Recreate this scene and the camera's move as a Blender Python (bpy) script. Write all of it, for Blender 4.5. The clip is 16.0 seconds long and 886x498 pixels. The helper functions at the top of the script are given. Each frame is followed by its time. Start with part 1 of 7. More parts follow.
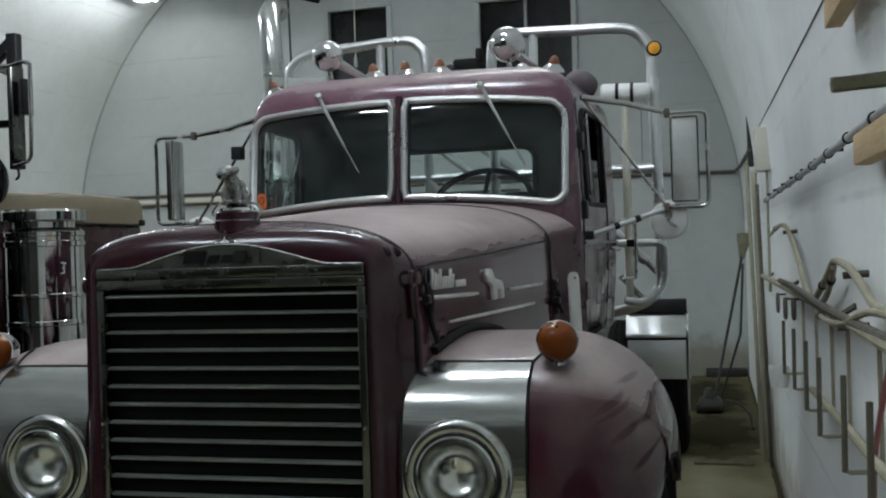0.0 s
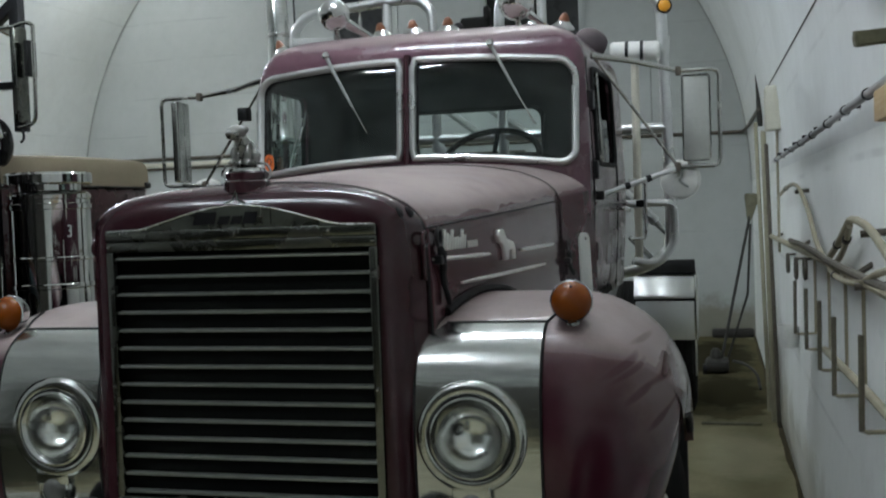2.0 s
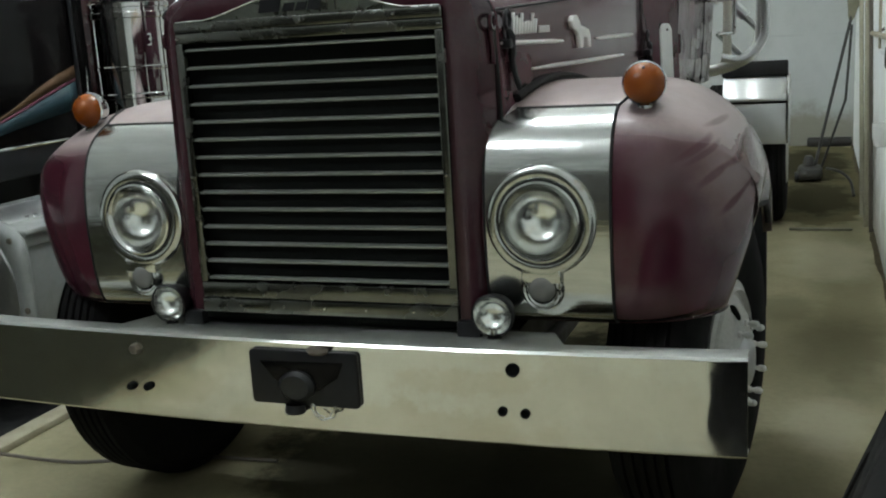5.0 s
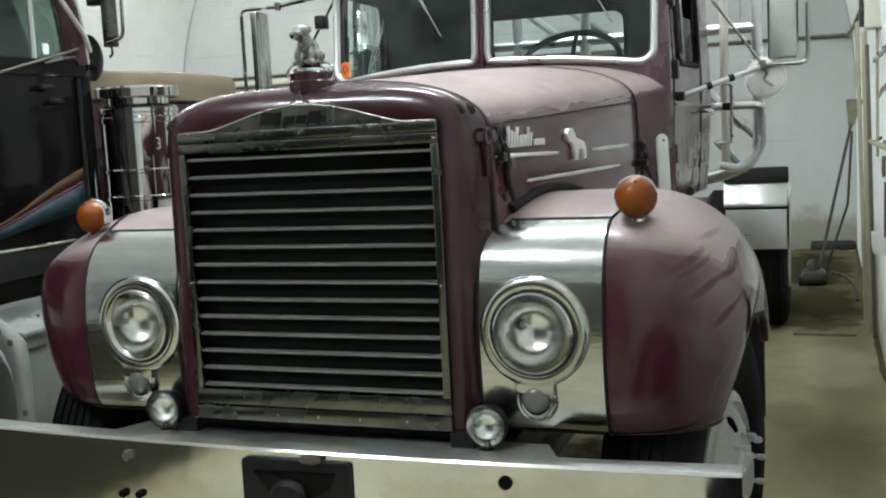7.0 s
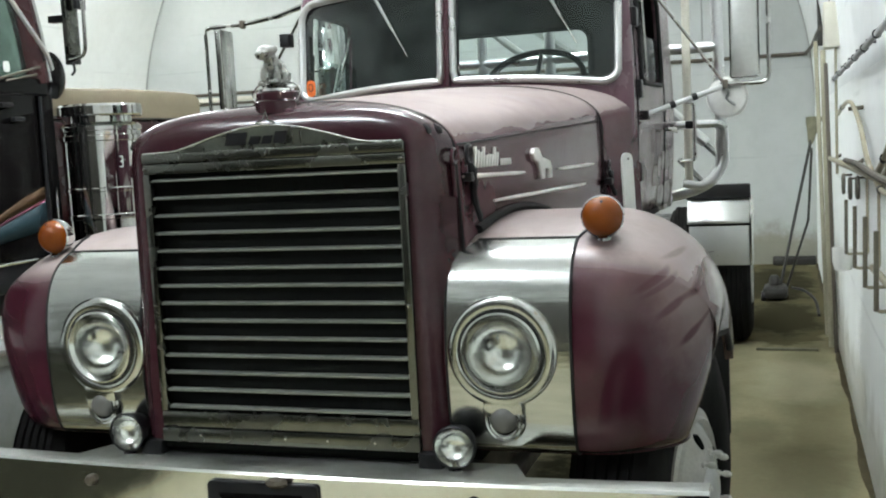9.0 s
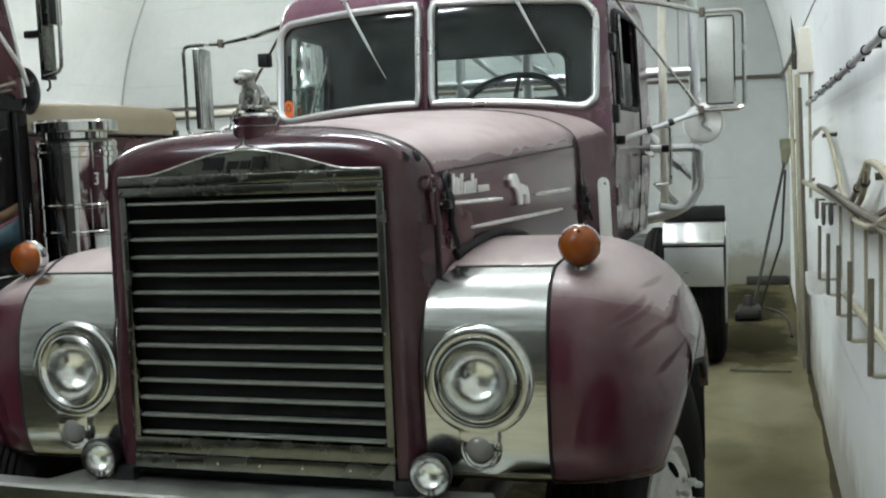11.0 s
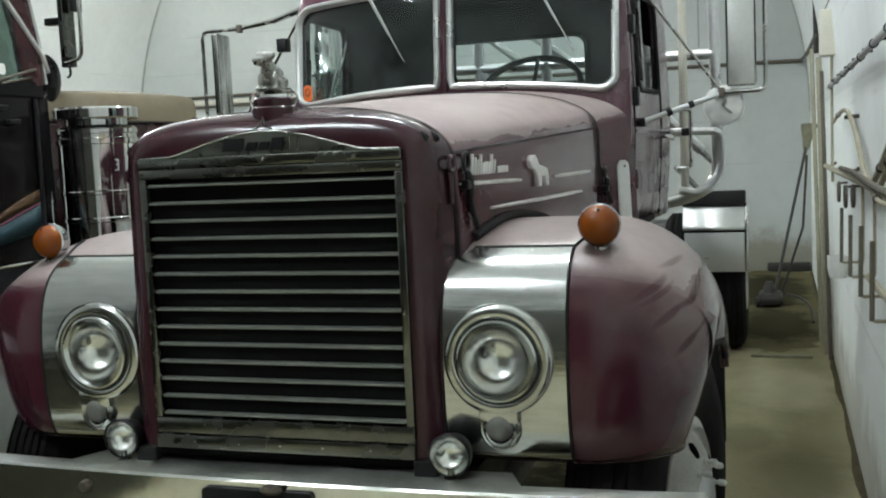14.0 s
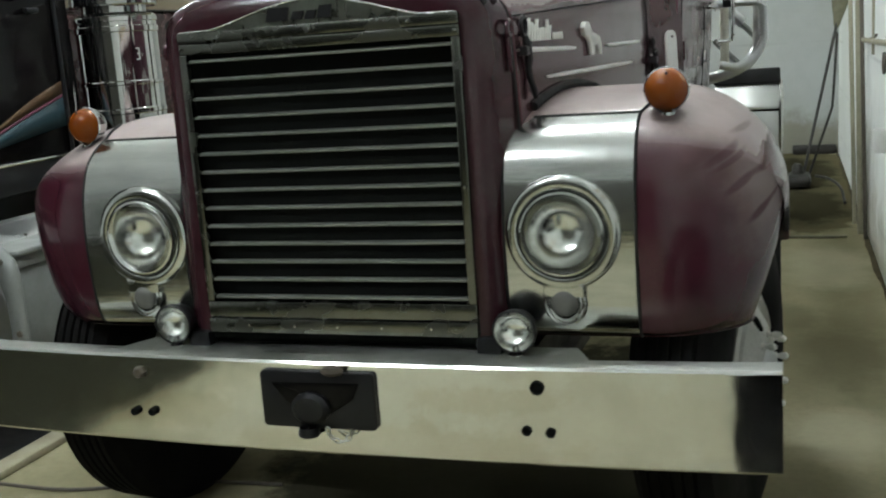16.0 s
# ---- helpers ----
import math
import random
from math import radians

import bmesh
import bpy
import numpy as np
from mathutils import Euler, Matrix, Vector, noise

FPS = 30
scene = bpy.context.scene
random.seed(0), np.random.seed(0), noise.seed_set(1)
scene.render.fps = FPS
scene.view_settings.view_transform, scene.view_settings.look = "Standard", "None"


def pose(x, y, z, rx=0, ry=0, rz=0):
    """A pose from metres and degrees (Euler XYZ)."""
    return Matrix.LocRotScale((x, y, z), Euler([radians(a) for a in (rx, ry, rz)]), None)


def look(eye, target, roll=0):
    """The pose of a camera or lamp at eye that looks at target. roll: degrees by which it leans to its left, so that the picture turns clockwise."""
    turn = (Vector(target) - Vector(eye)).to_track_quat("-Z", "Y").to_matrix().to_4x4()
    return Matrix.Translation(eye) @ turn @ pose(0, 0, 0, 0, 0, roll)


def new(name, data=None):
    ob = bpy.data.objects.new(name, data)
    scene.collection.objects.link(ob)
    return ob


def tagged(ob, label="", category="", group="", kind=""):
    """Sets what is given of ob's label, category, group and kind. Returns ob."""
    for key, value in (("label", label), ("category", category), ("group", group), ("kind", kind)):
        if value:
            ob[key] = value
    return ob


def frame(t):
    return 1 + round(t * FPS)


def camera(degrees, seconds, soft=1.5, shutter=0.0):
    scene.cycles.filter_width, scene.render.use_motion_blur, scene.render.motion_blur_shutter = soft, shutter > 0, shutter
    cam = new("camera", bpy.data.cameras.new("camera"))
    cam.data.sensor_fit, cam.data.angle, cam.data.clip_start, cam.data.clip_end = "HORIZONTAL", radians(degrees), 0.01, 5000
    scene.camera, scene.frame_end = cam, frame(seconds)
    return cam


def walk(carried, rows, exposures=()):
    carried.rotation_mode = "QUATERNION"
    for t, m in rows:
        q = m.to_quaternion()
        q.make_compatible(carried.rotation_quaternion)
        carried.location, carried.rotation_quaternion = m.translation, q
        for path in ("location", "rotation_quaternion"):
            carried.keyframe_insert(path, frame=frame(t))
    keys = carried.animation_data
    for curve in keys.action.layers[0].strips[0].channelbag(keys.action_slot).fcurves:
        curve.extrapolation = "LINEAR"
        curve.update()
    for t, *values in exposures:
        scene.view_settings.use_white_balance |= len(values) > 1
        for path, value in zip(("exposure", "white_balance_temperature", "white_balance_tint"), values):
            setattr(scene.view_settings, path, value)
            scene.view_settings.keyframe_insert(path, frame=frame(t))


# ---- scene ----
cam = camera(46.63, 16.0, soft=2.0, shutter=0.3)
PATH = [
    (0, (1.2962, -2.5871, 1.6780), (0.7926, -0.6516, 1.6700), -1.83),
    (0.5, (1.2833, -2.5794, 1.6830), (0.7732, -0.6457, 1.6642), -1.55),
    (1, (1.2766, -2.5735, 1.6841), (0.7727, -0.6383, 1.6505), -1.75),
    (1.5, (1.2738, -2.5731, 1.6895), (0.7692, -0.6379, 1.6698), -1.79),
    (2, (1.2662, -2.5649, 1.6724), (0.7531, -0.6335, 1.5916), -2.08),
    (2.5, (1.2782, -2.5613, 1.6315), (0.7512, -0.6418, 1.4378), -2.53),
    (3, (1.2847, -2.5458, 1.5996), (0.7388, -0.6442, 1.3067), -2.88),
    (3.5, (1.2959, -2.5390, 1.5858), (0.7251, -0.6534, 1.2412), -2.38),
    (4, (1.3004, -2.5334, 1.5749), (0.6993, -0.6721, 1.1577), -2.35),
    (4.2, (1.2999, -2.5340, 1.5723), (0.6708, -0.6868, 1.1340), -2.69),
    (6.3, (1.3487, -2.5585, 1.5949), (0.6466, -0.7142, 1.2701), -3.16),
    (6.5, (1.3493, -2.5488, 1.6017), (0.6513, -0.6995, 1.2971), -2.82),
    (7, (1.3576, -2.5449, 1.6097), (0.6598, -0.6847, 1.3801), -2.99),
    (7.5, (1.3551, -2.5339, 1.6175), (0.6595, -0.6702, 1.4112), -3.22),
    (8, (1.3458, -2.5378, 1.6274), (0.6589, -0.6704, 1.4254), -2.43),
    (8.5, (1.3512, -2.5440, 1.6210), (0.6908, -0.6669, 1.4198), -2.71),
    (10.8, (1.3474, -2.5361, 1.6451), (0.7654, -0.6336, 1.4404), -2.50),
    (11, (1.3457, -2.5389, 1.6580), (0.7582, -0.6355, 1.4799), -2.34),
    (11.5, (1.3457, -2.5480, 1.6768), (0.7496, -0.6420, 1.5693), -1.78),
    (12, (1.3495, -2.5484, 1.6970), (0.7530, -0.6396, 1.6760), -2.02),
    (12.5, (1.3559, -2.5588, 1.6956), (0.7684, -0.6471, 1.7120), -1.70),
    (13, (1.3532, -2.5534, 1.6542), (0.7588, -0.6473, 1.5386), -2.38),
    (13.5, (1.3467, -2.5447, 1.6388), (0.7318, -0.6501, 1.4594), -2.52),
    (14, (1.3451, -2.5398, 1.6327), (0.7217, -0.6496, 1.4359), -2.63),
    (14.5, (1.3445, -2.5350, 1.6283), (0.7217, -0.6472, 1.4082), -2.88),
    (15, (1.3442, -2.5234, 1.6086), (0.7222, -0.6492, 1.2917), -2.68),
    (15.5, (1.3415, -2.5098, 1.6000), (0.7208, -0.6463, 1.2232), -2.15),
    (15.6, (1.3304, -2.5094, 1.5948), (0.6886, -0.6526, 1.2201), -2.30),
    (15.7, (1.3094, -2.5063, 1.5939), (0.6570, -0.6542, 1.2142), -2.73),
    (15.8, (1.2783, -2.5029, 1.5877), (0.6245, -0.6523, 1.2029), -2.81),
    (15.9, (1.2431, -2.4993, 1.5798), (0.5892, -0.6503, 1.1881), -3.33),
    (16, (1.1856, -2.4906, 1.5636), (0.5433, -0.6377, 1.1705), -4.14),
]
EXPOSURES = [(0.0, -0.43, 6300, 13), (1.6, -0.41, 6300, 13), (2.2, -0.22, 6360, 12), (2.8, 0.04, 6480, 10), (4.2, 0.34, 6520, 10), (6.3, 0.49, 6630, 12), (6.6, 0.59, 6630, 12), (7.2, 0.79, 6630, 12), (8.7, 0.99, 6610, 12),
             (10.8, 0.74, 6570, 12), (11.6, 0.69, 6530, 12), (12.0, 0.18, 6340, 12), (12.6, -0.13, 6340, 12), (13.1, -0.02, 6360, 12), (13.5, 0.42, 6480, 10), (14.5, 0.52, 6630, 10), (16.0, 0.52, 6680, 10)]
walk(cam, [(t, look(eye, target, roll)) for t, eye, target, roll in PATH], EXPOSURES)

# ---- world: night outside, the shed is lit by its own tubes ----
world = bpy.data.worlds.new("night")
scene.world = world
world.use_nodes = True
world.node_tree.nodes["Background"].inputs[0].default_value = (0.010, 0.012, 0.016, 1)
world.node_tree.nodes["Background"].inputs[1].default_value = 0.3


# ---- materials ----
def material(name, base, rough=0.5, metal=0.0, second=None, scale=6.0, mix=0.5, fine=60.0, fine_mix=0.15,
             bump=0.0, bump_scale=120.0, dust=None, dust_amount=0.0, rough_var=0.1, coat=0.0, stretch=(1, 1, 1), dust_low=0.25, spec=0.5, haze_low=0.0, haze_high=0.10, boards=0.0):
    """Node material with two scales of colour variation, roughness variation, relief and dust on what faces up."""
    m = bpy.data.materials.new(name)
    m.use_nodes = True
    nt = m.node_tree
    n, l = nt.nodes, nt.links
    b = n["Principled BSDF"]
    geo = n.new("ShaderNodeNewGeometry")
    mp = n.new("ShaderNodeMapping")
    mp.inputs["Scale"].default_value = stretch
    l.new(geo.outputs["Position"], mp.inputs[0])

    def noise_tex(sc, detail=5.0, rgh=0.6):
        t = n.new("ShaderNodeTexNoise")
        t.inputs["Scale"].default_value, t.inputs["Detail"].default_value, t.inputs["Roughness"].default_value = sc, detail, rgh
        l.new(mp.outputs[0], t.inputs["Vector"])
        return t.outputs["Fac"]

    def ramp(src, lo, hi, a=0.0, c=1.0):
        r = n.new("ShaderNodeMapRange")
        r.interpolation_type = "SMOOTHSTEP"
        for k, v in zip((1, 2, 3, 4), (lo, hi, a, c)):
            r.inputs[k].default_value = v
        l.new(src, r.inputs[0])
        return r.outputs[0]

    def blend(fac, a, c, kind="MIX"):
        x = n.new("ShaderNodeMix")
        x.data_type, x.blend_type = "RGBA", kind
        if isinstance(fac, float):
            x.inputs[0].default_value = fac
        else:
            l.new(fac, x.inputs[0])
        for sock, v in ((x.inputs[6], a), (x.inputs[7], c)):
            if isinstance(v, tuple):
                sock.default_value = (*v[:3], 1)
            else:
                l.new(v, sock)
        return x.outputs[2]

    second = second or tuple(v * 0.72 for v in base)
    big = noise_tex(scale)
    col = blend(ramp(big, 0.5 - 0.25, 0.5 + 0.25, 0.0, mix), base, second)
    small = noise_tex(fine, 3.0)
    col = blend(ramp(small, 0.35, 0.75, 0.0, fine_mix), col, tuple(v * 0.55 for v in base))
    if boards:
        wave = n.new("ShaderNodeTexWave")
        wave.bands_direction = "Z"
        wave.inputs["Scale"].default_value, wave.inputs["Distortion"].default_value, wave.inputs["Detail"].default_value, wave.inputs["Detail Scale"].default_value = 0.62, 0.7, 3.0, 0.6
        l.new(geo.outputs["Position"], wave.inputs["Vector"])
        line = ramp(wave.outputs["Fac"], 0.990, 1.0, 0.0, 1.0)
        patchy = n.new("ShaderNodeMath")
        patchy.operation = "MULTIPLY"
        l.new(line, patchy.inputs[0]), l.new(ramp(noise_tex(1.3, 4.0), 0.42, 0.68, 0.0, boards), patchy.inputs[1])
        col = blend(patchy.outputs[0], col, tuple(v * 0.45 for v in base))
        dirt = ramp(noise_tex(3.1, 8.0, 0.75), 0.56, 0.82, 0.0, boards * 0.8)
        col = blend(dirt, col, (base[0] * 0.60, base[1] * 0.58, base[2] * 0.50))
    rgh = ramp(big, 0.3, 0.7, max(rough - rough_var, 0.02), min(rough + rough_var, 1.0))
    if dust:
        sep = n.new("ShaderNodeSeparateXYZ")
        l.new(geo.outputs["Normal"], sep.inputs[0])
        up = ramp(sep.outputs["Z"], dust_low, 0.92)
        cloud = ramp(noise_tex(3.5, 6.0, 0.7), 0.25, 0.65, 0.45, 1.0)
        mul = n.new("ShaderNodeMath")
        mul.operation = "MULTIPLY"
        l.new(up, mul.inputs[0]), l.new(cloud, mul.inputs[1])
        mul2 = n.new("ShaderNodeMath")
        mul2.operation = "MULTIPLY_ADD"
        mul2.inputs[1].default_value = dust_amount
        l.new(mul.outputs[0], mul2.inputs[0])
        haze = ramp(noise_tex(2.2, 6.0, 0.7), 0.35, 0.75, haze_low, haze_high)
        l.new(haze, mul2.inputs[2])
        col = blend(mul2.outputs[0], col, dust)
        rr = n.new("ShaderNodeMath")
        rr.operation = "MULTIPLY_ADD"
        rr.inputs[1].default_value = 0.55
        l.new(mul2.outputs[0], rr.inputs[0]), l.new(rgh, rr.inputs[2])
        rgh = rr.outputs[0]
    l.new(col, b.inputs["Base Color"])
    l.new(rgh, b.inputs["Roughness"])
    b.inputs["Metallic"].default_value = metal
    b.inputs["Coat Weight"].default_value = coat
    b.inputs["Coat Roughness"].default_value = 0.08
    b.inputs["Specular IOR Level"].default_value = spec
    if bump:
        bm_ = n.new("ShaderNodeBump")
        bm_.inputs["Strength"].default_value, bm_.inputs["Distance"].default_value = bump, 0.004
        l.new(noise_tex(bump_scale, 4.0), bm_.inputs["Height"])
        l.new(bm_.outputs[0], b.inputs["Normal"])
    return m


def glass(name, tint=(1, 1, 1), rough=0.0, ior=1.45, mixture=0.0):
    m = bpy.data.materials.new(name)
    m.use_nodes = True
    b = m.node_tree.nodes["Principled BSDF"]
    b.inputs["Base Color"].default_value = (*tint, 1)
    b.inputs["Transmission Weight"].default_value = 1.0 - mixture
    b.inputs["Roughness"].default_value, b.inputs["IOR"].default_value = rough, ior
    return m


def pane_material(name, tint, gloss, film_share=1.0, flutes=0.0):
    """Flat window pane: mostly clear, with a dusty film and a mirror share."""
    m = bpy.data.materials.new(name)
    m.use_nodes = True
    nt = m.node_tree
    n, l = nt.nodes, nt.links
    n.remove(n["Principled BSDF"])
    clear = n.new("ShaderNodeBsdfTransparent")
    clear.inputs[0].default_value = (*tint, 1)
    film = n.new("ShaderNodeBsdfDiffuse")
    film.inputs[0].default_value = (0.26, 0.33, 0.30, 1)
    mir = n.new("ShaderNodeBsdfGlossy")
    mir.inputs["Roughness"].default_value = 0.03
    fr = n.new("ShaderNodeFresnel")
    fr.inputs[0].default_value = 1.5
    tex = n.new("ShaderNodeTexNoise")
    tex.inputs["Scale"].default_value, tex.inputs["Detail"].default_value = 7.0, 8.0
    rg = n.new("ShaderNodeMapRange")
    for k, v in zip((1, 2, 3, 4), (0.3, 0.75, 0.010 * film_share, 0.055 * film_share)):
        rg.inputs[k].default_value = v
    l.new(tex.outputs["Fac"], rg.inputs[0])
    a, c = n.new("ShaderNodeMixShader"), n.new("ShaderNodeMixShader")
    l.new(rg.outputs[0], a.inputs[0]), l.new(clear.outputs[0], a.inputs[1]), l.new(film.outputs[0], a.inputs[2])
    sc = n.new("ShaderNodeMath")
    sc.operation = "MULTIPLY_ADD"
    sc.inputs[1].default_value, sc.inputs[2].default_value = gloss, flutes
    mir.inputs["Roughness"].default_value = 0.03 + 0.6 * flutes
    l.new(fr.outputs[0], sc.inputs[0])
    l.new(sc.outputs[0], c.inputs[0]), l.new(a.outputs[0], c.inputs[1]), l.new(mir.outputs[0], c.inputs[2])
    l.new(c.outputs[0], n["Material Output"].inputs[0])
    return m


def glow(name, colour, strength):
    m = bpy.data.materials.new(name)
    m.use_nodes = True
    b = m.node_tree.nodes["Principled BSDF"]
    b.inputs["Base Color"].default_value = (0.8, 0.8, 0.8, 1)
    b.inputs["Emission Color"].default_value = (*colour, 1)
    b.inputs["Emission Strength"].default_value = strength
    return m


DUST = (0.40, 0.33, 0.31)
PLUM = material("plum_paint", (0.052, 0.0095, 0.019), 0.17, second=(0.040, 0.008, 0.013), dust=DUST, dust_amount=0.72, coat=0.25, fine_mix=0.1, rough_var=0.04, dust_low=0.38, spec=0.36, haze_low=0.0, haze_high=0.02)
PLUM_HOOD = material("dusty_plum_paint", (0.066, 0.018, 0.027), 0.16, second=(0.054, 0.015, 0.022), dust=DUST, dust_amount=0.80, coat=0.1, fine_mix=0.1, rough_var=0.06, dust_low=0.18, spec=0.45, haze_low=0.015, haze_high=0.09)
PLUM_CAB = material("plum_cab_paint", (0.076, 0.021, 0.041), 0.2, second=(0.066, 0.022, 0.034), dust=DUST, dust_amount=0.40, coat=0.35, fine_mix=0.1, rough_var=0.06, dust_low=0.6, spec=0.35, haze_low=0.04, haze_high=0.16)
PLUM_DEEP = material("plum_paint_clean", (0.034, 0.008, 0.013), 0.2, second=(0.027, 0.006, 0.010), dust=DUST, dust_amount=0.10, coat=0.15, fine_mix=0.08, rough_var=0.05, dust_low=0.8, spec=0.4, haze_low=0.0, haze_high=0.04)
CHROME = material("chrome", (0.61, 0.61, 0.59), 0.06, 1.0, second=(0.45, 0.45, 0.43), rough_var=0.03, fine_mix=0.05, scale=9)
CHROME_WORN = material("worn_chrome", (0.50, 0.50, 0.47), 0.22, 1.0, second=(0.40, 0.40, 0.37), rough_var=0.08, fine_mix=0.2, scale=12, bump=0.05)
STAINLESS = material("polished_stainless", (0.59, 0.60, 0.57), 0.17, 1.0, second=(0.40, 0.41, 0.38), rough_var=0.06, fine_mix=0.12, scale=4, fine=9, bump=0.10, bump_scale=9, stretch=(1.5, 6, 10))
ALUMINIUM = material("aluminium_pipe", (0.60, 0.61, 0.60), 0.36, 1.0, second=(0.52, 0.53, 0.52), fine_mix=0.15)
BUMPER_METAL = material("dull_polished_aluminium", (0.74, 0.75, 0.72), 0.09, 1.0, second=(0.58, 0.58, 0.54), scale=7, rough_var=0.06, fine_mix=0.08, bump=0.05, bump_scale=7, dust=(0.42, 0.43, 0.39), dust_amount=0.85, dust_low=0.55, haze_high=0.05)
REFLECTOR = material("lamp_reflector", (0.92, 0.92, 0.90), 0.15, 1.0, second=(0.70, 0.70, 0.68), rough_var=0.04, fine_mix=0.05, bump=0.35, bump_scale=30, stretch=(3, 1, 0.7))
GRILLE_FRAME = material("tarnished_chrome", (0.17, 0.175, 0.155), 0.24, 1.0, second=(0.09, 0.09, 0.08), rough_var=0.10, fine_mix=0.2, scale=9, bump=0.06, bump_scale=30)
BADGE_METAL = material("dull_badge_metal", (0.22, 0.235, 0.20), 0.34, 1.0, second=(0.12, 0.13, 0.11), rough_var=0.12, fine_mix=0.3, scale=16, bump=0.1, bump_scale=30)
OILY = material("oily_black_iron", (0.016, 0.015, 0.012), 0.6, second=(0.035, 0.03, 0.022), scale=14, fine_mix=0.4)
BRIGHT_CAST = material("bright_cast_metal", (0.80, 0.80, 0.76), 0.42, 0.75, second=(0.66, 0.66, 0.62), scale=25)
SLAT_METAL = material("slat_metal", (0.27, 0.285, 0.255), 0.42, 0.5, fine_mix=0.35, scale=14)
BLACK = material("black_paint", (0.010, 0.010, 0.011), 0.38, rough_var=0.1, spec=0.28)
BLACK_GLOSS = material("black_gloss_paint", (0.004, 0.0035, 0.0035), 0.12, coat=0.0, rough_var=0.04, spec=0.10)
DARK_IN = material("dark_interior", (0.010, 0.010, 0.009), 0.85, second=(0.014, 0.013, 0.012), spec=0.15)
VOID = material("radiator_black", (0.0095, 0.0102, 0.0095), 0.9, spec=0.0)
RUBBER = material("tyre_rubber", (0.006, 0.006, 0.006), 0.85, second=(0.010, 0.009, 0.008), fine_mix=0.3, bump=0.2, bump_scale=60, dust=(0.06, 0.055, 0.045), dust_amount=0.05, spec=0.12, haze_high=0.04)
RUBBER_TRIM = material("rubber_trim", (0.012, 0.012, 0.012), 0.7, spec=0.25)
AMBER = material("amber_lens", (0.17, 0.040, 0.003), 0.24, second=(0.155, 0.035, 0.003), rough_var=0.02, spec=0.3, coat=0.0, fine_mix=0.05)
AMBER_DULL = material("dusty_amber_lens", (0.22, 0.075, 0.026), 0.45, second=(0.16, 0.05, 0.02), dust=DUST, dust_amount=0.35)
AMBER_BRIGHT = material("yellow_amber_lens", (0.80, 0.36, 0.03), 0.35, second=(0.7, 0.3, 0.02))
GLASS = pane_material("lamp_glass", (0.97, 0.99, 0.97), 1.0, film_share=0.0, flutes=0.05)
PANE = pane_material("cab_glass", (0.74, 0.83, 0.81), 0.9, film_share=1.9)
DARK_PANE = pane_material("tinted_truck_glass", (0.42, 0.52, 0.48), 0.9)
NIGHT_PANE = material("night_pane", (0.008, 0.009, 0.008), 0.3, second=(0.014, 0.015, 0.012), rough_var=0.05, spec=0.1)
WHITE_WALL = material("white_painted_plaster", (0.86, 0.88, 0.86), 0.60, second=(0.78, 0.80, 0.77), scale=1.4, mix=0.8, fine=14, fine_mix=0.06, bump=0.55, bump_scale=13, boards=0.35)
# Aged end-wall white, set darker than the side walls to imitate weaker light.
AGED_SHADED_WALL = material("aged_white_plaster", (0.43, 0.45, 0.435), 0.66, second=(0.365, 0.38, 0.36), scale=0.6, mix=0.9, fine=9, fine_mix=0.10, bump=0.4, bump_scale=14, boards=0.26)
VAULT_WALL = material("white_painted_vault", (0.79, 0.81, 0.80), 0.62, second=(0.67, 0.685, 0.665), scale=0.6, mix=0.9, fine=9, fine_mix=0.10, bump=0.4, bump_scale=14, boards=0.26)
CONTACT_DIRT = material("swept_dirt", (0.075, 0.062, 0.036), 0.95, second=(0.045, 0.038, 0.022), scale=9, fine_mix=0.3, spec=0.05)
CONCRETE = material("dusty_concrete", (0.335, 0.305, 0.195), 0.85, second=(0.215, 0.195, 0.115), scale=1.1, mix=0.9, fine=30, fine_mix=0.25, bump=0.35, bump_scale=45, spec=0.0)


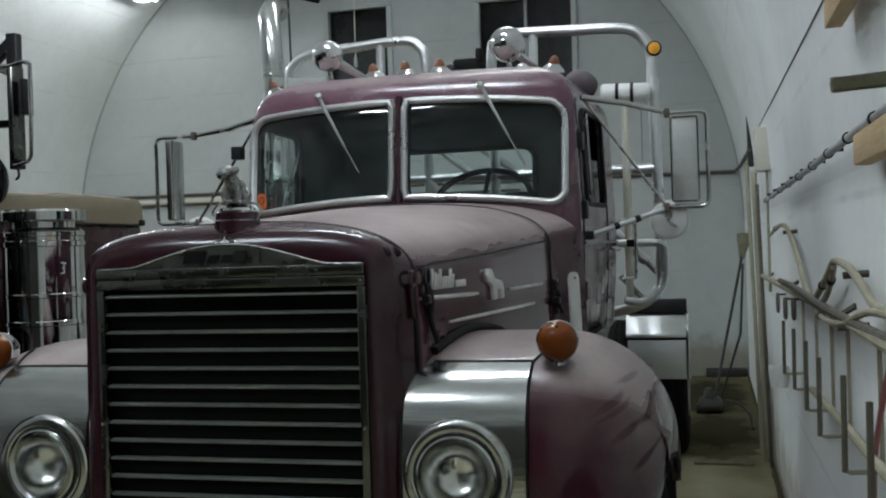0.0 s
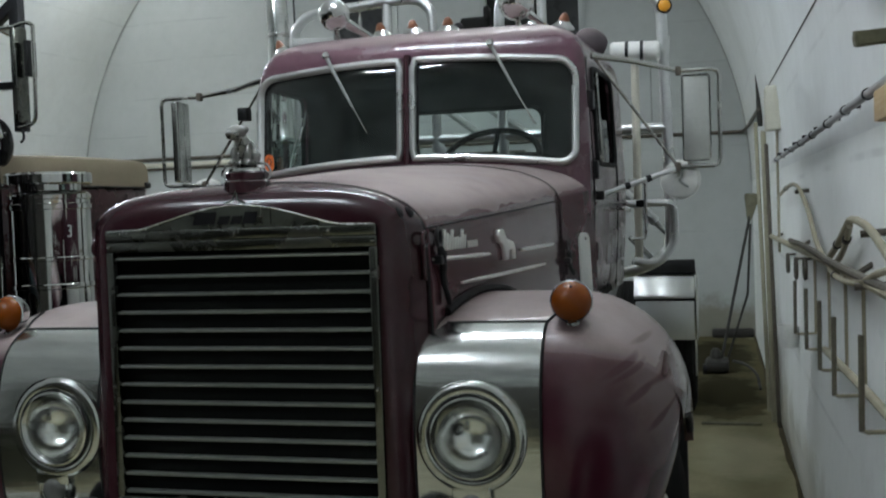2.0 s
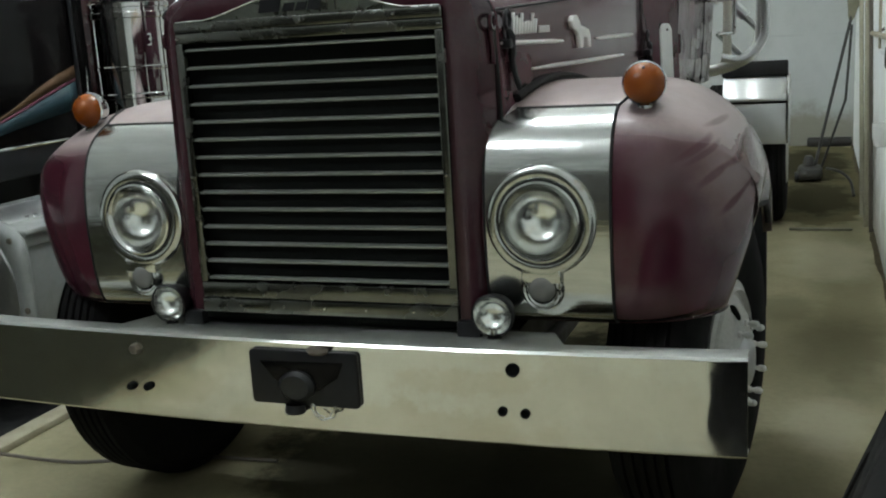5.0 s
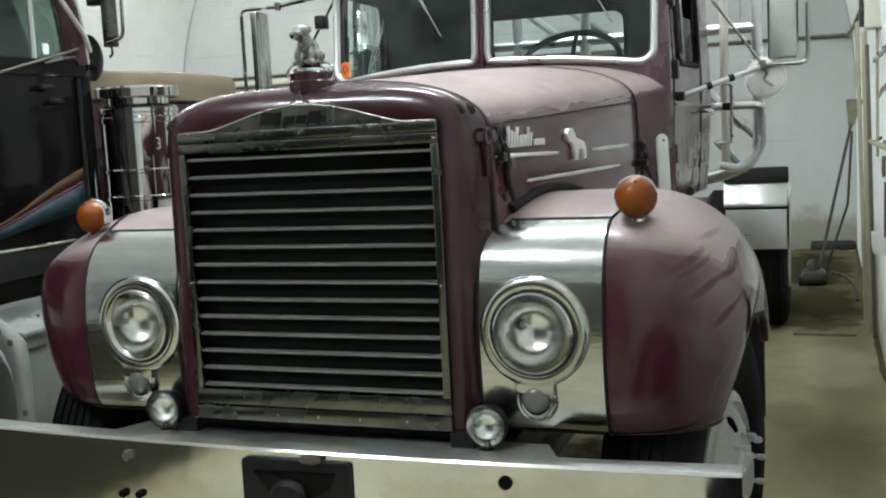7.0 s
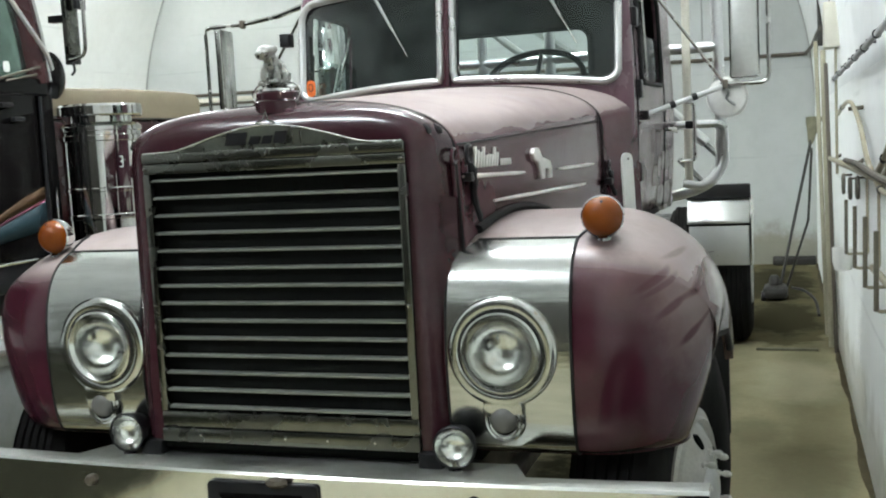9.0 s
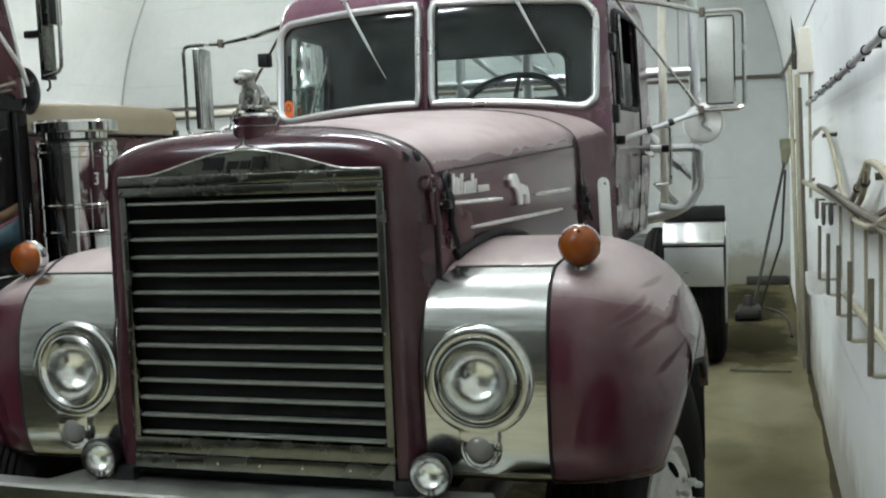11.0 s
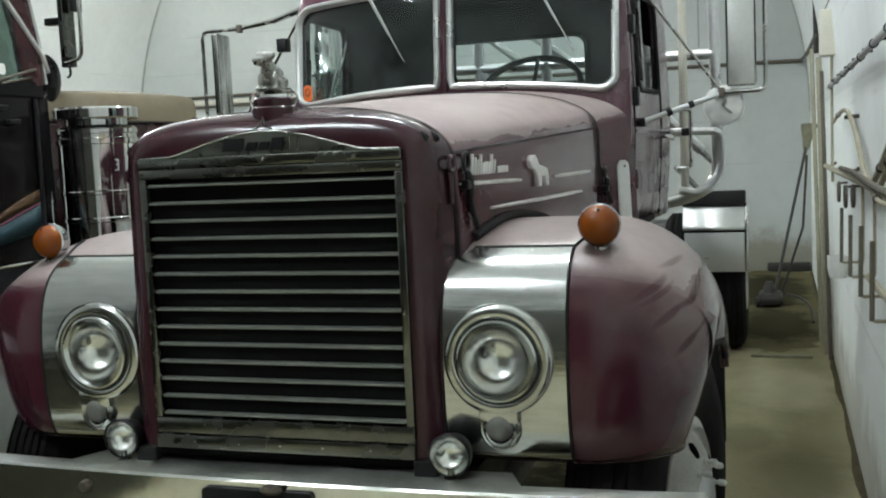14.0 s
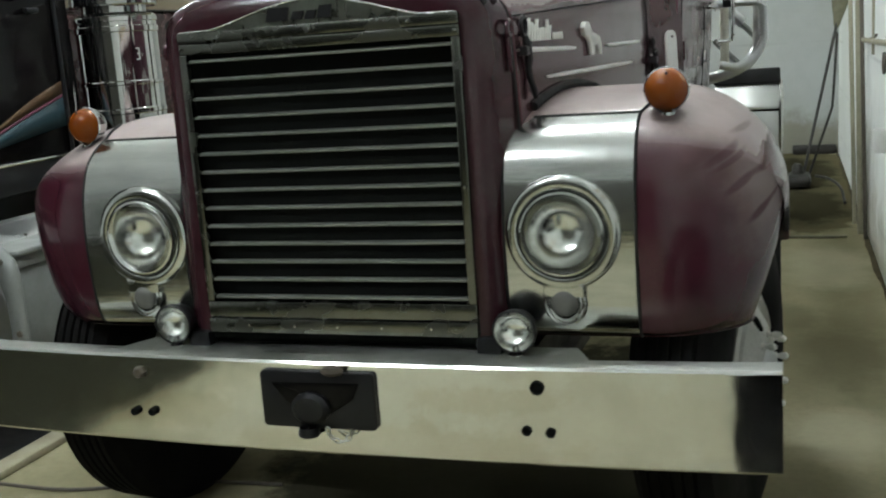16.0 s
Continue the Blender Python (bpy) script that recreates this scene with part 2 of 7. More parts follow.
def stains_and_shade(m, spots, dark, scale=2.3, fray=1.6, soft=0.5):
    """Lay spots (x, y, z, three half sizes, strength, and an end point for a long one) with frayed edges over a material."""
    n, l = m.node_tree.nodes, m.node_tree.links
    b = n["Principled BSDF"]
    geo = n.new("ShaderNodeNewGeometry")
    tex = n.new("ShaderNodeTexNoise")
    tex.inputs["Scale"].default_value, tex.inputs["Detail"].default_value, tex.inputs["Roughness"].default_value = scale, 7.0, 0.68
    l.new(geo.outputs["Position"], tex.inputs["Vector"])
    for x, y, z, rx, ry, rz, strength, *end in spots:
        mp = n.new("ShaderNodeMapping")
        mp.vector_type = "TEXTURE"
        if end:
            d = Vector(end[0]) - Vector((x, y, z))
            mp.inputs["Rotation"].default_value = d.to_track_quat("X", "Z").to_euler()
            x, y, z = Vector((x, y, z)) + d / 2
            rx = d.length / 2
        mp.inputs["Location"].default_value, mp.inputs["Scale"].default_value = (x, y, z), (rx, ry, rz)
        l.new(geo.outputs["Position"], mp.inputs[0])
        ln = n.new("ShaderNodeVectorMath")
        ln.operation = "LENGTH"
        l.new(mp.outputs[0], ln.inputs[0])
        add = n.new("ShaderNodeMath")
        add.operation = "MULTIPLY_ADD"
        add.inputs[1].default_value = fray
        l.new(tex.outputs["Fac"], add.inputs[0]), l.new(ln.outputs["Value"], add.inputs[2])
        r = n.new("ShaderNodeMapRange")
        r.interpolation_type = "SMOOTHSTEP"
        for k, v in zip((1, 2, 3, 4), (0.9 + fray / 2 - soft / 2, 0.9 + fray / 2 + soft / 2, strength, 0.0)):
            r.inputs[k].default_value = v
        l.new(add.outputs[0], r.inputs[0])
        x_ = n.new("ShaderNodeMix")
        x_.data_type = "RGBA"
        src = b.inputs["Base Color"].links[0].from_socket
        l.new(r.outputs[0], x_.inputs[0]), l.new(src, x_.inputs[6])
        x_.inputs[7].default_value = (*dark, 1)
        l.new(x_.outputs[2], b.inputs["Base Color"])


# Paler patch of concrete ahead of the bumper.
stains_and_shade(CONCRETE, [(0.4, -2.4, 0, 2.6, 1.9, 9, 0.6)], (0.50, 0.47, 0.37), 1.6, 1.2, 0.7)
stains_and_shade(CONCRETE, [(-6.3, -2.2, 0, 5.0, 7.5, 9, 0.97)], (0.020, 0.020, 0.014), 7.0, 0.16, 0.02)
# Shade under the plum truck painted into the concrete colour.
stains_and_shade(CONCRETE, [(0.15, 1.2, 0, 0.95, 1.5, 9, 0.85)], (0.020, 0.020, 0.014), 2.6, 1.1, 0.28)
# Soft darker and paler patches of floor between truck and wall.
stains_and_shade(CONCRETE, [(1.50, 4.0, 0, 0.22, 2.2, 9, 0.5), (1.25, 0.7, 0, 0.35, 0.6, 9, 0.35), (1.35, 2.4, 0, 0.3, 0.7, 9, 0.3)], (0.075, 0.066, 0.034), 2.2, 1.8, 1.0)
stains_and_shade(CONCRETE, [(1.42, 2.45, 0, 0.22, 0.42, 9, 0.42), (1.18, 3.1, 0, 0.16, 0.3, 9, 0.45), (1.30, 0.55, 0, 0.25, 0.45, 9, 0.42), (1.50, 1.9, 0, 0.12, 0.3, 9, 0.35)], (0.10, 0.092, 0.055), 3.2, 1.5, 0.8)
stains_and_shade(CONCRETE, [(1.36, 1.45, 0, 0.2, 0.3, 9, 0.35), (1.40, 4.3, 0, 0.3, 0.6, 9, 0.3)], (0.46, 0.43, 0.31), 3.0, 1.4, 0.8)
stains_and_shade(CONCRETE, [(1.30, 7.9, 0, 0.75, 2.75, 9, 0.80)], (0.075, 0.066, 0.034), 3.5, 0.45, 0.10)
stains_and_shade(CONCRETE, [(1.30, 6.6, 0, 0.35, 0.9, 9, 0.7), (1.25, 8.6, 0, 0.4, 1.3, 9, 0.8)], (0.022, 0.020, 0.013), 4.0, 1.4, 0.5)
stains_and_shade(WHITE_WALL, [(1.70, 3.2, 0.0, 0.3, 3.4, 0.42, 0.45), (1.70, 5.6, 0.0, 0.3, 1.6, 0.9, 0.35), (1.70, 0.5, 0.0, 0.3, 1.6, 0.30, 0.35)], (0.24, 0.21, 0.12), 3.0, 1.6, 0.7)
CLEAN_PLUM = (0.050, 0.010, 0.017)
stains_and_shade(PLUM, [(1.13, 0.30, 1.20, 0.10, 0.30, 0.20, 0.34), (1.00, 0.08, 1.22, 0.16, 0.2, 0.07, 0.08), (0.88, 0.06, 0.84, 0.10, 0.2, 0.05, 0.10), (-1.13, 0.30, 1.22, 0.10, 0.30, 0.16, 0.25)], DUST, 5.0, 1.2, 1.3)
stains_and_shade(PLUM, [(0.975, 0.086, 1.213, 1, 0.08, 0.011, 0.7, (1.069, 0.193, 1.272)), (1.000, 0.090, 1.200, 1, 0.08, 0.008, 0.6, (1.085, 0.20, 1.255)), (1.037, 0.092, 1.144, 1, 0.08, 0.012, 0.75, (1.112, 0.168, 1.197)), (1.098, 0.150, 1.186, 1, 0.08, 0.012, 0.8, (1.155, 0.400, 1.252)),
              (1.099, 0.132, 1.068, 1, 0.08, 0.013, 0.9, (1.153, 0.205, 1.122)), (1.12, 0.18, 1.10, 1, 0.08, 0.007, 0.6, (1.158, 0.26, 1.15)), (1.06, 0.20, 1.29, 1, 0.08, 0.008, 0.6, (1.13, 0.42, 1.30)), (-1.05, 0.12, 1.20, 1, 0.08, 0.012, 0.7, (-1.12, 0.35, 1.26))], CLEAN_PLUM, 22.0, 0.35, 0.7)
# Contact shade around the amber lamp feet, painted on the fenders.
stains_and_shade(PLUM, [(0.887, 0.195, 1.335, 0.045, 0.05, 0.05, 0.8), (-0.887, 0.195, 1.335, 0.045, 0.05, 0.05, 0.8)], (0.035, 0.018, 0.018), 20.0, 0.8, 0.6)
stains_and_shade(AGED_SHADED_WALL, [(1.2, 10.18, 0.05, 0.7, 0.3, 0.40, 0.75)], (0.16, 0.145, 0.09), 3.0, 1.6, 0.7)
stains_and_shade(BUMPER_METAL, [(0.75, -0.09, 0.60, 0.45, 0.3, 0.15, 0.25), (0.2, -0.09, 0.52, 0.5, 0.3, 0.08, 0.36), (-0.55, -0.09, 0.60, 0.30, 0.3, 0.06, 0.30), (0.45, -0.09, 0.66, 0.22, 0.3, 0.04, 0.32)], (0.55, 0.50, 0.40), 9.0, 2.4, 0.5)
WOOD = material("pine_board", (0.52, 0.37, 0.20), 0.65, second=(0.40, 0.27, 0.13), scale=8, stretch=(9, 1, 9), fine=40, fine_mix=0.25, bump=0.15)
WOOD_OLD = material("weathered_wood", (0.17, 0.16, 0.10), 0.85, second=(0.09, 0.09, 0.06), scale=14, fine=70, fine_mix=0.4, bump=0.5, bump_scale=60)
GREY_PAINT = material("grey_paint", (0.30, 0.31, 0.29), 0.55, second=(0.24, 0.25, 0.23))
OFF_WHITE = material("aged_white_paint", (0.60, 0.58, 0.49), 0.55, second=(0.52, 0.50, 0.40), scale=7)
WHITE_METAL = material("white_enamel", (0.72, 0.72, 0.68), 0.4, second=(0.62, 0.62, 0.58), scale=9, fine_mix=0.2)
HOSE = material("tan_hose", (0.33, 0.30, 0.21), 0.6, second=(0.24, 0.21, 0.14), scale=11)
IRON = material("brown_iron", (0.075, 0.065, 0.050), 0.6, second=(0.12, 0.095, 0.065), scale=20, fine_mix=0.3)
TAN = material("tan_dusty_cover", (0.1722, 0.1435, 0.0943), 0.8, second=(0.16, 0.13, 0.085), scale=3)
MAROON = material("maroon_body", (0.030, 0.007, 0.008), 0.25, second=(0.022, 0.006, 0.006), coat=0.1, dust=DUST, dust_amount=0.04, haze_high=0.01, spec=0.35)
ORANGE = material("orange_tag", (0.75, 0.16, 0.03), 0.5, second=(0.68, 0.13, 0.02))
STRIPE_OCHRE = material("ochre_stripe", (0.06, 0.0336, 0.016), 0.5, second=(0.060, 0.034, 0.018), spec=0.15)
STRIPE_PINK = material("pink_stripe", (0.12, 0.038, 0.060), 0.5, second=(0.10, 0.032, 0.050), spec=0.15)
STRIPE_TEAL = material("teal_stripe", (0.0135, 0.03, 0.036), 0.5, second=(0.014, 0.032, 0.040), spec=0.15)
PANEL_DARK = material("dark_boarded_door", (0.05, 0.048, 0.04), 0.7, second=(0.035, 0.033, 0.028), scale=2)
SEAT_CLOTH = material("seat_vinyl", (0.03, 0.026, 0.022), 0.6)
TUBE_LIGHT = glow("fluorescent_tube", (0.90, 1.0, 1.06), 185.0)
TUBE_OLD = glow("aged_fluorescent_tube", (0.93, 1.0, 1.0), 46.0)

# Pale colour for the reflections painted on the cab doors.
PALE_REFLECTION = material("worn_pale_paint", (0.36, 0.35, 0.33), 0.5, second=(0.22, 0.19, 0.19), scale=30, mix=0.9)
HOOK_TIP = material("grimy_rubber_tip", (0.13, 0.115, 0.08), 0.7, second=(0.08, 0.07, 0.05), scale=20)
RED_CORD = material("faded_red_cord", (0.36, 0.12, 0.12), 0.6, second=(0.28, 0.10, 0.10))
LENS_GREY = material("smoked_lens", (0.13, 0.13, 0.12), 0.2, second=(0.10, 0.10, 0.09), coat=0.4, bump=0.3, bump_scale=90)
DECK_GREY = material("dusty_grey_deck", (0.25, 0.26, 0.245), 0.45, second=(0.17, 0.18, 0.165), scale=9)
PEWTER = material("old_pewter", (0.32, 0.32, 0.30), 0.32, 1.0, second=(0.20, 0.20, 0.19), scale=40, fine_mix=0.4, bump=0.1)
FRAME_METAL = material("anodised_frame", (0.60, 0.61, 0.59), 0.36, 0.8, second=(0.54, 0.55, 0.53), scale=5, fine_mix=0.02)
AGED_PIPE = material("aged_plastic_pipe", (0.33, 0.31, 0.22), 0.6, second=(0.20, 0.18, 0.12), scale=6, fine_mix=0.3)
RIM_PAINT = material("aged_rim_paint", (0.48, 0.48, 0.44), 0.5, second=(0.34, 0.33, 0.28), scale=14, fine_mix=0.3)


# ---- mesh helpers ----
def link(name, bm, mat, parent=None, label="", smooth=35.0, mats=None):
    me = bpy.data.meshes.new(name)
    bm.to_mesh(me)
    bm.free()
    for m in mats or [mat]:
        me.materials.append(m)
    if smooth:
        for p in me.polygons:
            p.use_smooth = True
        me.set_sharp_from_angle(angle=radians(smooth))
    ob = new(name, me)
    if parent:
        ob.parent = parent
        ob.matrix_parent_inverse = parent.matrix_world.inverted()
    if label:
        ob["label"] = label
    return ob


def part(name, bm, mat, parent, label="", smooth=35.0, mats=None):
    """One mesh as a part of a thing or of a part."""
    return link(name, bm, mat, parent, label, smooth, mats)


def thing(name, label, category, group="", kind=""):
    return tagged(new(name), label, category, group, kind)


def solid(name, bm, mat, label, category, group="", kind="", smooth=35.0):
    return tagged(link(name, bm, mat, None, "", smooth), label, category, group, kind)


def box(bm, lo, hi, bevel=0.0, turn=None):
    """A box from corner lo to corner hi, its edges bevelled."""
    c = [(a + b) / 2 for a, b in zip(lo, hi)]
    s = [max(b - a, 1e-4) for a, b in zip(lo, hi)]
    made = bmesh.ops.create_cube(bm, size=1.0)["verts"]
    bmesh.ops.scale(bm, vec=s, verts=made)
    if bevel:
        edges = list({e for v in made for e in v.link_edges})
        made = bmesh.ops.bevel(bm, geom=edges, offset=min(bevel, min(s) * 0.45), segments=2, affect="EDGES", profile=0.5)["verts"]
        made = list({v for v in made} | {v for f in {f for v in made for f in v.link_faces} for v in f.verts})
    m = Matrix.Translation(c)
    if turn:
        m = m @ Euler([radians(a) for a in turn]).to_matrix().to_4x4()
    bmesh.ops.transform(bm, matrix=m, verts=made)
    return bm


def boxed(lo, hi, bevel=0.004, turn=None):
    return box(bmesh.new(), lo, hi, bevel, turn)


def smooth_path(points, steps=8, closed=False):
    """Catmull-Rom through the points."""
    p = [Vector(v) for v in points]
    n = len(p)
    out = []
    for i in range(n if closed else n - 1):
        a, b = p[i], p[(i + 1) % n]
        z = p[i - 1] if (closed or i > 0) else a * 2 - b
        c = p[(i + 2) % n] if (closed or i + 2 < n) else b * 2 - a
        for k in range(steps):
            t = k / steps
            out.append(0.5 * (2 * a + (b - z) * t + (2 * z - 5 * a + 4 * b - c) * t * t + (3 * a - z - 3 * b + c) * t ** 3))
    if not closed:
        out.append(p[-1])
    return out


def tube(bm, points, radius, segs=10, closed=False, flat=1.0, caps=True):
    """A round bar swept along points; radius may be a list; flat squeezes its section."""
    pts = [Vector(v) for v in points]
    n = len(pts)
    radii = radius if isinstance(radius, (list, tuple)) else [radius] * n
    rings = []
    side = None
    for i in range(n):
        a = pts[i - 1] if (closed or i) else pts[0]
        b = pts[(i + 1) % n] if (closed or i < n - 1) else pts[-1]
        d = (b - a).normalized()
        if side is None:
            side = d.orthogonal().normalized() if abs(d.z) > 0.9 else d.cross(Vector((0, 0, 1))).normalized()
        side = (side - d * side.dot(d)).normalized()
        up = d.cross(side)
        rings.append([bm.verts.new(pts[i] + radii[i] * (math.cos(2 * math.pi * k / segs) * side + flat * math.sin(2 * math.pi * k / segs) * up)) for k in range(segs)])
    for i in range(n if closed else n - 1):
        r, s = rings[i], rings[(i + 1) % n]
        for k in range(segs):
            bm.faces.new((r[k], r[(k + 1) % segs], s[(k + 1) % segs], s[k]))
    if caps and not closed:
        bm.faces.new(rings[0][::-1]), bm.faces.new(rings[-1])
    bmesh.ops.recalc_face_normals(bm, faces=bm.faces[:])
    return bm


def tubed(points, radius, segs=10, closed=False, flat=1.0):
    return tube(bmesh.new(), points, radius, segs, closed, flat)


def lathe(profile, m=None, segs=32, bm=None, squash=1.0):
    """Rows (radius, along) turned round the local z axis, then placed by m."""
    bm = bm or bmesh.new()
    m = m or Matrix()
    rings = []
    for r, h in profile:
        if r < 1e-5:
            rings.append([bm.verts.new(m @ Vector((0, 0, h)))])
        else:
            rings.append([bm.verts.new(m @ Vector((r * math.cos(2 * math.pi * k / segs), squash * r * math.sin(2 * math.pi * k / segs), h))) for k in range(segs)])
    for a, b in zip(rings, rings[1:]):
        for k in range(segs):
            j = (k + 1) % segs
            if len(a) == 1 and len(b) == 1:
                continue
            if len(a) == 1:
                bm.faces.new((a[0], b[k], b[j]))
            elif len(b) == 1:
                bm.faces.new((a[k], b[0], a[j]))
            else:
                bm.faces.new((a[k], b[k], b[j], a[j]))
    bmesh.ops.recalc_face_normals(bm, faces=bm.faces[:])
    return bm


def sheet(rows, keep=None, bm=None):
    """Faces over a grid of points; keep(i, j) drops the openings."""
    bm = bm or bmesh.new()
    v = [[bm.verts.new(p) for p in row] for row in rows]
    for i in range(len(v) - 1):
        for j in range(len(v[0]) - 1):
            if keep is None or keep(i, j):
                bm.faces.new((v[i][j], v[i][j + 1], v[i + 1][j + 1], v[i + 1][j]))
    loose = [q for q in bm.verts if not q.link_faces]
    bmesh.ops.delete(bm, geom=loose, context="VERTS")
    return bm


def slab(outline, a, b, axis="y", bevel=0.0):
    """A flat outline of (u, v) points with thickness from a to b along an axis."""
    bm = bmesh.new()

    def at(u, v, w):
        return {"y": (u, w, v), "x": (w, u, v), "z": (u, v, w)}[axis]
    f = bm.faces.new([bm.verts.new(at(u, v, a)) for u, v in outline])
    ext = bmesh.ops.extrude_face_region(bm, geom=[f])
    move = Vector(at(0, 0, b)) - Vector(at(0, 0, a))
    bmesh.ops.translate(bm, vec=move, verts=[e for e in ext["geom"] if isinstance(e, bmesh.types.BMVert)])
    bmesh.ops.recalc_face_normals(bm, faces=bm.faces[:])
    if bevel:
        bmesh.ops.bevel(bm, geom=[e for e in bm.edges if e.calc_face_angle(0) > 0.7], offset=bevel, segments=2, affect="EDGES", profile=0.5)
    return bm


def rounded(u0, v0, u1, v1, r, steps=5):
    out = []
    for cu, cv, a0 in ((u1 - r, v1 - r, 0), (u0 + r, v1 - r, 90), (u0 + r, v0 + r, 180), (u1 - r, v0 + r, 270)):
        for k in range(steps + 1):
            a = radians(a0 + 90 * k / steps)
            out.append((cu + r * math.cos(a), cv + r * math.sin(a)))
    return out


def thicken(ob, t, offset=-1.0, inner=None):
    mod = ob.modifiers.new("thickness", "SOLIDIFY")
    mod.thickness, mod.offset = t, offset
    if inner:
        ob.data.materials.append(inner)
        mod.material_offset, mod.material_offset_rim = 1, 0
    return ob


def aim(at, along):
    """A pose at a point whose z axis looks along a direction."""
    return Matrix.Translation(at) @ Vector(along).to_track_quat("Z", "Y").to_matrix().to_4x4()


def lerp(a, b, t):
    return a + (b - a) * t


def curve(keys, x):
    """Straight between (x, value) keys."""
    return float(np.interp(x, [k for k, _ in keys], [v for _, v in keys]))


# ---- the shed: floor, arched shell, end walls ----
WX, CX, RAD, SPRING, BACK, FRONT = 1.70, -2.80, 4.50, 1.85, 10.18, -8.0
bm = boxed((-8.0, FRONT - 0.5, -0.3), (2.4, BACK + 0.5, 0.0), 0)
bmesh.ops.subdivide_edges(bm, edges=bm.edges[:], cuts=6, use_grid_fill=True)
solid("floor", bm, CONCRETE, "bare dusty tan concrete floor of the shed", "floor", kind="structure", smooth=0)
solid("wall_right", boxed((WX, FRONT, 0), (WX + 0.25, BACK, SPRING), 0), WHITE_WALL, "white painted side wall with hooks and tools", "wall", kind="structure", smooth=0)
# Dirt strip that also paints the dark contact line of floor and wall.
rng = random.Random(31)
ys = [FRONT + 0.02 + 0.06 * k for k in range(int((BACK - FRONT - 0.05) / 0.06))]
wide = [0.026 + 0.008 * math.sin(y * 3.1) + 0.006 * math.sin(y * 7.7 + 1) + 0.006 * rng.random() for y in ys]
solid("floor_grime", sheet([[(WX + 0.002, y, 0.008) for y in ys], [(WX - 0.010, y, 0.006) for y in ys], [(WX - q, y, 0.0015) for y, q in zip(ys, wide)]]), CONTACT_DIRT,
      "dark dirt strip drawing the contact line of wall and floor", "dirt", kind="stuff", smooth=60)
solid("wall_left", boxed((2 * CX - WX - 0.25, FRONT, 0), (2 * CX - WX, BACK, SPRING), 0), WHITE_WALL, "white painted side wall of the shed", "wall", kind="structure", smooth=0)
bm = bmesh.new()
arc_in = [(CX + RAD * math.cos(math.pi * k / 64), SPRING + RAD * math.sin(math.pi * k / 64)) for k in range(65)]
arc_out = [(CX + (RAD + 0.22) * math.cos(math.pi * k / 64), SPRING + (RAD + 0.22) * math.sin(math.pi * k / 64)) for k in range(65)]
for arc in (arc_in, arc_out):
    sheet([[(x, y, z) for x, z in arc] for y in np.linspace(FRONT, BACK, 8)], bm=bm)
tagged(link("ceiling", bm, VAULT_WALL, smooth=60), "white painted arched ceiling vault of the shed", "ceiling", kind="structure")


def end_wall(name, y0, y1, holes):
    """Arched wall, with rectangular holes, from y0 to y1."""
    xs = sorted({round(v, 4) for v in [CX + RAD * math.cos(math.pi * k / 48) for k in range(49)]} | {v for h in holes for v in (h[0], h[1])})
    zs = sorted({0.0, SPRING} | {v for h in holes for v in (h[2], h[3])} | set(np.linspace(0, 6.2, 12).round(3)))

    def top(x):
        return SPRING + math.sqrt(max(RAD ** 2 - (x - CX) ** 2, 0))
    bm = bmesh.new()
    for x0, x1 in zip(xs, xs[1:]):
        lim = (top(x0), top(x1))
        for z0, z1 in zip(zs, zs[1:]):
            mx, mz = (x0 + x1) / 2, (z0 + z1) / 2
            if any(h[0] < mx < h[1] and h[2] < mz < h[3] for h in holes):
                continue
            quad = [(x0, min(z0, lim[0])), (x1, min(z0, lim[1])), (x1, min(z1, lim[1])), (x0, min(z1, lim[0]))]
            if max(q[1] for q in quad) - min(q[1] for q in quad) < 1e-4:
                continue
            pts = []
            for q in quad:
                if q not in pts:
                    pts.append(q)
            if len(pts) > 2:
                bm.faces.new([bm.verts.new((px, y0, pz)) for px, pz in pts])
    bmesh.ops.remove_doubles(bm, verts=bm.verts[:], dist=1e-5)
    ext = bmesh.ops.extrude_face_region(bm, geom=bm.faces[:])
    bmesh.ops.translate(bm, vec=(0, y1 - y0, 0), verts=[e for e in ext["geom"] if isinstance(e, bmesh.types.BMVert)])
    bmesh.ops.recalc_face_normals(bm, faces=bm.faces[:])
    return link(name, bm, AGED_SHADED_WALL, smooth=0)


WINDOWS = [(-3.49, -2.67, 3.62, 4.80), (-1.46, -0.28, 3.55, 4.74)]
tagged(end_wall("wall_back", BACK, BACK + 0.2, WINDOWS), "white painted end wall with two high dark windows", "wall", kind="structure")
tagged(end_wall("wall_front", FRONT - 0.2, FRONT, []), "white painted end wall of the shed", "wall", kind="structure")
# Unseen dark panel added so the chrome mirrors a dark space.
solid("door_1", boxed((-6.9, FRONT, 0.01), (1.3, FRONT + 0.06, 4.4), 0.01), PANEL_DARK, "wide dark unseen panel, added to darken reflections", "door", kind="structure")
# Dark bead drawn along the line where vault and end wall meet.
bm = tubed([(CX + (RAD - 0.004) * math.cos(a), BACK - 0.010, SPRING + (RAD - 0.004) * math.sin(a)) for a in np.linspace(0, math.pi, 60)], 0.014, 6)
solid("trim", bm, GREY_PAINT, "dark bead drawn where the vault meets the end wall", "trim", kind="structure")
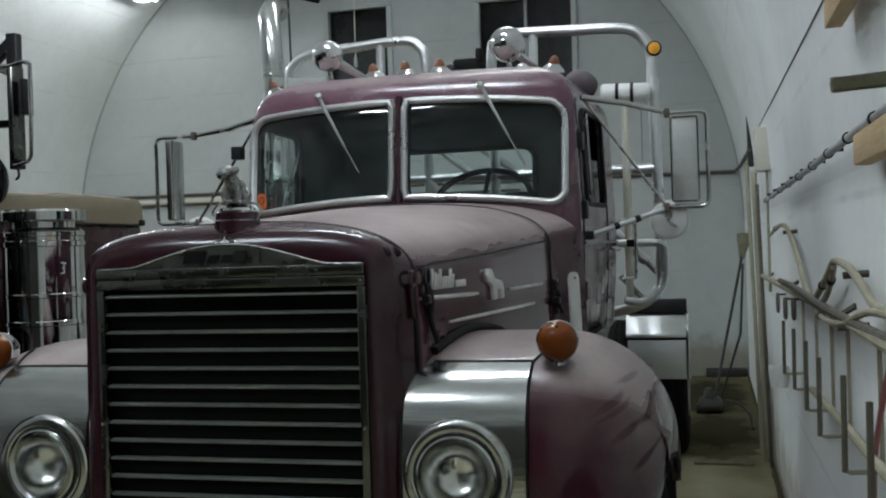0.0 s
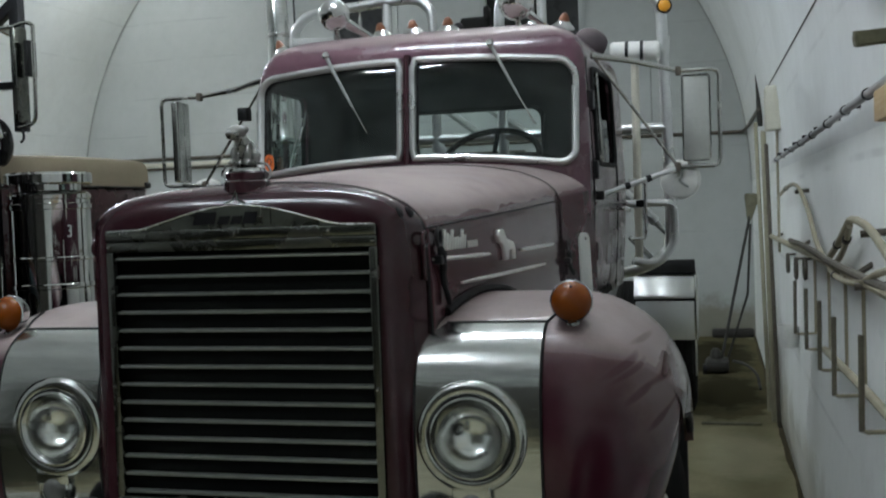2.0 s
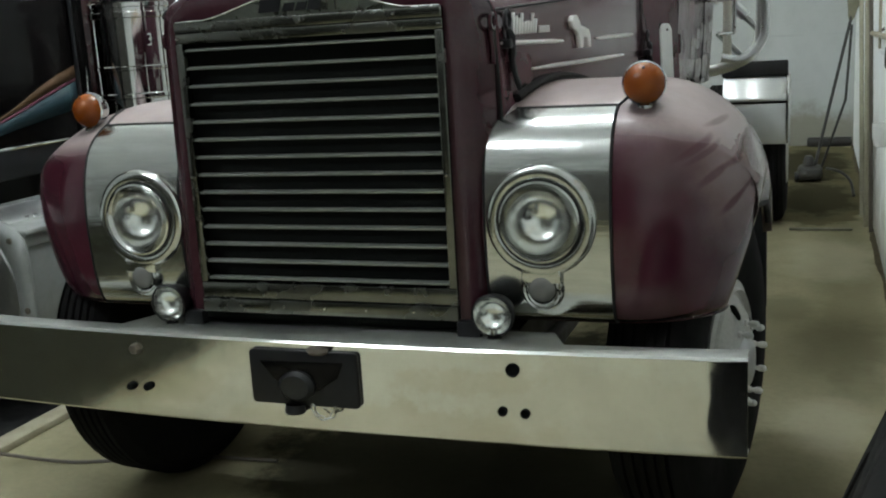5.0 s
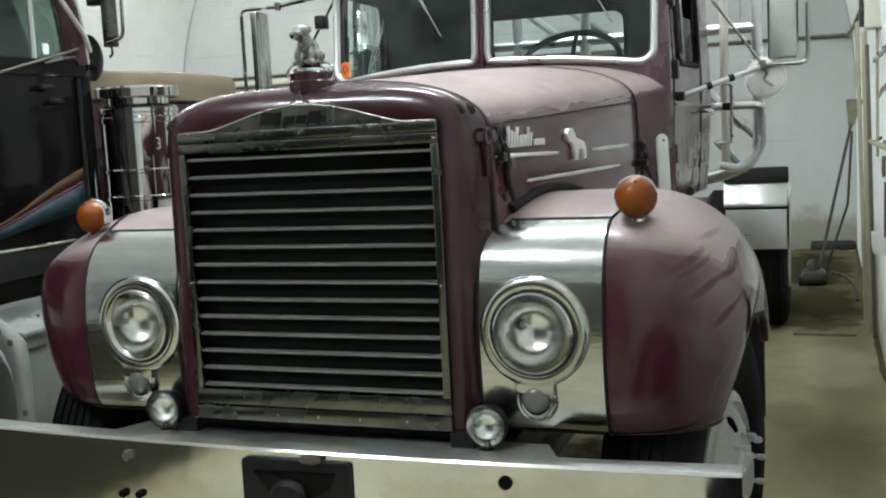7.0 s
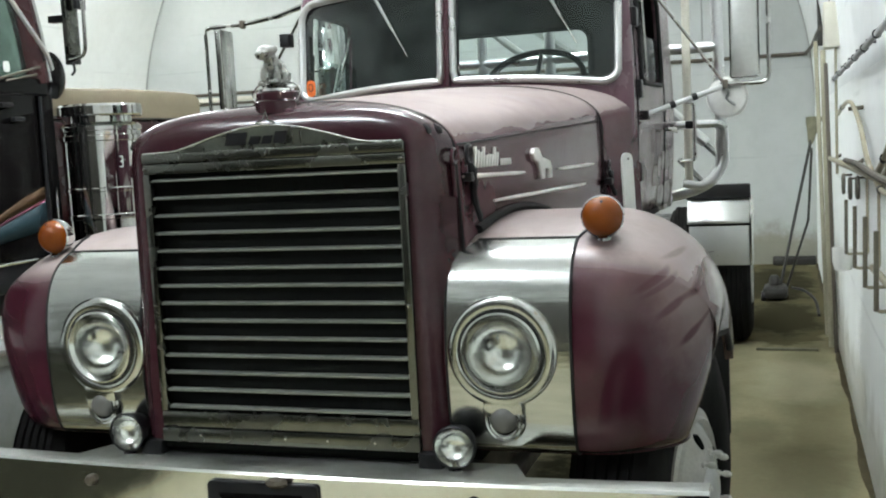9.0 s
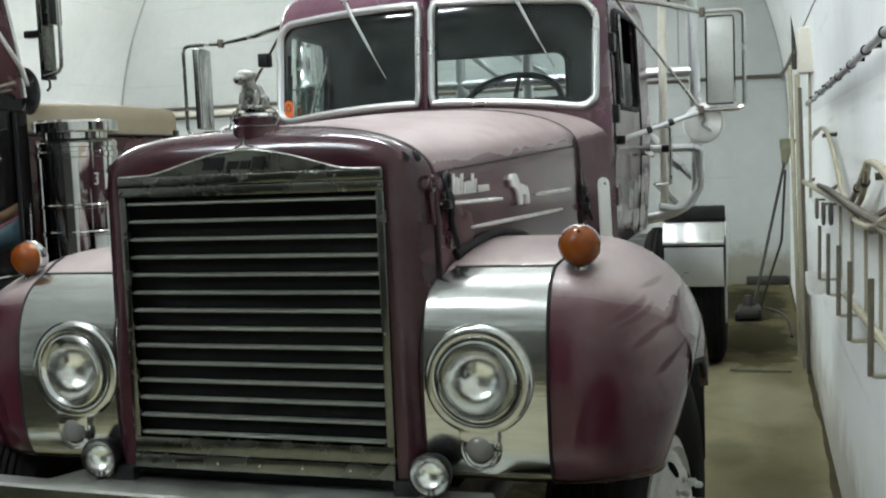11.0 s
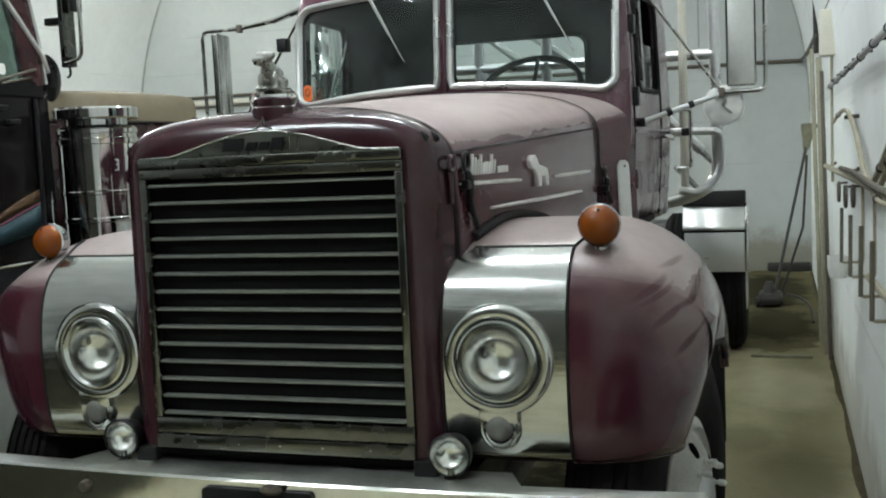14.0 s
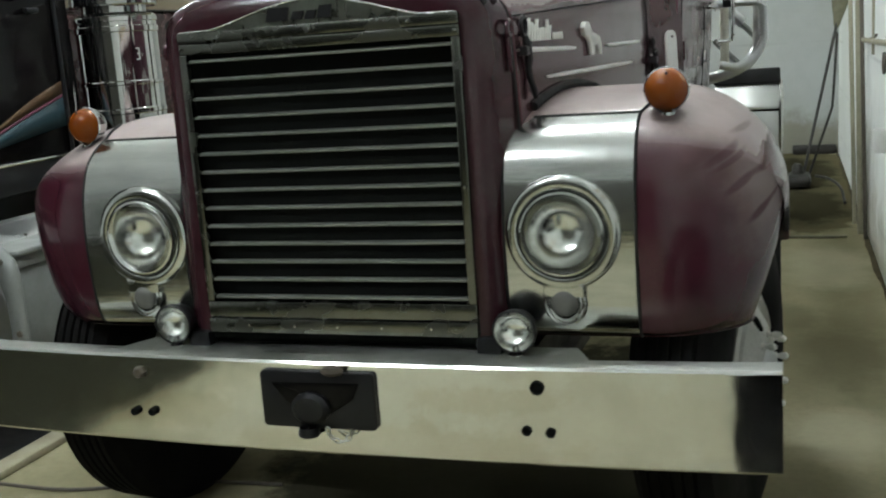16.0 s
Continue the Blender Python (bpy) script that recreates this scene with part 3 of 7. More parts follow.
for k, (x0, x1, z0, z1) in enumerate(WINDOWS):
    w = thing(f"window_{k + 1}", "high window with a grey-green frame and night behind", "window", kind="structure")
    for nm, lo, hi in (("window_frame", (x0 - 0.05, BACK - 0.03, z1 - 0.01), (x1 + 0.05, BACK + 0.05, z1 + 0.06)),
                       ("window_frame", (x0 - 0.06, BACK - 0.03, z0 - 0.02), (x0 + 0.01, BACK + 0.05, z1 - 0.01)),
                       ("window_frame", (x1 - 0.01, BACK - 0.03, z0 - 0.02), (x1 + 0.06, BACK + 0.05, z1 - 0.01)),
                       ("window_sill", (x0 - 0.08, BACK - 0.06, z0 - 0.06), (x1 + 0.08, BACK + 0.05, z0 - 0.02))):
        part(nm, boxed(lo, hi, 0.006), AGED_SHADED_WALL, w)
    if k:
        part("mullion", boxed(((x0 + x1) / 2 - 0.02, BACK + 0.03, z0), ((x0 + x1) / 2 + 0.02, BACK + 0.09, z1), 0.004), GREY_PAINT, w)
    part("pane", boxed((x0, BACK + 0.10, z0), (x1, BACK + 0.11, z1), 0), NIGHT_PANE, w, smooth=0)

# thin service pipes along the end wall
for nm, pts, r in (("service_pipe", [(-7.2, BACK - 0.03, 2.47), (-3, BACK - 0.03, 2.47), (1.62, BACK - 0.03, 2.44)], 0.022),
                   ("service_pipe", [(-7.2, BACK - 0.03, 2.33), (-3, BACK - 0.03, 2.34), (-1.0, BACK - 0.03, 2.34)], 0.015)):
    solid(nm, tubed(pts, r, 8), IRON, "thin dark iron pipe fixed along the white end wall", "pipe", "wall pipes")
solid("wall_ledge", boxed((-7.25, BACK - 0.06, 2.36), (-2.5, BACK, 2.42), 0.008), OFF_WHITE, "off-white wooden ledge along the end wall", "ledge")
solid("conduit", tubed(smooth_path([(1.60, BACK - 0.05, 2.44), (1.63, 9.2, 2.43), (1.64, 8.2, 2.425), (1.64, 7.2, 2.41), (1.64, 6.5, 2.40)], 6), 0.018, 8), IRON,
      "dark conduit bending round the wall corner", "pipe")


def tube_fixture(a, b_, lit, facing, hung=0.0, wings=False):
    """A long batten from a to b_ with two fluorescent tubes that face one way, hung on rods or fixed to the vault."""
    f = thing("fluorescent_lamp", "long white fluorescent batten lamp with two lit tubes", "lamp", "ceiling lamps")
    a, b_, d = Vector(a), Vector(b_), Vector(facing).normalized()
    f.location = (a + b_) / 2
    bpy.context.view_layer.update()
    along = (b_ - a).normalized()
    side = along.cross(d)

    def bar(section):
        bm = bmesh.new()
        ends = [[bm.verts.new(p + side * s + d * h) for s, h in section] for p in (a, b_)]
        n = len(section)
        for k in range(n):
            bm.faces.new((ends[0][k], ends[0][(k + 1) % n], ends[1][(k + 1) % n], ends[1][k]))
        bm.faces.new(ends[0]), bm.faces.new(ends[1][::-1])
        bmesh.ops.recalc_face_normals(bm, faces=bm.faces[:])
        return bm
    part("batten", bar([(-0.10, -0.03), (0.10, -0.03), (0.10, 0.05), (-0.10, 0.05)]), WHITE_METAL, f)
    # Unseen wings added to keep lamp light off the upper end wall.
    if wings:
        for q in (-1, 1):
            part("hood_wing", bar([(q * 0.101, 0.0), (q * 0.106, 0.0), (q * 0.150, 0.104), (q * 0.145, 0.104)]), WHITE_METAL, f)
    if hung:
        for k in (0.2, 0.8):
            p = a.lerp(b_, k)
            top = SPRING + math.sqrt(max((RAD + 0.02) ** 2 - (p.x - CX) ** 2, 0))
            part("rod", tubed([p, (p.x, p.y, top)], 0.006, 6), WHITE_METAL, f)
    for s in (-0.055, 0.055):
        part("tube", tubed([a + along * 0.03 + side * s + d * 0.075, b_ - along * 0.03 + side * s + d * 0.075], 0.019, 10), lit, f, "glowing fluorescent tube")


def on_vault(deg, drop=0.06):
    a = radians(deg)
    return CX + (RAD - drop) * math.cos(a), SPRING + (RAD - drop) * math.sin(a)


for deg, y, lit in ((54.0, 0.9, TUBE_LIGHT), (50.0, 4.2, TUBE_OLD)):
    x, z = on_vault(deg, 0.22)
    run = Vector((math.sin(radians(deg)), 0, -math.cos(radians(deg)))) * 1.2
    tube_fixture(Vector((x, y, z)) - run, Vector((x, y, z)) + run, lit, (CX - x, 0, SPRING - z), hung=1.0)
tube_fixture((-3.2, -3.65, 5.72), (-0.9, -3.65, 5.72), TUBE_LIGHT, (0, 0, -1), hung=1.0)
x, z = on_vault(132.0, 0.14)
tube_fixture((x, 3.2, z), (x, 5.6, z), TUBE_LIGHT, (CX - x, 0, SPRING - z), hung=1.0)
tube_fixture((x, 7.2, z), (x, 9.6, z), TUBE_OLD, (0, 0, -1), hung=1.0, wings=True)


# ---- the plum truck ----
truck = thing("truck", "vintage plum long-nosed truck tractor with dusty paint and bright chrome", "truck")


def hood_section(y):
    """Half width, shoulder height and crown height of nose and hood at y."""
    w = curve([(0.0, 0.402), (0.003, 0.420), (0.010, 0.436), (0.022, 0.451), (0.04, 0.463), (0.06, 0.473), (0.14, 0.502), (0.73, 0.585), (1.50, 0.670), (1.53, 0.678), (1.65, 0.720), (1.80, 0.770)], y)
    s = curve([(0.0, 1.575), (0.14, 1.585), (1.52, 1.66), (1.75, 1.70)], y)
    t = curve([(0.0, 1.672), (0.003, 1.692), (0.010, 1.713), (0.022, 1.730), (0.04, 1.742), (0.07, 1.753), (0.14, 1.760), (0.8, 1.80), (1.75, 1.865)], y)
    return w, s, t


def hood_ring(y, low):
    w, s, t = hood_section(y)
    half = [(w + 0.012 * (1 - k / 8), lerp(low, s, k / 8)) for k in range(9)]
    n = curve([(0.0, 4.2), (0.14, 2.5)], y)
    for k in range(1, 25):
        a = math.pi / 2 * k / 24
        half.append((w * math.cos(a) ** (2 / n), s + (t - s) * math.sin(a) ** (2 / n)))
    return [(x, y, z) for x, z in half] + [(-x, y, z) for x, z in half[-2::-1]]


shell_ys = [0.0, 0.003, 0.010, 0.022, 0.04, 0.06, 0.085, 0.11, 0.135]
opening = [(max(-0.398, min(0.398, x)), 0.001, min(max(z, 0.795), 1.632)) for x, _, z in hood_ring(0.0, 0.79)]
bm = sheet([opening] + [hood_ring(y, 0.79) for y in shell_ys])
bmesh.ops.recalc_face_normals(bm, faces=bm.faces[:])
shell = part("radiator_shell", bm, PLUM_DEEP, truck, "glossy plum radiator shell", smooth=60)
hood_ys = [0.142, 0.16] + list(np.linspace(0.2, 1.50, 20))
hood = part("hood", sheet([hood_ring(y, 1.30) for y in hood_ys]), PLUM_HOOD, truck, "dusty plum hood")
thicken(hood, 0.006, 1.0)
part("cowl", sheet([hood_ring(y, 1.25) for y in [1.512, 1.53] + list(np.linspace(1.57, 1.80, 8))]), PLUM_HOOD, truck)
for y in (0.1385, 1.506):
    pts = [(x * 0.995, yy, z - 0.003) for x, yy, z in hood_ring(y, 1.30)]
    part("hood_seam", tubed(pts, 0.0065, 6), RUBBER_TRIM, truck)
for s in (-1, 1):
    # side louvres in the shoulder of the shell
    for y in (0.048, 0.094):
        w, z0, z1 = hood_section(y)
        n = curve([(0.0, 4.2), (0.14, 2.5)], y)
        on = [(w * (1 - ((z - z0) / (z1 - z0)) ** n) ** (1 / n) + 0.001, z) for z in (1.650, 1.656, 1.663, 1.671, 1.678)]
        b = tubed([(s * x, y, z) for x, z in on], [0.005, 0.0085, 0.0085, 0.006, 0.002], 8)
        part("louvre", b, BLACK, shell)

# grille
grille = part("grille_frame", boxed((-0.40, -0.012, 1.578), (0.40, 0.004, 1.606), 0.003), GRILLE_FRAME, truck, "tarnished chrome grille surround")
part("frame_strip", boxed((-0.40, -0.016, 1.608), (0.40, 0.004, 1.636), 0.003), GRILLE_FRAME, grille)
part("frame_strip", boxed((-0.40, -0.012, 0.842), (0.40, 0.008, 0.888), 0.003), GRILLE_FRAME, grille)
part("frame_strip", boxed((-0.40, -0.018, 0.800), (0.40, 0.008, 0.840), 0.003), GRILLE_FRAME, grille)
for s in (-1, 1):
    part("frame_strip", boxed((min(s * 0.378, s * 0.401), -0.014, 0.889), (max(s * 0.378, s * 0.401), 0.006, 1.577), 0.003), GRILLE_FRAME, grille)
slat = part("slat", boxed((-0.377, -0.006, -0.0031), (0.377, 0.013, 0.0031), 0.0012, (10, 0, 0)), SLAT_METAL, grille)
slat.location = (0, 0.0, 1.560)
for k in range(1, 14):
    o = slat.copy()
    scene.collection.objects.link(o)
    o.location = (0, 0.0, 1.560 - 0.0507 * k)
for z0, xs in ((1.622, (-0.27, 0.0, 0.27)), (1.592, (-0.39, 0.39)), (0.822, (-0.272, -0.13, 0.0, 0.13, 0.272)), (1.2, (-0.39, 0.39))):
    for x in xs:
        part("bolt", lathe([(0.0, 0.006), (0.004, 0.005), (0.006, 0.0), (0.006, -0.004)], aim((x, -0.016, z0), (0, -1, 0)), 10), CHROME, grille)
part("radiator_core", boxed((-0.40, 0.06, 0.79), (0.40, 0.10, 1.64), 0), VOID, truck, "black radiator core", smooth=0)
for s in (-1, 1):
    part("radiator_side", boxed((min(s * 0.40, s * 0.415), 0.006, 0.79), (max(s * 0.40, s * 0.415), 0.10, 1.60), 0), VOID, truck, smooth=0)
part("radiator_floor", boxed((-0.40, 0.01, 0.775), (0.40, 0.40, 0.792), 0), VOID, truck, smooth=0)

# badge plate over the grille with a dark plain bar for the maker's name
arch = [(-0.395, 1.637)] + [(x, 1.639 + 0.060 * max(math.cos(math.pi * x / 0.60), 0) ** 1.25) for x in np.linspace(-0.30, 0.30, 31)] + [(0.395, 1.637)]
badge = part("badge_plate", slab(arch, -0.010, 0.004), BADGE_METAL, truck, "arched dark chrome badge plate")
part("badge_trim", tubed([(x, -0.011, z) for x, z in arch], 0.0024, 6), CHROME_WORN, badge)
part("badge_spike", tubed([(-0.03, -0.008, 1.703), (-0.008, -0.008, 1.712), (0.0, -0.002, 1.737), (0.008, -0.008, 1.712), (0.03, -0.008, 1.703)], 0.003, 6), GRILLE_FRAME, badge)
for x0, x1, top in ((-0.128, -0.064, 1.682), (-0.056, -0.022, 1.670), (-0.016, 0.014, 1.670), (0.020, 0.058, 1.680)):
    part("badge_bar", slab([(x0, 1.648), (x1, 1.648), (x1 + 0.008, top), (x0 + 0.010, top)], -0.0135, -0.009), BLACK, badge, "plain dark bar")
for x0, z0, x1, z1 in ((0.078, 1.644, 0.081, 1.690), (0.103, 1.644, 0.106, 1.682), (0.081, 1.687, 0.104, 1.690)):
    part("badge_mark", slab(rounded(x0, z0, x1, z1, 0.001), -0.0145, -0.009), CHROME_WORN, badge, "thin bright outline")
# grille and badge sit a little to one side in the shell
grille.location.x = badge.location.x = 0.008

# filler cap and cast ornament
cap_m = Matrix.Translation((0.003, 0.085, 1.752))
part("filler_neck", lathe([(0.066, -0.02), (0.064, 0.012), (0.060, 0.016), (0.060, 0.036), (0.056, 0.040), (0.0, 0.040)], cap_m, 28), PLUM_DEEP, truck)
cap = part("filler_cap", lathe([(0.040, 0.038), (0.052, 0.041), (0.050, 0.048), (0.034, 0.052), (0.026, 0.060), (0.024, 0.066), (0.0, 0.067)], cap_m, 24), CHROME, truck)
for s in (-1, 1):
    part("cap_handle", tubed(smooth_path([(0.003 + s * 0.028, 0.085, 1.812), (0.003 + s * 0.058, 0.082, 1.812), (0.003 + s * 0.074, 0.080, 1.788), (0.003 + s * 0.062, 0.078, 1.764)], 5), 0.0035, 6), CHROME, cap)
bm = bmesh.new()
for (x, y, z), (rx, ry, rz) in (((0.004, 0.096, 1.850), (0.024, 0.030, 0.034)), ((0.000, 0.070, 1.866), (0.027, 0.022, 0.026)), ((-0.004, 0.062, 1.886), (0.022, 0.020, 0.016)),
                                ((-0.008, 0.054, 1.903), (0.027, 0.026, 0.019)), ((-0.012, 0.034, 1.894), (0.022, 0.014, 0.012)), ((-0.012, 0.036, 1.886), (0.017, 0.014, 0.009)),
                                ((-0.020, 0.054, 1.834), (0.010, 0.011, 0.028)), ((0.022, 0.054, 1.834), (0.010, 0.011, 0.028)), ((-0.022, 0.044, 1.816), (0.012, 0.014, 0.007)), ((0.024, 0.044, 1.816), (0.012, 0.014, 0.007)),
                                ((0.026, 0.100, 1.834), (0.012, 0.024, 0.020)), ((-0.016, 0.102, 1.834), (0.012, 0.024, 0.020)),
                                ((-0.032, 0.060, 1.906), (0.007, 0.008, 0.011)), ((0.018, 0.060, 1.908), (0.007, 0.008, 0.011)),
                                ((0.003, 0.080, 1.816), (0.036, 0.042, 0.008))):
    bmesh.ops.create_icosphere(bm, subdivisions=2, radius=1.0, matrix=Matrix.Translation((x, y, z)) @ Matrix.Diagonal((rx, ry, rz, 1)))
orn = part("ornament", bm, PEWTER, truck, "small cast metal hood ornament", smooth=80)
fuse = orn.modifiers.new("fuse", "REMESH")
fuse.mode, fuse.voxel_size, fuse.use_smooth_shade = "VOXEL", 0.003, True


def hood_side_x(y, z):
    w, s, _ = hood_section(y)
    return w + 0.012 * max(0.0, (s - z) / (s - 1.30)) if z < s else w


def drape(bm, fn, s):
    """Lay a slab that stands off x = 0 onto a side whose x is fn(y, z)."""
    for v in bm.verts:
        v.co.x = s * (v.co.x + fn(v.co.y, v.co.z))
    bmesh.ops.recalc_face_normals(bm, faces=bm.faces[:])
    return bm


def on_shoulder(y, z):
    w, s, t = hood_section(y)
    n = curve([(0.0, 4.2), (0.14, 2.5)], y)
    return (w * (1 - max((z - s) / (t - s), 0.0) ** n) ** (1 / n), y, z)


def on_hood(y, z, out=0.004):
    return (hood_side_x(y, z) + out, y, z)


for s in (-1, 1):
    def flip(p):
        return (s * p[0], p[1], p[2])
    # mouldings on the hood side
    for a, c in (((0.165, 1.530), (0.61, 1.520)), ((0.935, 1.517), (1.35, 1.517)), ((0.36, 1.450), (1.23, 1.449))):
        part("moulding", tubed([flip(on_hood(*[lerp(a[i], c[i], k / 6) for i in (0, 1)])) for k in range(7)], [0.004] + [0.0065] * 5 + [0.004], 8, flat=1.0), BRIGHT_CAST, hood, "thin bright moulding")
    # script and number drawn as rows of plain slanted bars
    bars = [(0.240 + 0.0195 * k, h, 0.011, 0.014) for k, h in enumerate((0.060, 0.050, 0.044, 0.058, 0.034, 0.036, 0.034, 0.056, 0.040))]
    bars += [(0.432 + 0.0165 * k, 0.020, 0.010, 0.0) for k in range(5)]
    for y0, h, wide, slant in bars:
        outline = [(y0, 1.550), (y0 + wide, 1.550), (y0 + wide + slant, 1.550 + h), (y0 + slant, 1.550 + h)]
        part("script_bar", drape(slab(outline, -0.001, 0.006, "x", 0.0012), hood_side_x, s), BRIGHT_CAST, hood, "plain bright bar")
    # folded hinge line along the shoulder
    part("hood_crease", tubed([flip(on_shoulder(y, lerp(1.618, 1.682, (y - 0.15) / 1.35))) for y in np.linspace(0.15, 1.50, 40)], 0.0028, 6), RUBBER_TRIM, hood)
    shape = [(0.655, 1.585), (0.675, 1.604), (0.715, 1.604), (0.735, 1.586), (0.748, 1.570), (0.80, 1.562), (0.835, 1.555), (0.850, 1.530), (0.848, 1.492), (0.818, 1.492),
             (0.812, 1.525), (0.772, 1.528), (0.765, 1.492), (0.725, 1.492), (0.722, 1.535), (0.700, 1.553), (0.668, 1.558)]
    shape = [(0.75 + (u - 0.75) * 0.86, 1.492 + (v - 1.492) * 0.92) for u, v in shape]
    part("side_emblem", drape(slab(shape, 0.0, 0.016, "x", 0.004), lambda y, z: hood_side_x(y, z), s), BRIGHT_CAST, hood, "small plain bright emblem")
    # rubber hood latches with rings
    for y0, z0, h, r in ((0.195, 1.590, 0.165, 0.025), (0.112, 1.588, 0.0, 0.020), (1.522, 1.505, 0.10, 0.020)):
        ringc = on_hood(y0, z0, 0.012)
        pts = [flip((ringc[0], ringc[1] + r * math.cos(a), ringc[2] + r * math.sin(a))) for a in np.linspace(0, 2 * math.pi, 17)[:-1]]
        lat = part("latch_ring", tubed(pts, 0.006, 8, True), BLACK if h else PLUM_DEEP, hood, "black rubber hood latch" if h else "plum latch eye")
        if h:
            part("latch_strap", tubed([flip(on_hood(y0 + 0.004 * k, z0 - r - h * k / 8, 0.013 + 0.004 * math.sin(k))) for k in range(9)], [0.008, 0.014, 0.010, 0.013, 0.009, 0.011, 0.008, 0.010, 0.007], 8), BLACK, lat)
            part("latch_bracket", boxed([min(a, b) for a, b in zip(flip(on_hood(y0 - 0.03, z0 - 0.075, 0.0)), flip(on_hood(y0 + 0.012, z0 - 0.050, 0.022)))],
                                        [max(a, b) for a, b in zip(flip(on_hood(y0 - 0.03, z0 - 0.075, 0.0)), flip(on_hood(y0 + 0.012, z0 - 0.050, 0.022)))], 0.004), BLACK, lat)
        else:
            part("latch_stem", tubed([flip(on_hood(y0, z0 - r, 0.008)), flip(on_hood(y0 + 0.004, z0 - r - 0.09, 0.006))], [0.008, 0.006], 8), PLUM_DEEP, lat)
    # bright vent strip on the cowl
    part("cowl_vent", drape(slab(rounded(1.637, 1.27, 1.727, 1.548, 0.035), 0.0, 0.010, "x", 0.003), hood_side_x, s), WHITE_METAL, truck, "pale metal strip")
    part("strip_rivet", drape(slab(rounded(1.677, 1.518, 1.687, 1.528, 0.004), 0.008, 0.014, "x"), hood_side_x, s), IRON, truck)

# ---- fenders ----
CROWN = smooth_path([(0.12, 0.775, 0), (0.075, 0.80, 0), (0.05, 0.88, 0), (0.04, 1.0, 0), (0.042, 1.10, 0), (0.058, 1.205, 0), (0.101, 1.294, 0), (0.187, 1.349, 0), (0.32, 1.385, 0),
                     (0.48, 1.405, 0), (0.66, 1.398, 0), (0.86, 1.355, 0), (1.06, 1.26, 0), (1.20, 1.14, 0)], 5)
CENTRE = Vector((0.66, 0.62, 0))


def crown_at(i, inset):
    """Point i of the fender's crown line, moved in by inset."""
    p = CROWN[i]
    a, b = CROWN[max(i - 1, 0)], CROWN[min(i + 1, len(CROWN) - 1)]
    d = (b - a).normalized()
    nrm = Vector((d.y, -d.x, 0))
    if nrm.dot(CENTRE - p) < 0:
        nrm = -nrm
    # the front face keeps its depth straight back
    k = min(max((1.22 - p.y) / 0.22, 0.0), 1.0) if p.x < 0.6 else 0.0
    nrm = (nrm * (1 - k) + Vector((1, 0, 0)) * k).normalized()
    q = p + nrm * inset
    return q.x, q.y


def fender_rows(x_list, inset_list, first=0, last=None):
    last = last or len(CROWN)
    return [[(x, *crown_at(i, d)) for i in range(first, last)] for x, d in zip(x_list, inset_list)]


XA, XB, ROUND = 0.835, 1.180, 0.33
LAMP_X = {1: 0.634, -1: 0.614}


def lamp_hole(bm, s):
    """Round opening for the headlamp in the front of fender or panel."""
    for _ in range(2):
        near = [f for f in bm.faces if f.calc_center_median().y < 0.12 and Vector((f.calc_center_median().x - s * LAMP_X[s], f.calc_center_median().z - 1.068)).length < 0.17]
        bmesh.ops.subdivide_edges(bm, edges=list({e for f in near for e in f.edges if e.calc_length() > 0.016}), cuts=1, use_grid_fill=True)
    cut = [f for f in bm.faces if f.calc_center_median().y < 0.12 and Vector((f.calc_center_median().x - s * LAMP_X[s], f.calc_center_median().z - 1.068)).length < 0.120]
    bmesh.ops.delete(bm, geom=cut, context="FACES")
    return bm


def tucked(p):
    """The lower front corner of the fender draws in towards the wheel."""
    x, y, z = p
    k = min(max((1.14 - z) / 0.36, 0.0), 1.0) ** 1.4 * (1.0 if y < 0.66 else 0.0)
    u = max((x - 0.84) / (XB - 0.84), 0.0)
    front = 0.04 + 0.08 * k
    return x - 0.095 * k * u, front + (y - front) * (1 - 0.40 * k * u) if y > front else y, z


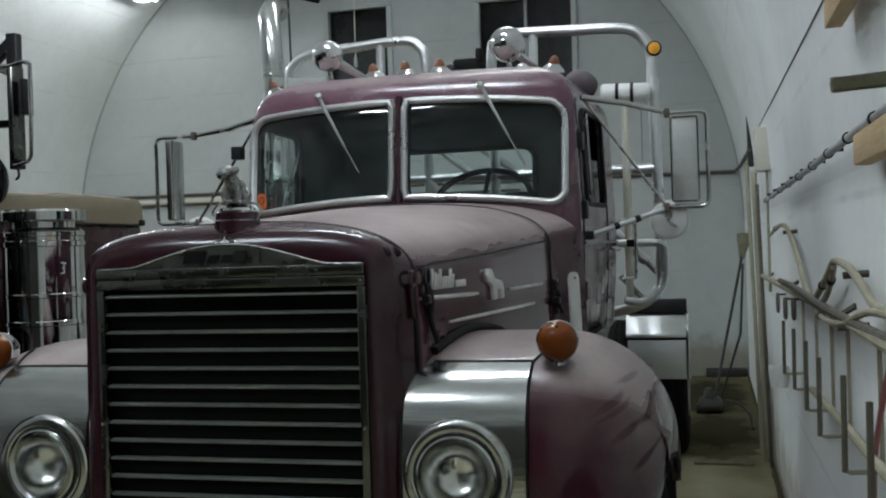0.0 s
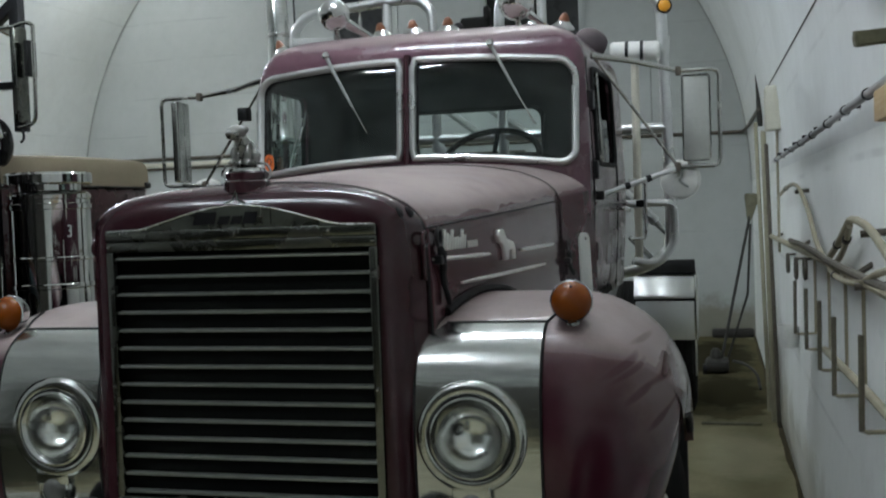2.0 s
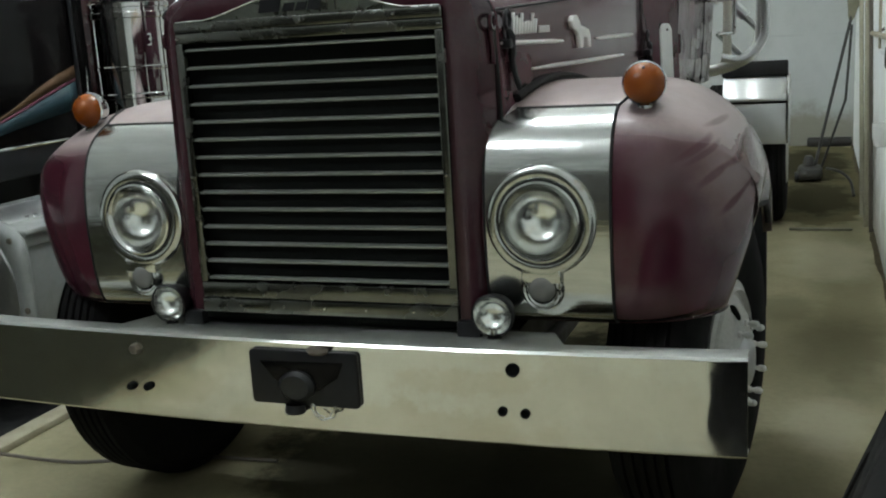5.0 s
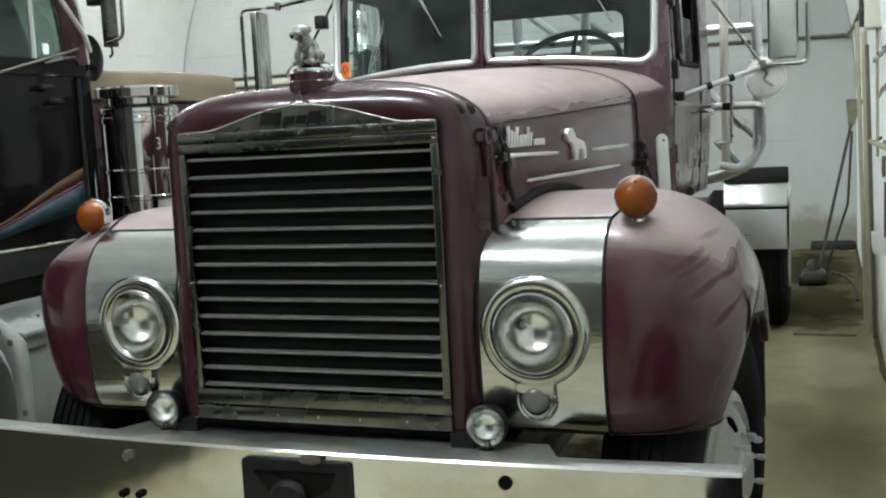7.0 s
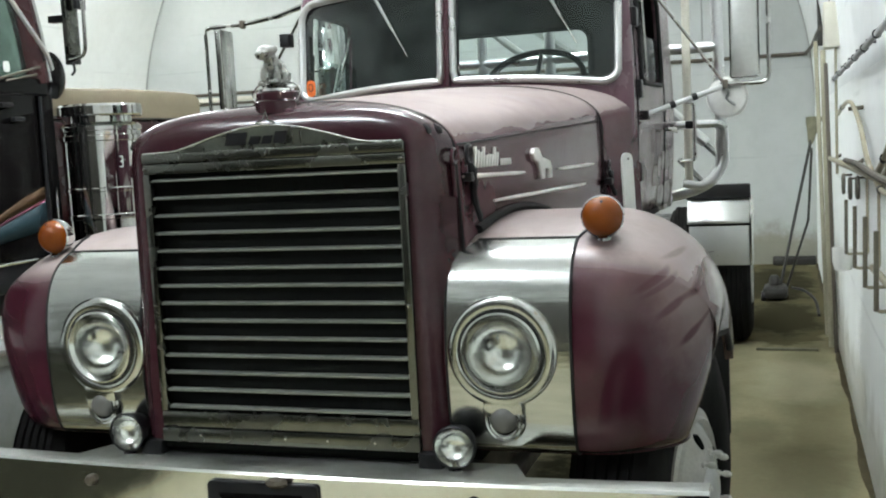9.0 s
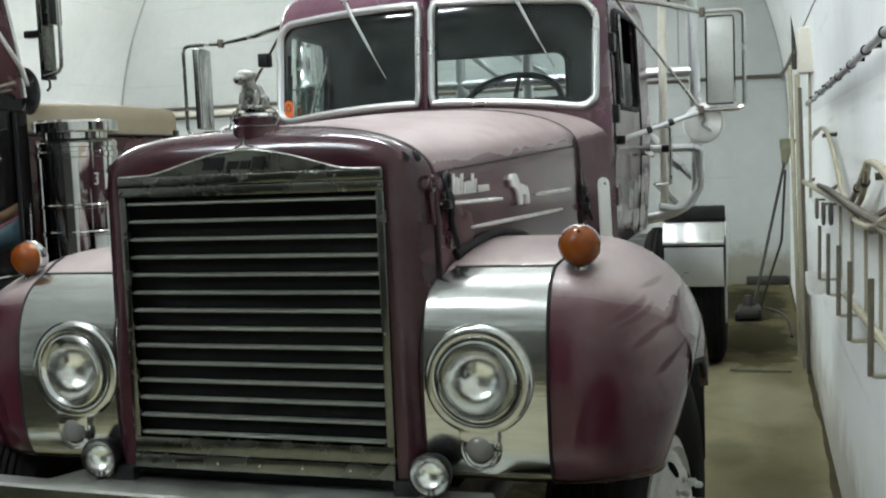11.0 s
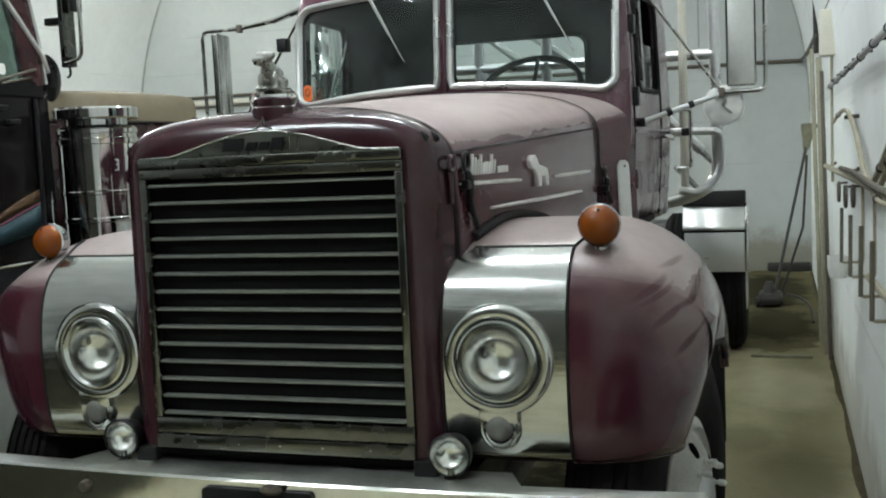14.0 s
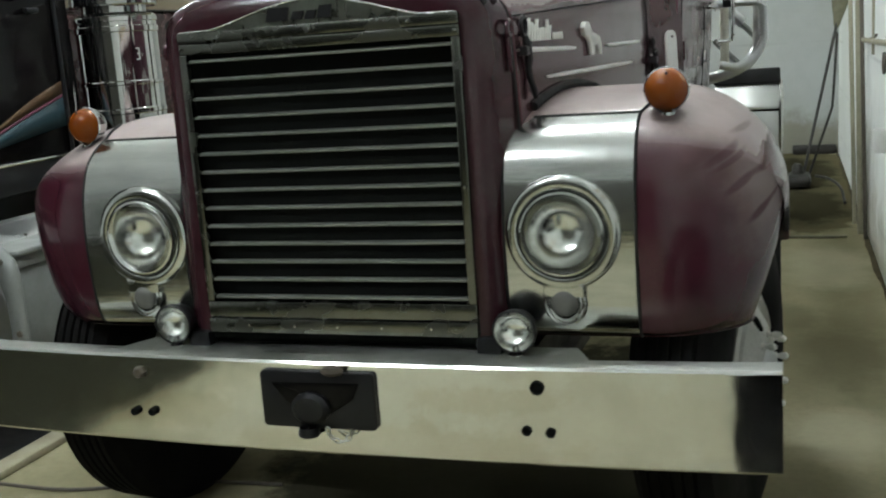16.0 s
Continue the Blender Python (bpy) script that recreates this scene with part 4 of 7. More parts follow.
for s in (-1, 1):
    flat = list(np.linspace(0.47, XA, 21))
    xs, ins = [0.445, 0.452] + flat, [0.05, 0.012] + [0.0] * 21
    for k in range(1, 37):
        a = math.pi / 2 * k / 36
        xs.append(XA + (XB - XA) * math.sin(a)), ins.append(ROUND * (1 - math.cos(a)))
    for d in (0.355, 0.375):
        xs.append(XB - 0.002), ins.append(d)
    xs.append(XB - 0.03), ins.append(0.380)
    rows = [[(s * x, y, z) for x, y, z in map(tucked, row)] for row in fender_rows(xs, ins)]
    bm = lamp_hole(sheet(rows), s)
    bmesh.ops.recalc_face_normals(bm, faces=bm.faces[:])
    fender = part("fender", bm, PLUM, truck, "rounded plum front fender grey with dust")
    # rolled lower edge
    edge = [(s * x, y, z) for x, y, z in (tucked((x, *crown_at(0, d))) for x, d in zip(xs[1:-3], ins[1:-3]))]
    part("fender_bead", tubed([(x, y - 0.004, z + 0.004) for x, y, z in edge], 0.006, 8), PLUM_DEEP, fender)
    # black rubber flare on the wheel opening
    lip = [tucked((XB - 0.012, crown_at(i, 0.38)[0] + 0.015, crown_at(i, 0.38)[1] - 0.005)) for i in range(10, len(CROWN) - 2)]
    part("fender_flare", tubed([(s * x, y, z) for x, y, z in lip], 0.012, 8), RUBBER_TRIM, fender, "black rubber wheel-arch edge")
    part("splash_guard", boxed((min(s * 0.86, s * 1.172), 1.22, 0.52), (max(s * 0.86, s * 1.150), 1.24, 1.06), 0.02), RUBBER_TRIM, fender, "black rubber splash guard")
    # dark inner liner
    part("inner_liner", boxed((min(s * 0.45, s * 0.50), 0.25, 0.70), (max(s * 0.45, s * 0.50), 1.3, 1.34), 0), VOID, fender, smooth=0)
    # Black tube standing in for the dark gap between hood and fender.
    seal = [(s * (hood_side_x(crown_at(i, 0)[0], 1.36) + 0.004), crown_at(i, -0.012)[0], crown_at(i, -0.012)[1]) for i in range(len(CROWN)) if 0.22 < CROWN[i].x < 1.12 and CROWN[i].y > 1.2]
    part("fender_seal", tubed(seal, 0.013, 8), RUBBER_TRIM, fender, "black tube along the dark gap between fender and hood")
    # bright panel that carries the headlamp
    upto = next(i for i, p in enumerate(CROWN) if p.x > 0.185 and p.y > 1.3)
    panel_rows = []
    for k in range(25):
        row = []
        for i in range(1, upto + 1):
            u = (i - 1) / (upto - 1)
            x_in = 0.482 + 0.06 * max(0.0, (u - 0.80) / 0.20) ** 2
            x = lerp(x_in, 0.815, k / 24)
            row.append((s * x, *crown_at(i, -0.005)))
        panel_rows.append(row)
    bm = lamp_hole(sheet(panel_rows), s)
    bmesh.ops.recalc_face_normals(bm, faces=bm.faces[:])
    bmesh.ops.solidify(bm, geom=bm.faces[:], thickness=0.003)
    bmesh.ops.recalc_face_normals(bm, faces=bm.faces[:])
    panel = part("headlamp_panel", bm, STAINLESS, fender, "polished stainless headlamp panel")
    for x in (0.479, 0.8185):
        pts = [(s * x, *crown_at(i, -0.004)) for i in range(1, upto + 1)]
        part("panel_gasket", tubed(pts, 0.0042, 6), RUBBER_TRIM, fender)
    part("panel_gasket", tubed([(s * x, *crown_at(upto, -0.005)) for x in np.linspace(0.54, 0.8185, 6)], 0.004, 6), RUBBER_TRIM, fender)
    part("panel_gasket", tubed([(s * 0.8185, *crown_at(upto, -0.003)), (s * 0.835, *crown_at(upto + 2, -0.003)), (s * 0.855, *crown_at(upto + 4, -0.003)), (s * 0.87, *crown_at(upto + 6, -0.003))], 0.004, 6), RUBBER_TRIM, fender)
    # headlamp: bulged bezel, inner ring, reflector, lens
    hc = Vector((s * LAMP_X[s], 0.031, 1.068))
    hm = aim(hc, (0, -1, 0))
    lamp = part("headlamp", lathe([(0.150, -0.012), (0.149, 0.000), (0.146, 0.005), (0.140, 0.0085), (0.130, 0.011), (0.120, 0.0105), (0.1165, 0.008), (0.1145, 0.004), (0.1125, 0.010), (0.109, 0.018), (0.104, 0.020), (0.099, 0.015), (0.092, 0.009), (0.089, 0.013), (0.0865, 0.016), (0.085, 0.012)], hm, 64), STAINLESS, truck, "round chrome-ringed headlamp")
    part("lamp_gasket", tubed([hm @ Vector((0.1133 * math.cos(a), 0.1133 * math.sin(a), 0.0125)) for a in np.linspace(0, 2 * math.pi, 49)[:-1]], 0.0014, 6, True), BLACK, lamp)
    part("reflector", lathe([(0.086, 0.012), (0.076, -0.018), (0.045, -0.048), (0.012, -0.056), (0.0, -0.056)], hm, 40), REFLECTOR, lamp)
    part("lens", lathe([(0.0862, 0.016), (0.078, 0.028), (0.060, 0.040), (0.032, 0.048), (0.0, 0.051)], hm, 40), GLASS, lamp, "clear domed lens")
    part("lens_bar", boxed((hc.x - 0.005, -0.010, 1.096), (hc.x + 0.005, 0.004, 1.120), 0.003), CHROME, lamp)
    # parking lamp in a tongue under the bezel
    pm = aim((s * 0.632, 0.040, 0.886), (0, -1, 0))
    b = lathe([(0.058, -0.006), (0.056, 0.006), (0.051, 0.010), (0.046, 0.008), (0.041, 0.012), (0.037, 0.010)], pm, 36)
    bmesh.ops.scale(b, vec=(1, 1, 1.12), verts=b.verts[:], space=Matrix.Translation((0, 0, -0.90)))
    plamp = part("parking_lamp", b, STAINLESS, truck, "small chrome parking lamp")
    part("lamp_tongue", slab([(s * (0.632 + dx), z) for dx, z in ((-0.056, 0.90), (-0.052, 0.96), (0.052, 0.96), (0.056, 0.90))], 0.022, 0.045, "y", 0.006), STAINLESS, plamp)
    part("lens", lathe([(0.037, 0.012), (0.030, 0.022), (0.018, 0.028), (0.0, 0.030)], pm, 24), LENS_GREY, plamp, "grey ribbed lens")
    # fog lamp standing on the bumper's flange
    fm = aim((s * 0.508, -0.020, 0.822), (0, -1, 0))
    fog = part("fog_lamp", lathe([(0.0, -0.075), (0.022, -0.072), (0.045, -0.05), (0.056, -0.015), (0.059, 0.006), (0.058, 0.012), (0.055, 0.014), (0.053, 0.010)], fm, 32), BLACK, truck, "small black fog lamp with a clear lens")
    part("reflector", lathe([(0.0535, 0.008), (0.046, -0.010), (0.027, -0.026), (0.006, -0.030), (0.0, -0.03)], fm, 28), REFLECTOR, fog)
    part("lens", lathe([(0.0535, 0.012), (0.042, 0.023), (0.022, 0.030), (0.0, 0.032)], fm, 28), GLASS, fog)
    part("lamp_foot", lathe([(0.020, -0.016), (0.020, 0.0), (0.010, 0.006), (0.009, 0.02)], Matrix.Translation((s * 0.508, -0.02, 0.760)), 16), CHROME, fog)
    # amber ball lamp on the fender
    drop = 0.018 if s < 0 else 0.0
    am = aim((s * 0.885, 0.203, 1.407 - drop), (0.12 * s, -1, 0.05))
    ball = part("marker_lamp", lathe([(0.057, -0.004), (0.058, 0.006), (0.055, 0.010), (0.056, -0.004), (0.054, -0.018), (0.044, -0.036), (0.025, -0.050), (0.0, -0.054)], am, 36), CHROME, truck, "amber ball lamp in a chrome shell")
    part("lens", lathe([(0.0555, 0.006), (0.052, 0.020), (0.043, 0.036), (0.026, 0.049), (0.0, 0.054)], am, 36), AMBER, ball, "amber glass lens")
    zf = 1.345 - drop
    part("lamp_foot", lathe([(0.024, -0.012), (0.022, 0.004), (0.013, 0.012), (0.012, 0.03)], Matrix.Translation((s * 0.885, 0.203, zf)), 18), CHROME_WORN, ball)
    part("lens_rivet", lathe([(0.004, 0.0), (0.0, 0.003)], am @ Matrix.Translation((0, 0.040, 0.041)), 8), BLACK, ball)

# the fender beside the dark truck hangs a little lower
low_fender = next(ob for ob in truck.children if ob.name.startswith("fender") and min(v.co.x for v in ob.data.vertices) < -1.0)
for ob in [low_fender] + list(low_fender.children):
    if not ob.name.startswith(("fender_seal", "splash_guard", "inner_liner")):
        for v in ob.data.vertices:
            v.co.z -= (0.012 + 0.055 * max(abs(v.co.x) - 0.80, 0.0)) * min(max((v.co.z - 1.02) / 0.3, 0.0), 1.0)

# ---- front wheels and axle ----


def wheel(x_in, x_out, y, r=0.52, dish=1.0, steer=0.0):
    """Tyre, pale disc wheel and hub with nut caps; x_out is the outer side."""
    s = 1 if x_out > x_in else -1
    w = abs(x_out - x_in)
    turn = Matrix.Translation(((x_in + x_out) / 2, y, r)) @ Matrix.Rotation(radians(steer), 4, "Z")
    m = turn @ aim((-s * w / 2, 0, 0), (s, 0, 0))
    root = tagged(new("wheel"), "")
    root.parent = truck
    prof = [(0.248, 0.03), (0.30, 0.006), (0.34, 0.0), (0.43, 0.0), (0.485, 0.02), (0.51, 0.045)]
    for k in range(5):
        a = 0.05 + (w - 0.10) * k / 5
        c = 0.05 + (w - 0.10) * (k + 1) / 5
        prof += [(r, a), (r, c - 0.012), (r - 0.014, c - 0.010), (r - 0.014, c - 0.002)]
    prof += [(r, w - 0.05), (0.51, w - 0.045), (0.485, w - 0.02), (0.43, w), (0.34, w), (0.30, w - 0.006), (0.248, w - 0.03)]
    part("tyre", lathe(prof, m, 56), RUBBER, root, "black ribbed truck tyre", smooth=25)
    m = m @ Matrix.Diagonal((0.81, 0.81, 1, 1))
    disc = part("rim", lathe([(0.31, 0.03), (0.31, w - 0.03), (0.315, w - 0.012), (0.285, w - 0.006), (0.275, w + 0.004), (0.265, w - 0.012), (0.256, w - 0.015), (0.240, w - 0.02 + 0.03 * dish), (0.205, w - 0.02 + 0.075 * dish), (0.170, w - 0.02 + 0.105 * dish), (0.13, w - 0.02 + 0.115 * dish), (0.10, w - 0.02 + 0.117 * dish)], m, 48), RIM_PAINT, root, "aged white enamelled disc wheel")
    h = w - 0.115 * (1 - dish)
    part("hub", lathe([(0.105, h + 0.085), (0.100, h + 0.10), (0.080, h + 0.115), (0.05, h + 0.12), (0.0, h + 0.122)], m, 32), ALUMINIUM, root)
    for k in range(10):
        a = math.pi * 2 * k / 10 + 0.2
        part("nut_cap", lathe([(0.013, 0.0), (0.013, 0.012), (0.008, 0.014), (0.008, 0.022), (0.0125, 0.026), (0.0125, 0.042), (0.006, 0.048), (0.0, 0.049)], m @ Matrix.Translation((0.152 * math.cos(a), 0.152 * math.sin(a), h + 0.088)), 10), WHITE_METAL, disc)
    for k in range(5):
        a = math.pi * 2 * k / 5 + 0.5
        part("hand_hole", lathe([(0.034, -0.002), (0.030, 0.006), (0.0, 0.006)], m @ Matrix.Translation((0.208 * math.cos(a), 0.208 * math.sin(a), w - 0.02 + 0.070 * dish)) @ Matrix.Rotation(a, 4, "Z") @ Matrix.Rotation(radians(48 * dish), 4, "Y"), 16, squash=0.6), VOID, disc)
    return root


for s in (-1, 1):
    wheel(s * 0.825, s * 1.085, 0.62, dish=0.45, steer=-10 if s > 0 else -6)
    wheel(s * 0.82, s * 1.10, 5.62, dish=-1.0)
    wheel(s * 0.50, s * 0.78, 5.62, dish=-1.0)
part("front_axle", boxed((-0.86, 0.57, 0.40), (0.86, 0.67, 0.50), 0.02), IRON, truck, "dark forged front axle")
part("oil_pan", boxed((-0.20, 0.55, 0.46), (0.20, 1.25, 0.75), 0.05), material("blue_black_enamel", (0.012, 0.016, 0.035), 0.35), truck, "dark blue-black oil pan")
part("steering_rod", tubed([(-0.84, 0.50, 0.42), (0.84, 0.50, 0.42)], 0.02, 8), IRON, truck)
for s in (-1, 1):
    part("frame_rail", boxed((min(s * 0.40, s * 0.47), -0.02, 0.55), (max(s * 0.40, s * 0.47), 7.0, 0.80), 0.01), BLACK, truck, "black chassis rail")
    part("spring", boxed((min(s * 0.43, s * 0.51), 0.1, 0.50), (max(s * 0.43, s * 0.51), 1.25, 0.55), 0.01), IRON, truck)
part("skid_plate", boxed((0.42, 0.05, 0.455), (0.78, 0.12, 0.485), 0.006), OFF_WHITE, truck, "pale steel bracket under the bumper")

# Dark sheet added to close the bright gap under the radiator.
part("lower_pan", boxed((-0.42, 0.035, 0.66), (0.42, 0.05, 0.798), 0.004), VOID, truck, "added dark sheet closing the gap under the radiator")

# ---- bumper ----
BX, BZ0, BZ1 = 1.165, 0.490, 0.757


def bump_y(x):
    return -0.122 + 0.045 * (x / BX) ** 2


def bump_dent(x, z):
    """The right end is knocked back unevenly."""
    edge = 1.070 + 0.010 * math.sin(z * 31.0) + 0.003 * math.sin(z * 83.0 + 1.0) - 0.05 * max(z - 0.735, 0.0) / 0.02
    return 0.0032 * (max(x - edge, 0.0) / (BX - 1.06)) ** 1.1 * min(max((z - 0.545) / 0.03, 0.0), 1.0)


cols = list(np.linspace(-BX, 0.95, 44)) + list(np.linspace(0.96, BX, 24))
front = [(0.060, BZ0), (0.020, BZ0), (0.006, BZ0 + 0.003), (0.0, BZ0 + 0.010), (0.0, BZ0 + 0.013), (0.0, 0.53), (0.0, 0.56), (0.0, 0.59), (0.0, 0.62), (0.0, 0.65), (0.0, 0.68), (0.0, 0.71), (0.0, BZ1 - 0.013), (0.0, BZ1 - 0.010), (0.005, BZ1 - 0.003), (0.018, BZ1)]
rows = []
for x in cols:
    deep = 0.165 if -0.66 < x < 0.66 else 0.062
    y0 = bump_y(x)
    outer = front + [(deep * 0.6, BZ1), (deep, BZ1)]
    inner = [(deep, BZ1 - 0.008), (deep * 0.6, BZ1 - 0.008), (0.018, BZ1 - 0.008), (0.009, BZ1 - 0.014), (0.008, 0.66), (0.008, 0.56), (0.009, BZ0 + 0.016), (0.018, BZ0 + 0.009), (0.060, BZ0 + 0.008)]
    rows.append([(x, y0 + d + bump_dent(x, z), z) for d, z in outer + inner + outer[:1]])
bm = sheet(rows)
bmesh.ops.remove_doubles(bm, verts=bm.verts[:], dist=1e-6)
bmesh.ops.holes_fill(bm, edges=[e for e in bm.edges if e.is_boundary], sides=0)
bmesh.ops.recalc_face_normals(bm, faces=bm.faces[:])
bumper = part("bumper", bm, BUMPER_METAL, truck, "wide polished aluminium channel bumper")
for s in (-1, 1):
    for x, z, r in ((0.582, 0.703, 0.017), (0.550, 0.588, 0.012), (0.611, 0.585, 0.012)):
        m = aim((s * x, bump_y(x) - 0.003, z), (0, -1, 0))
        if s > 0:
            part("bolt_hole", lathe([(r, -0.004), (r * 1.08, 0.002), (r * 0.94, 0.004), (r * 0.85, -0.002), (0.0, -0.002)], m, 20), VOID, bumper, "open dark hole")
        else:
            part("bolt_head", lathe([(r, -0.004), (r, 0.008), (r * 0.8, 0.013), (0.0, 0.014)], m, 6 if z > 0.6 else 12), IRON if z > 0.6 else VOID, bumper)
# black socket plate with a cap and a short chain
px0, px1, pz0, pz1 = -0.182, 0.151, 0.573, 0.731
plate = part("socket_plate", slab(rounded(px0, pz0, px1, pz1, 0.014), -0.138, -0.120, "y", 0.004), BLACK, bumper, "black plate with a socket cap")
part("plate_recess", slab([(px0 + 0.035, 0.70), (px1 - 0.04, 0.705), (px1 - 0.06, 0.66), (0.02, 0.615), (-0.05, 0.612), (px0 + 0.075, 0.65)], -0.144, -0.136, "y", 0.004), BLACK_GLOSS, plate)
part("socket_cap", lathe([(0.055, 0.0), (0.055, 0.018), (0.042, 0.030), (0.0, 0.033)], aim((-0.03, -0.138, 0.635), (0, -1, 0)), 28, squash=0.8), BLACK, plate)
part("socket_spout", lathe([(0.028, 0.0), (0.030, 0.02), (0.026, 0.026), (0.0, 0.026)], aim((-0.045, -0.142, 0.578), (0, -0.1, -1)), 20), BLACK, plate)
for k in range(6):
    a = math.pi * (0.05 + 0.9 * k / 5)
    c = Vector((0.047 - 0.034 * math.cos(a), -0.148, 0.578 - 0.034 * math.sin(a)))
    tilt = Vector((math.sin(a), 0.0, -math.cos(a)))
    up = Vector((0, 1, 0)) if k % 2 else Vector((math.cos(a), 0, math.sin(a)))
    part("chain_link", tubed([c + tilt * 0.011 * math.cos(q) + up * 0.006 * math.sin(q) for q in np.linspace(0, 2 * math.pi, 13)[:-1]], 0.0022, 6, True), CHROME_WORN, plate)
part("plate_clip", lathe([(0.03, 0.0), (0.034, 0.01), (0.02, 0.02), (0.0, 0.02)], aim((0.035, -0.135, 0.730), (0, -0.4, 1)), 20, squash=0.5), IRON, plate)

# ---- cab ----
CAB_BACK = 2.95


def cab_half(z):
    """Right half of the cab's plan outline at height z: list of (x, y), front middle to back middle."""
    w = curve([(1.25, 0.80), (1.60, 0.825), (1.80, 0.825), (2.25, 0.805)], z)
    f = curve([(1.25, 1.60), (1.88, 1.660), (2.31, 1.705)], z)
    inset = curve([(2.25, 0.0), (2.30, 0.006), (2.34, 0.018), (2.38, 0.042), (2.41, 0.075), (2.435, 0.12), (2.455, 0.18), (2.472, 0.27), (2.486, 0.39), (2.496, 0.55), (2.50, 0.70)], z)
    w, f, b = w - inset, f + inset * 1.0, CAB_BACK - inset * 0.8
    rf, rb, bow = max(0.085 - inset * 0.05, 0.03), max(0.16 - inset * 0.1, 0.03), 0.065
    out = []
    for k in range(48):
        x = (w - rf) * k / 48
        out.append((x, f + bow * (x / 0.70) ** 2 * min(1, w / 0.7)))
    y_c = f + bow * ((w - rf) / 0.70) ** 2 * min(1, w / 0.7)
    for k in range(12):
        a = math.pi / 2 * k / 12
        out.append((w - rf + rf * math.sin(a), y_c + rf * (1 - math.cos(a))))
    ya, yb = y_c + rf, b - rb
    for k in range(50):
        out.append((w, lerp(ya, yb, k / 50)))
    for k in range(10):
        a = math.pi / 2 * k / 10
        out.append((w - rb + rb * math.sin(math.pi / 2 - a), yb + rb * math.sin(a)))
    for k in range(31):
        out.append(((w - rb) * (1 - k / 30), b))
    # the cab narrows towards the front
    return [(x * (1 - 0.072 * min(max((2.75 - y) / 1.0, 0.0), 1.0)), y) for x, y in out]


def cab_ring(z):
    h = cab_half(z)
    return [(x, y, z) for x, y in h] + [(-x, y, z) for x, y in h[-2:0:-1]] + [(h[0][0], h[0][1], z)]


def side_x(y, z):
    h = cab_half(z)[58:111]
    return float(np.interp(y, [p[1] for p in h], [p[0] for p in h]))


def front_y(x, z):
    h = cab_half(z)[:60]
    return float(np.interp(abs(x), [p[0] for p in h], [p[1] for p in h]))


def in_round(u, v, u0, u1, v0, v1, r):
    du, dv = max(u0 + r - u, u - u1 + r, 0), max(v0 + r - v, v - v1 + r, 0)
    return u0 < u < u1 and v0 < v < v1 and math.hypot(du, dv) < r if (du or dv) else (u0 < u < u1 and v0 < v < v1)


def ws_low(x):
    return 1.886 - 0.05 * (abs(x) / 0.70) ** 2


def ws_high(x):
    return 2.308 - 0.034 * (abs(x) / 0.70) ** 2


def is_open(x, y, z):
    if y < 1.90 and 0.030 < abs(x) < 0.712:
        lo, hi = ws_low(x), ws_high(x)
        return in_round(abs(x), z, 0.030, 0.712, lo, hi, 0.07 if abs(x) > 0.4 else 0.012)
    if abs(x) > 0.72 and 1.86 < y < 2.80:
        return in_round(y, z, 1.94, 2.46, 1.84, 2.26, 0.06)
    if y > 2.9:
        return in_round(x, z, -0.44, 0.385, 1.90, 2.20, 0.07)
    return False


levels = list(np.linspace(1.25, 1.78, 5)) + list(np.linspace(1.79, 2.34, 56)) + [2.36, 2.38, 2.395, 2.41, 2.422, 2.435, 2.445, 2.455, 2.463, 2.472, 2.479, 2.486, 2.491, 2.496, 2.50]
rings = [cab_ring(z) for z in levels]


def keep_cab(i, j):
    c = [sum(v) / 4 for v in zip(rings[i][j], rings[i][j + 1], rings[i + 1][j], rings[i + 1][j + 1])]
    return not is_open(*c)


bm = sheet(rings, keep_cab)
top = [v for v in bm.verts if abs(v.co.z - 2.50) < 1e-5]
top.sort(key=lambda v: math.atan2(v.co.y - 2.3, v.co.x))
bmesh.ops.remove_doubles(bm, verts=bm.verts[:], dist=1e-5)
border = [e for e in bm.edges if e.is_boundary and e.verts[0].co.z > 2.499 and e.verts[1].co.z > 2.499]
bmesh.ops.edgeloop_fill(bm, edges=border)
bmesh.ops.recalc_face_normals(bm, faces=bm.faces[:])
cab = part("cab", bm, PLUM_CAB, truck, "rounded plum cab with a split windscreen", smooth=50)
thicken(cab, 0.02, -1.0, DARK_IN)

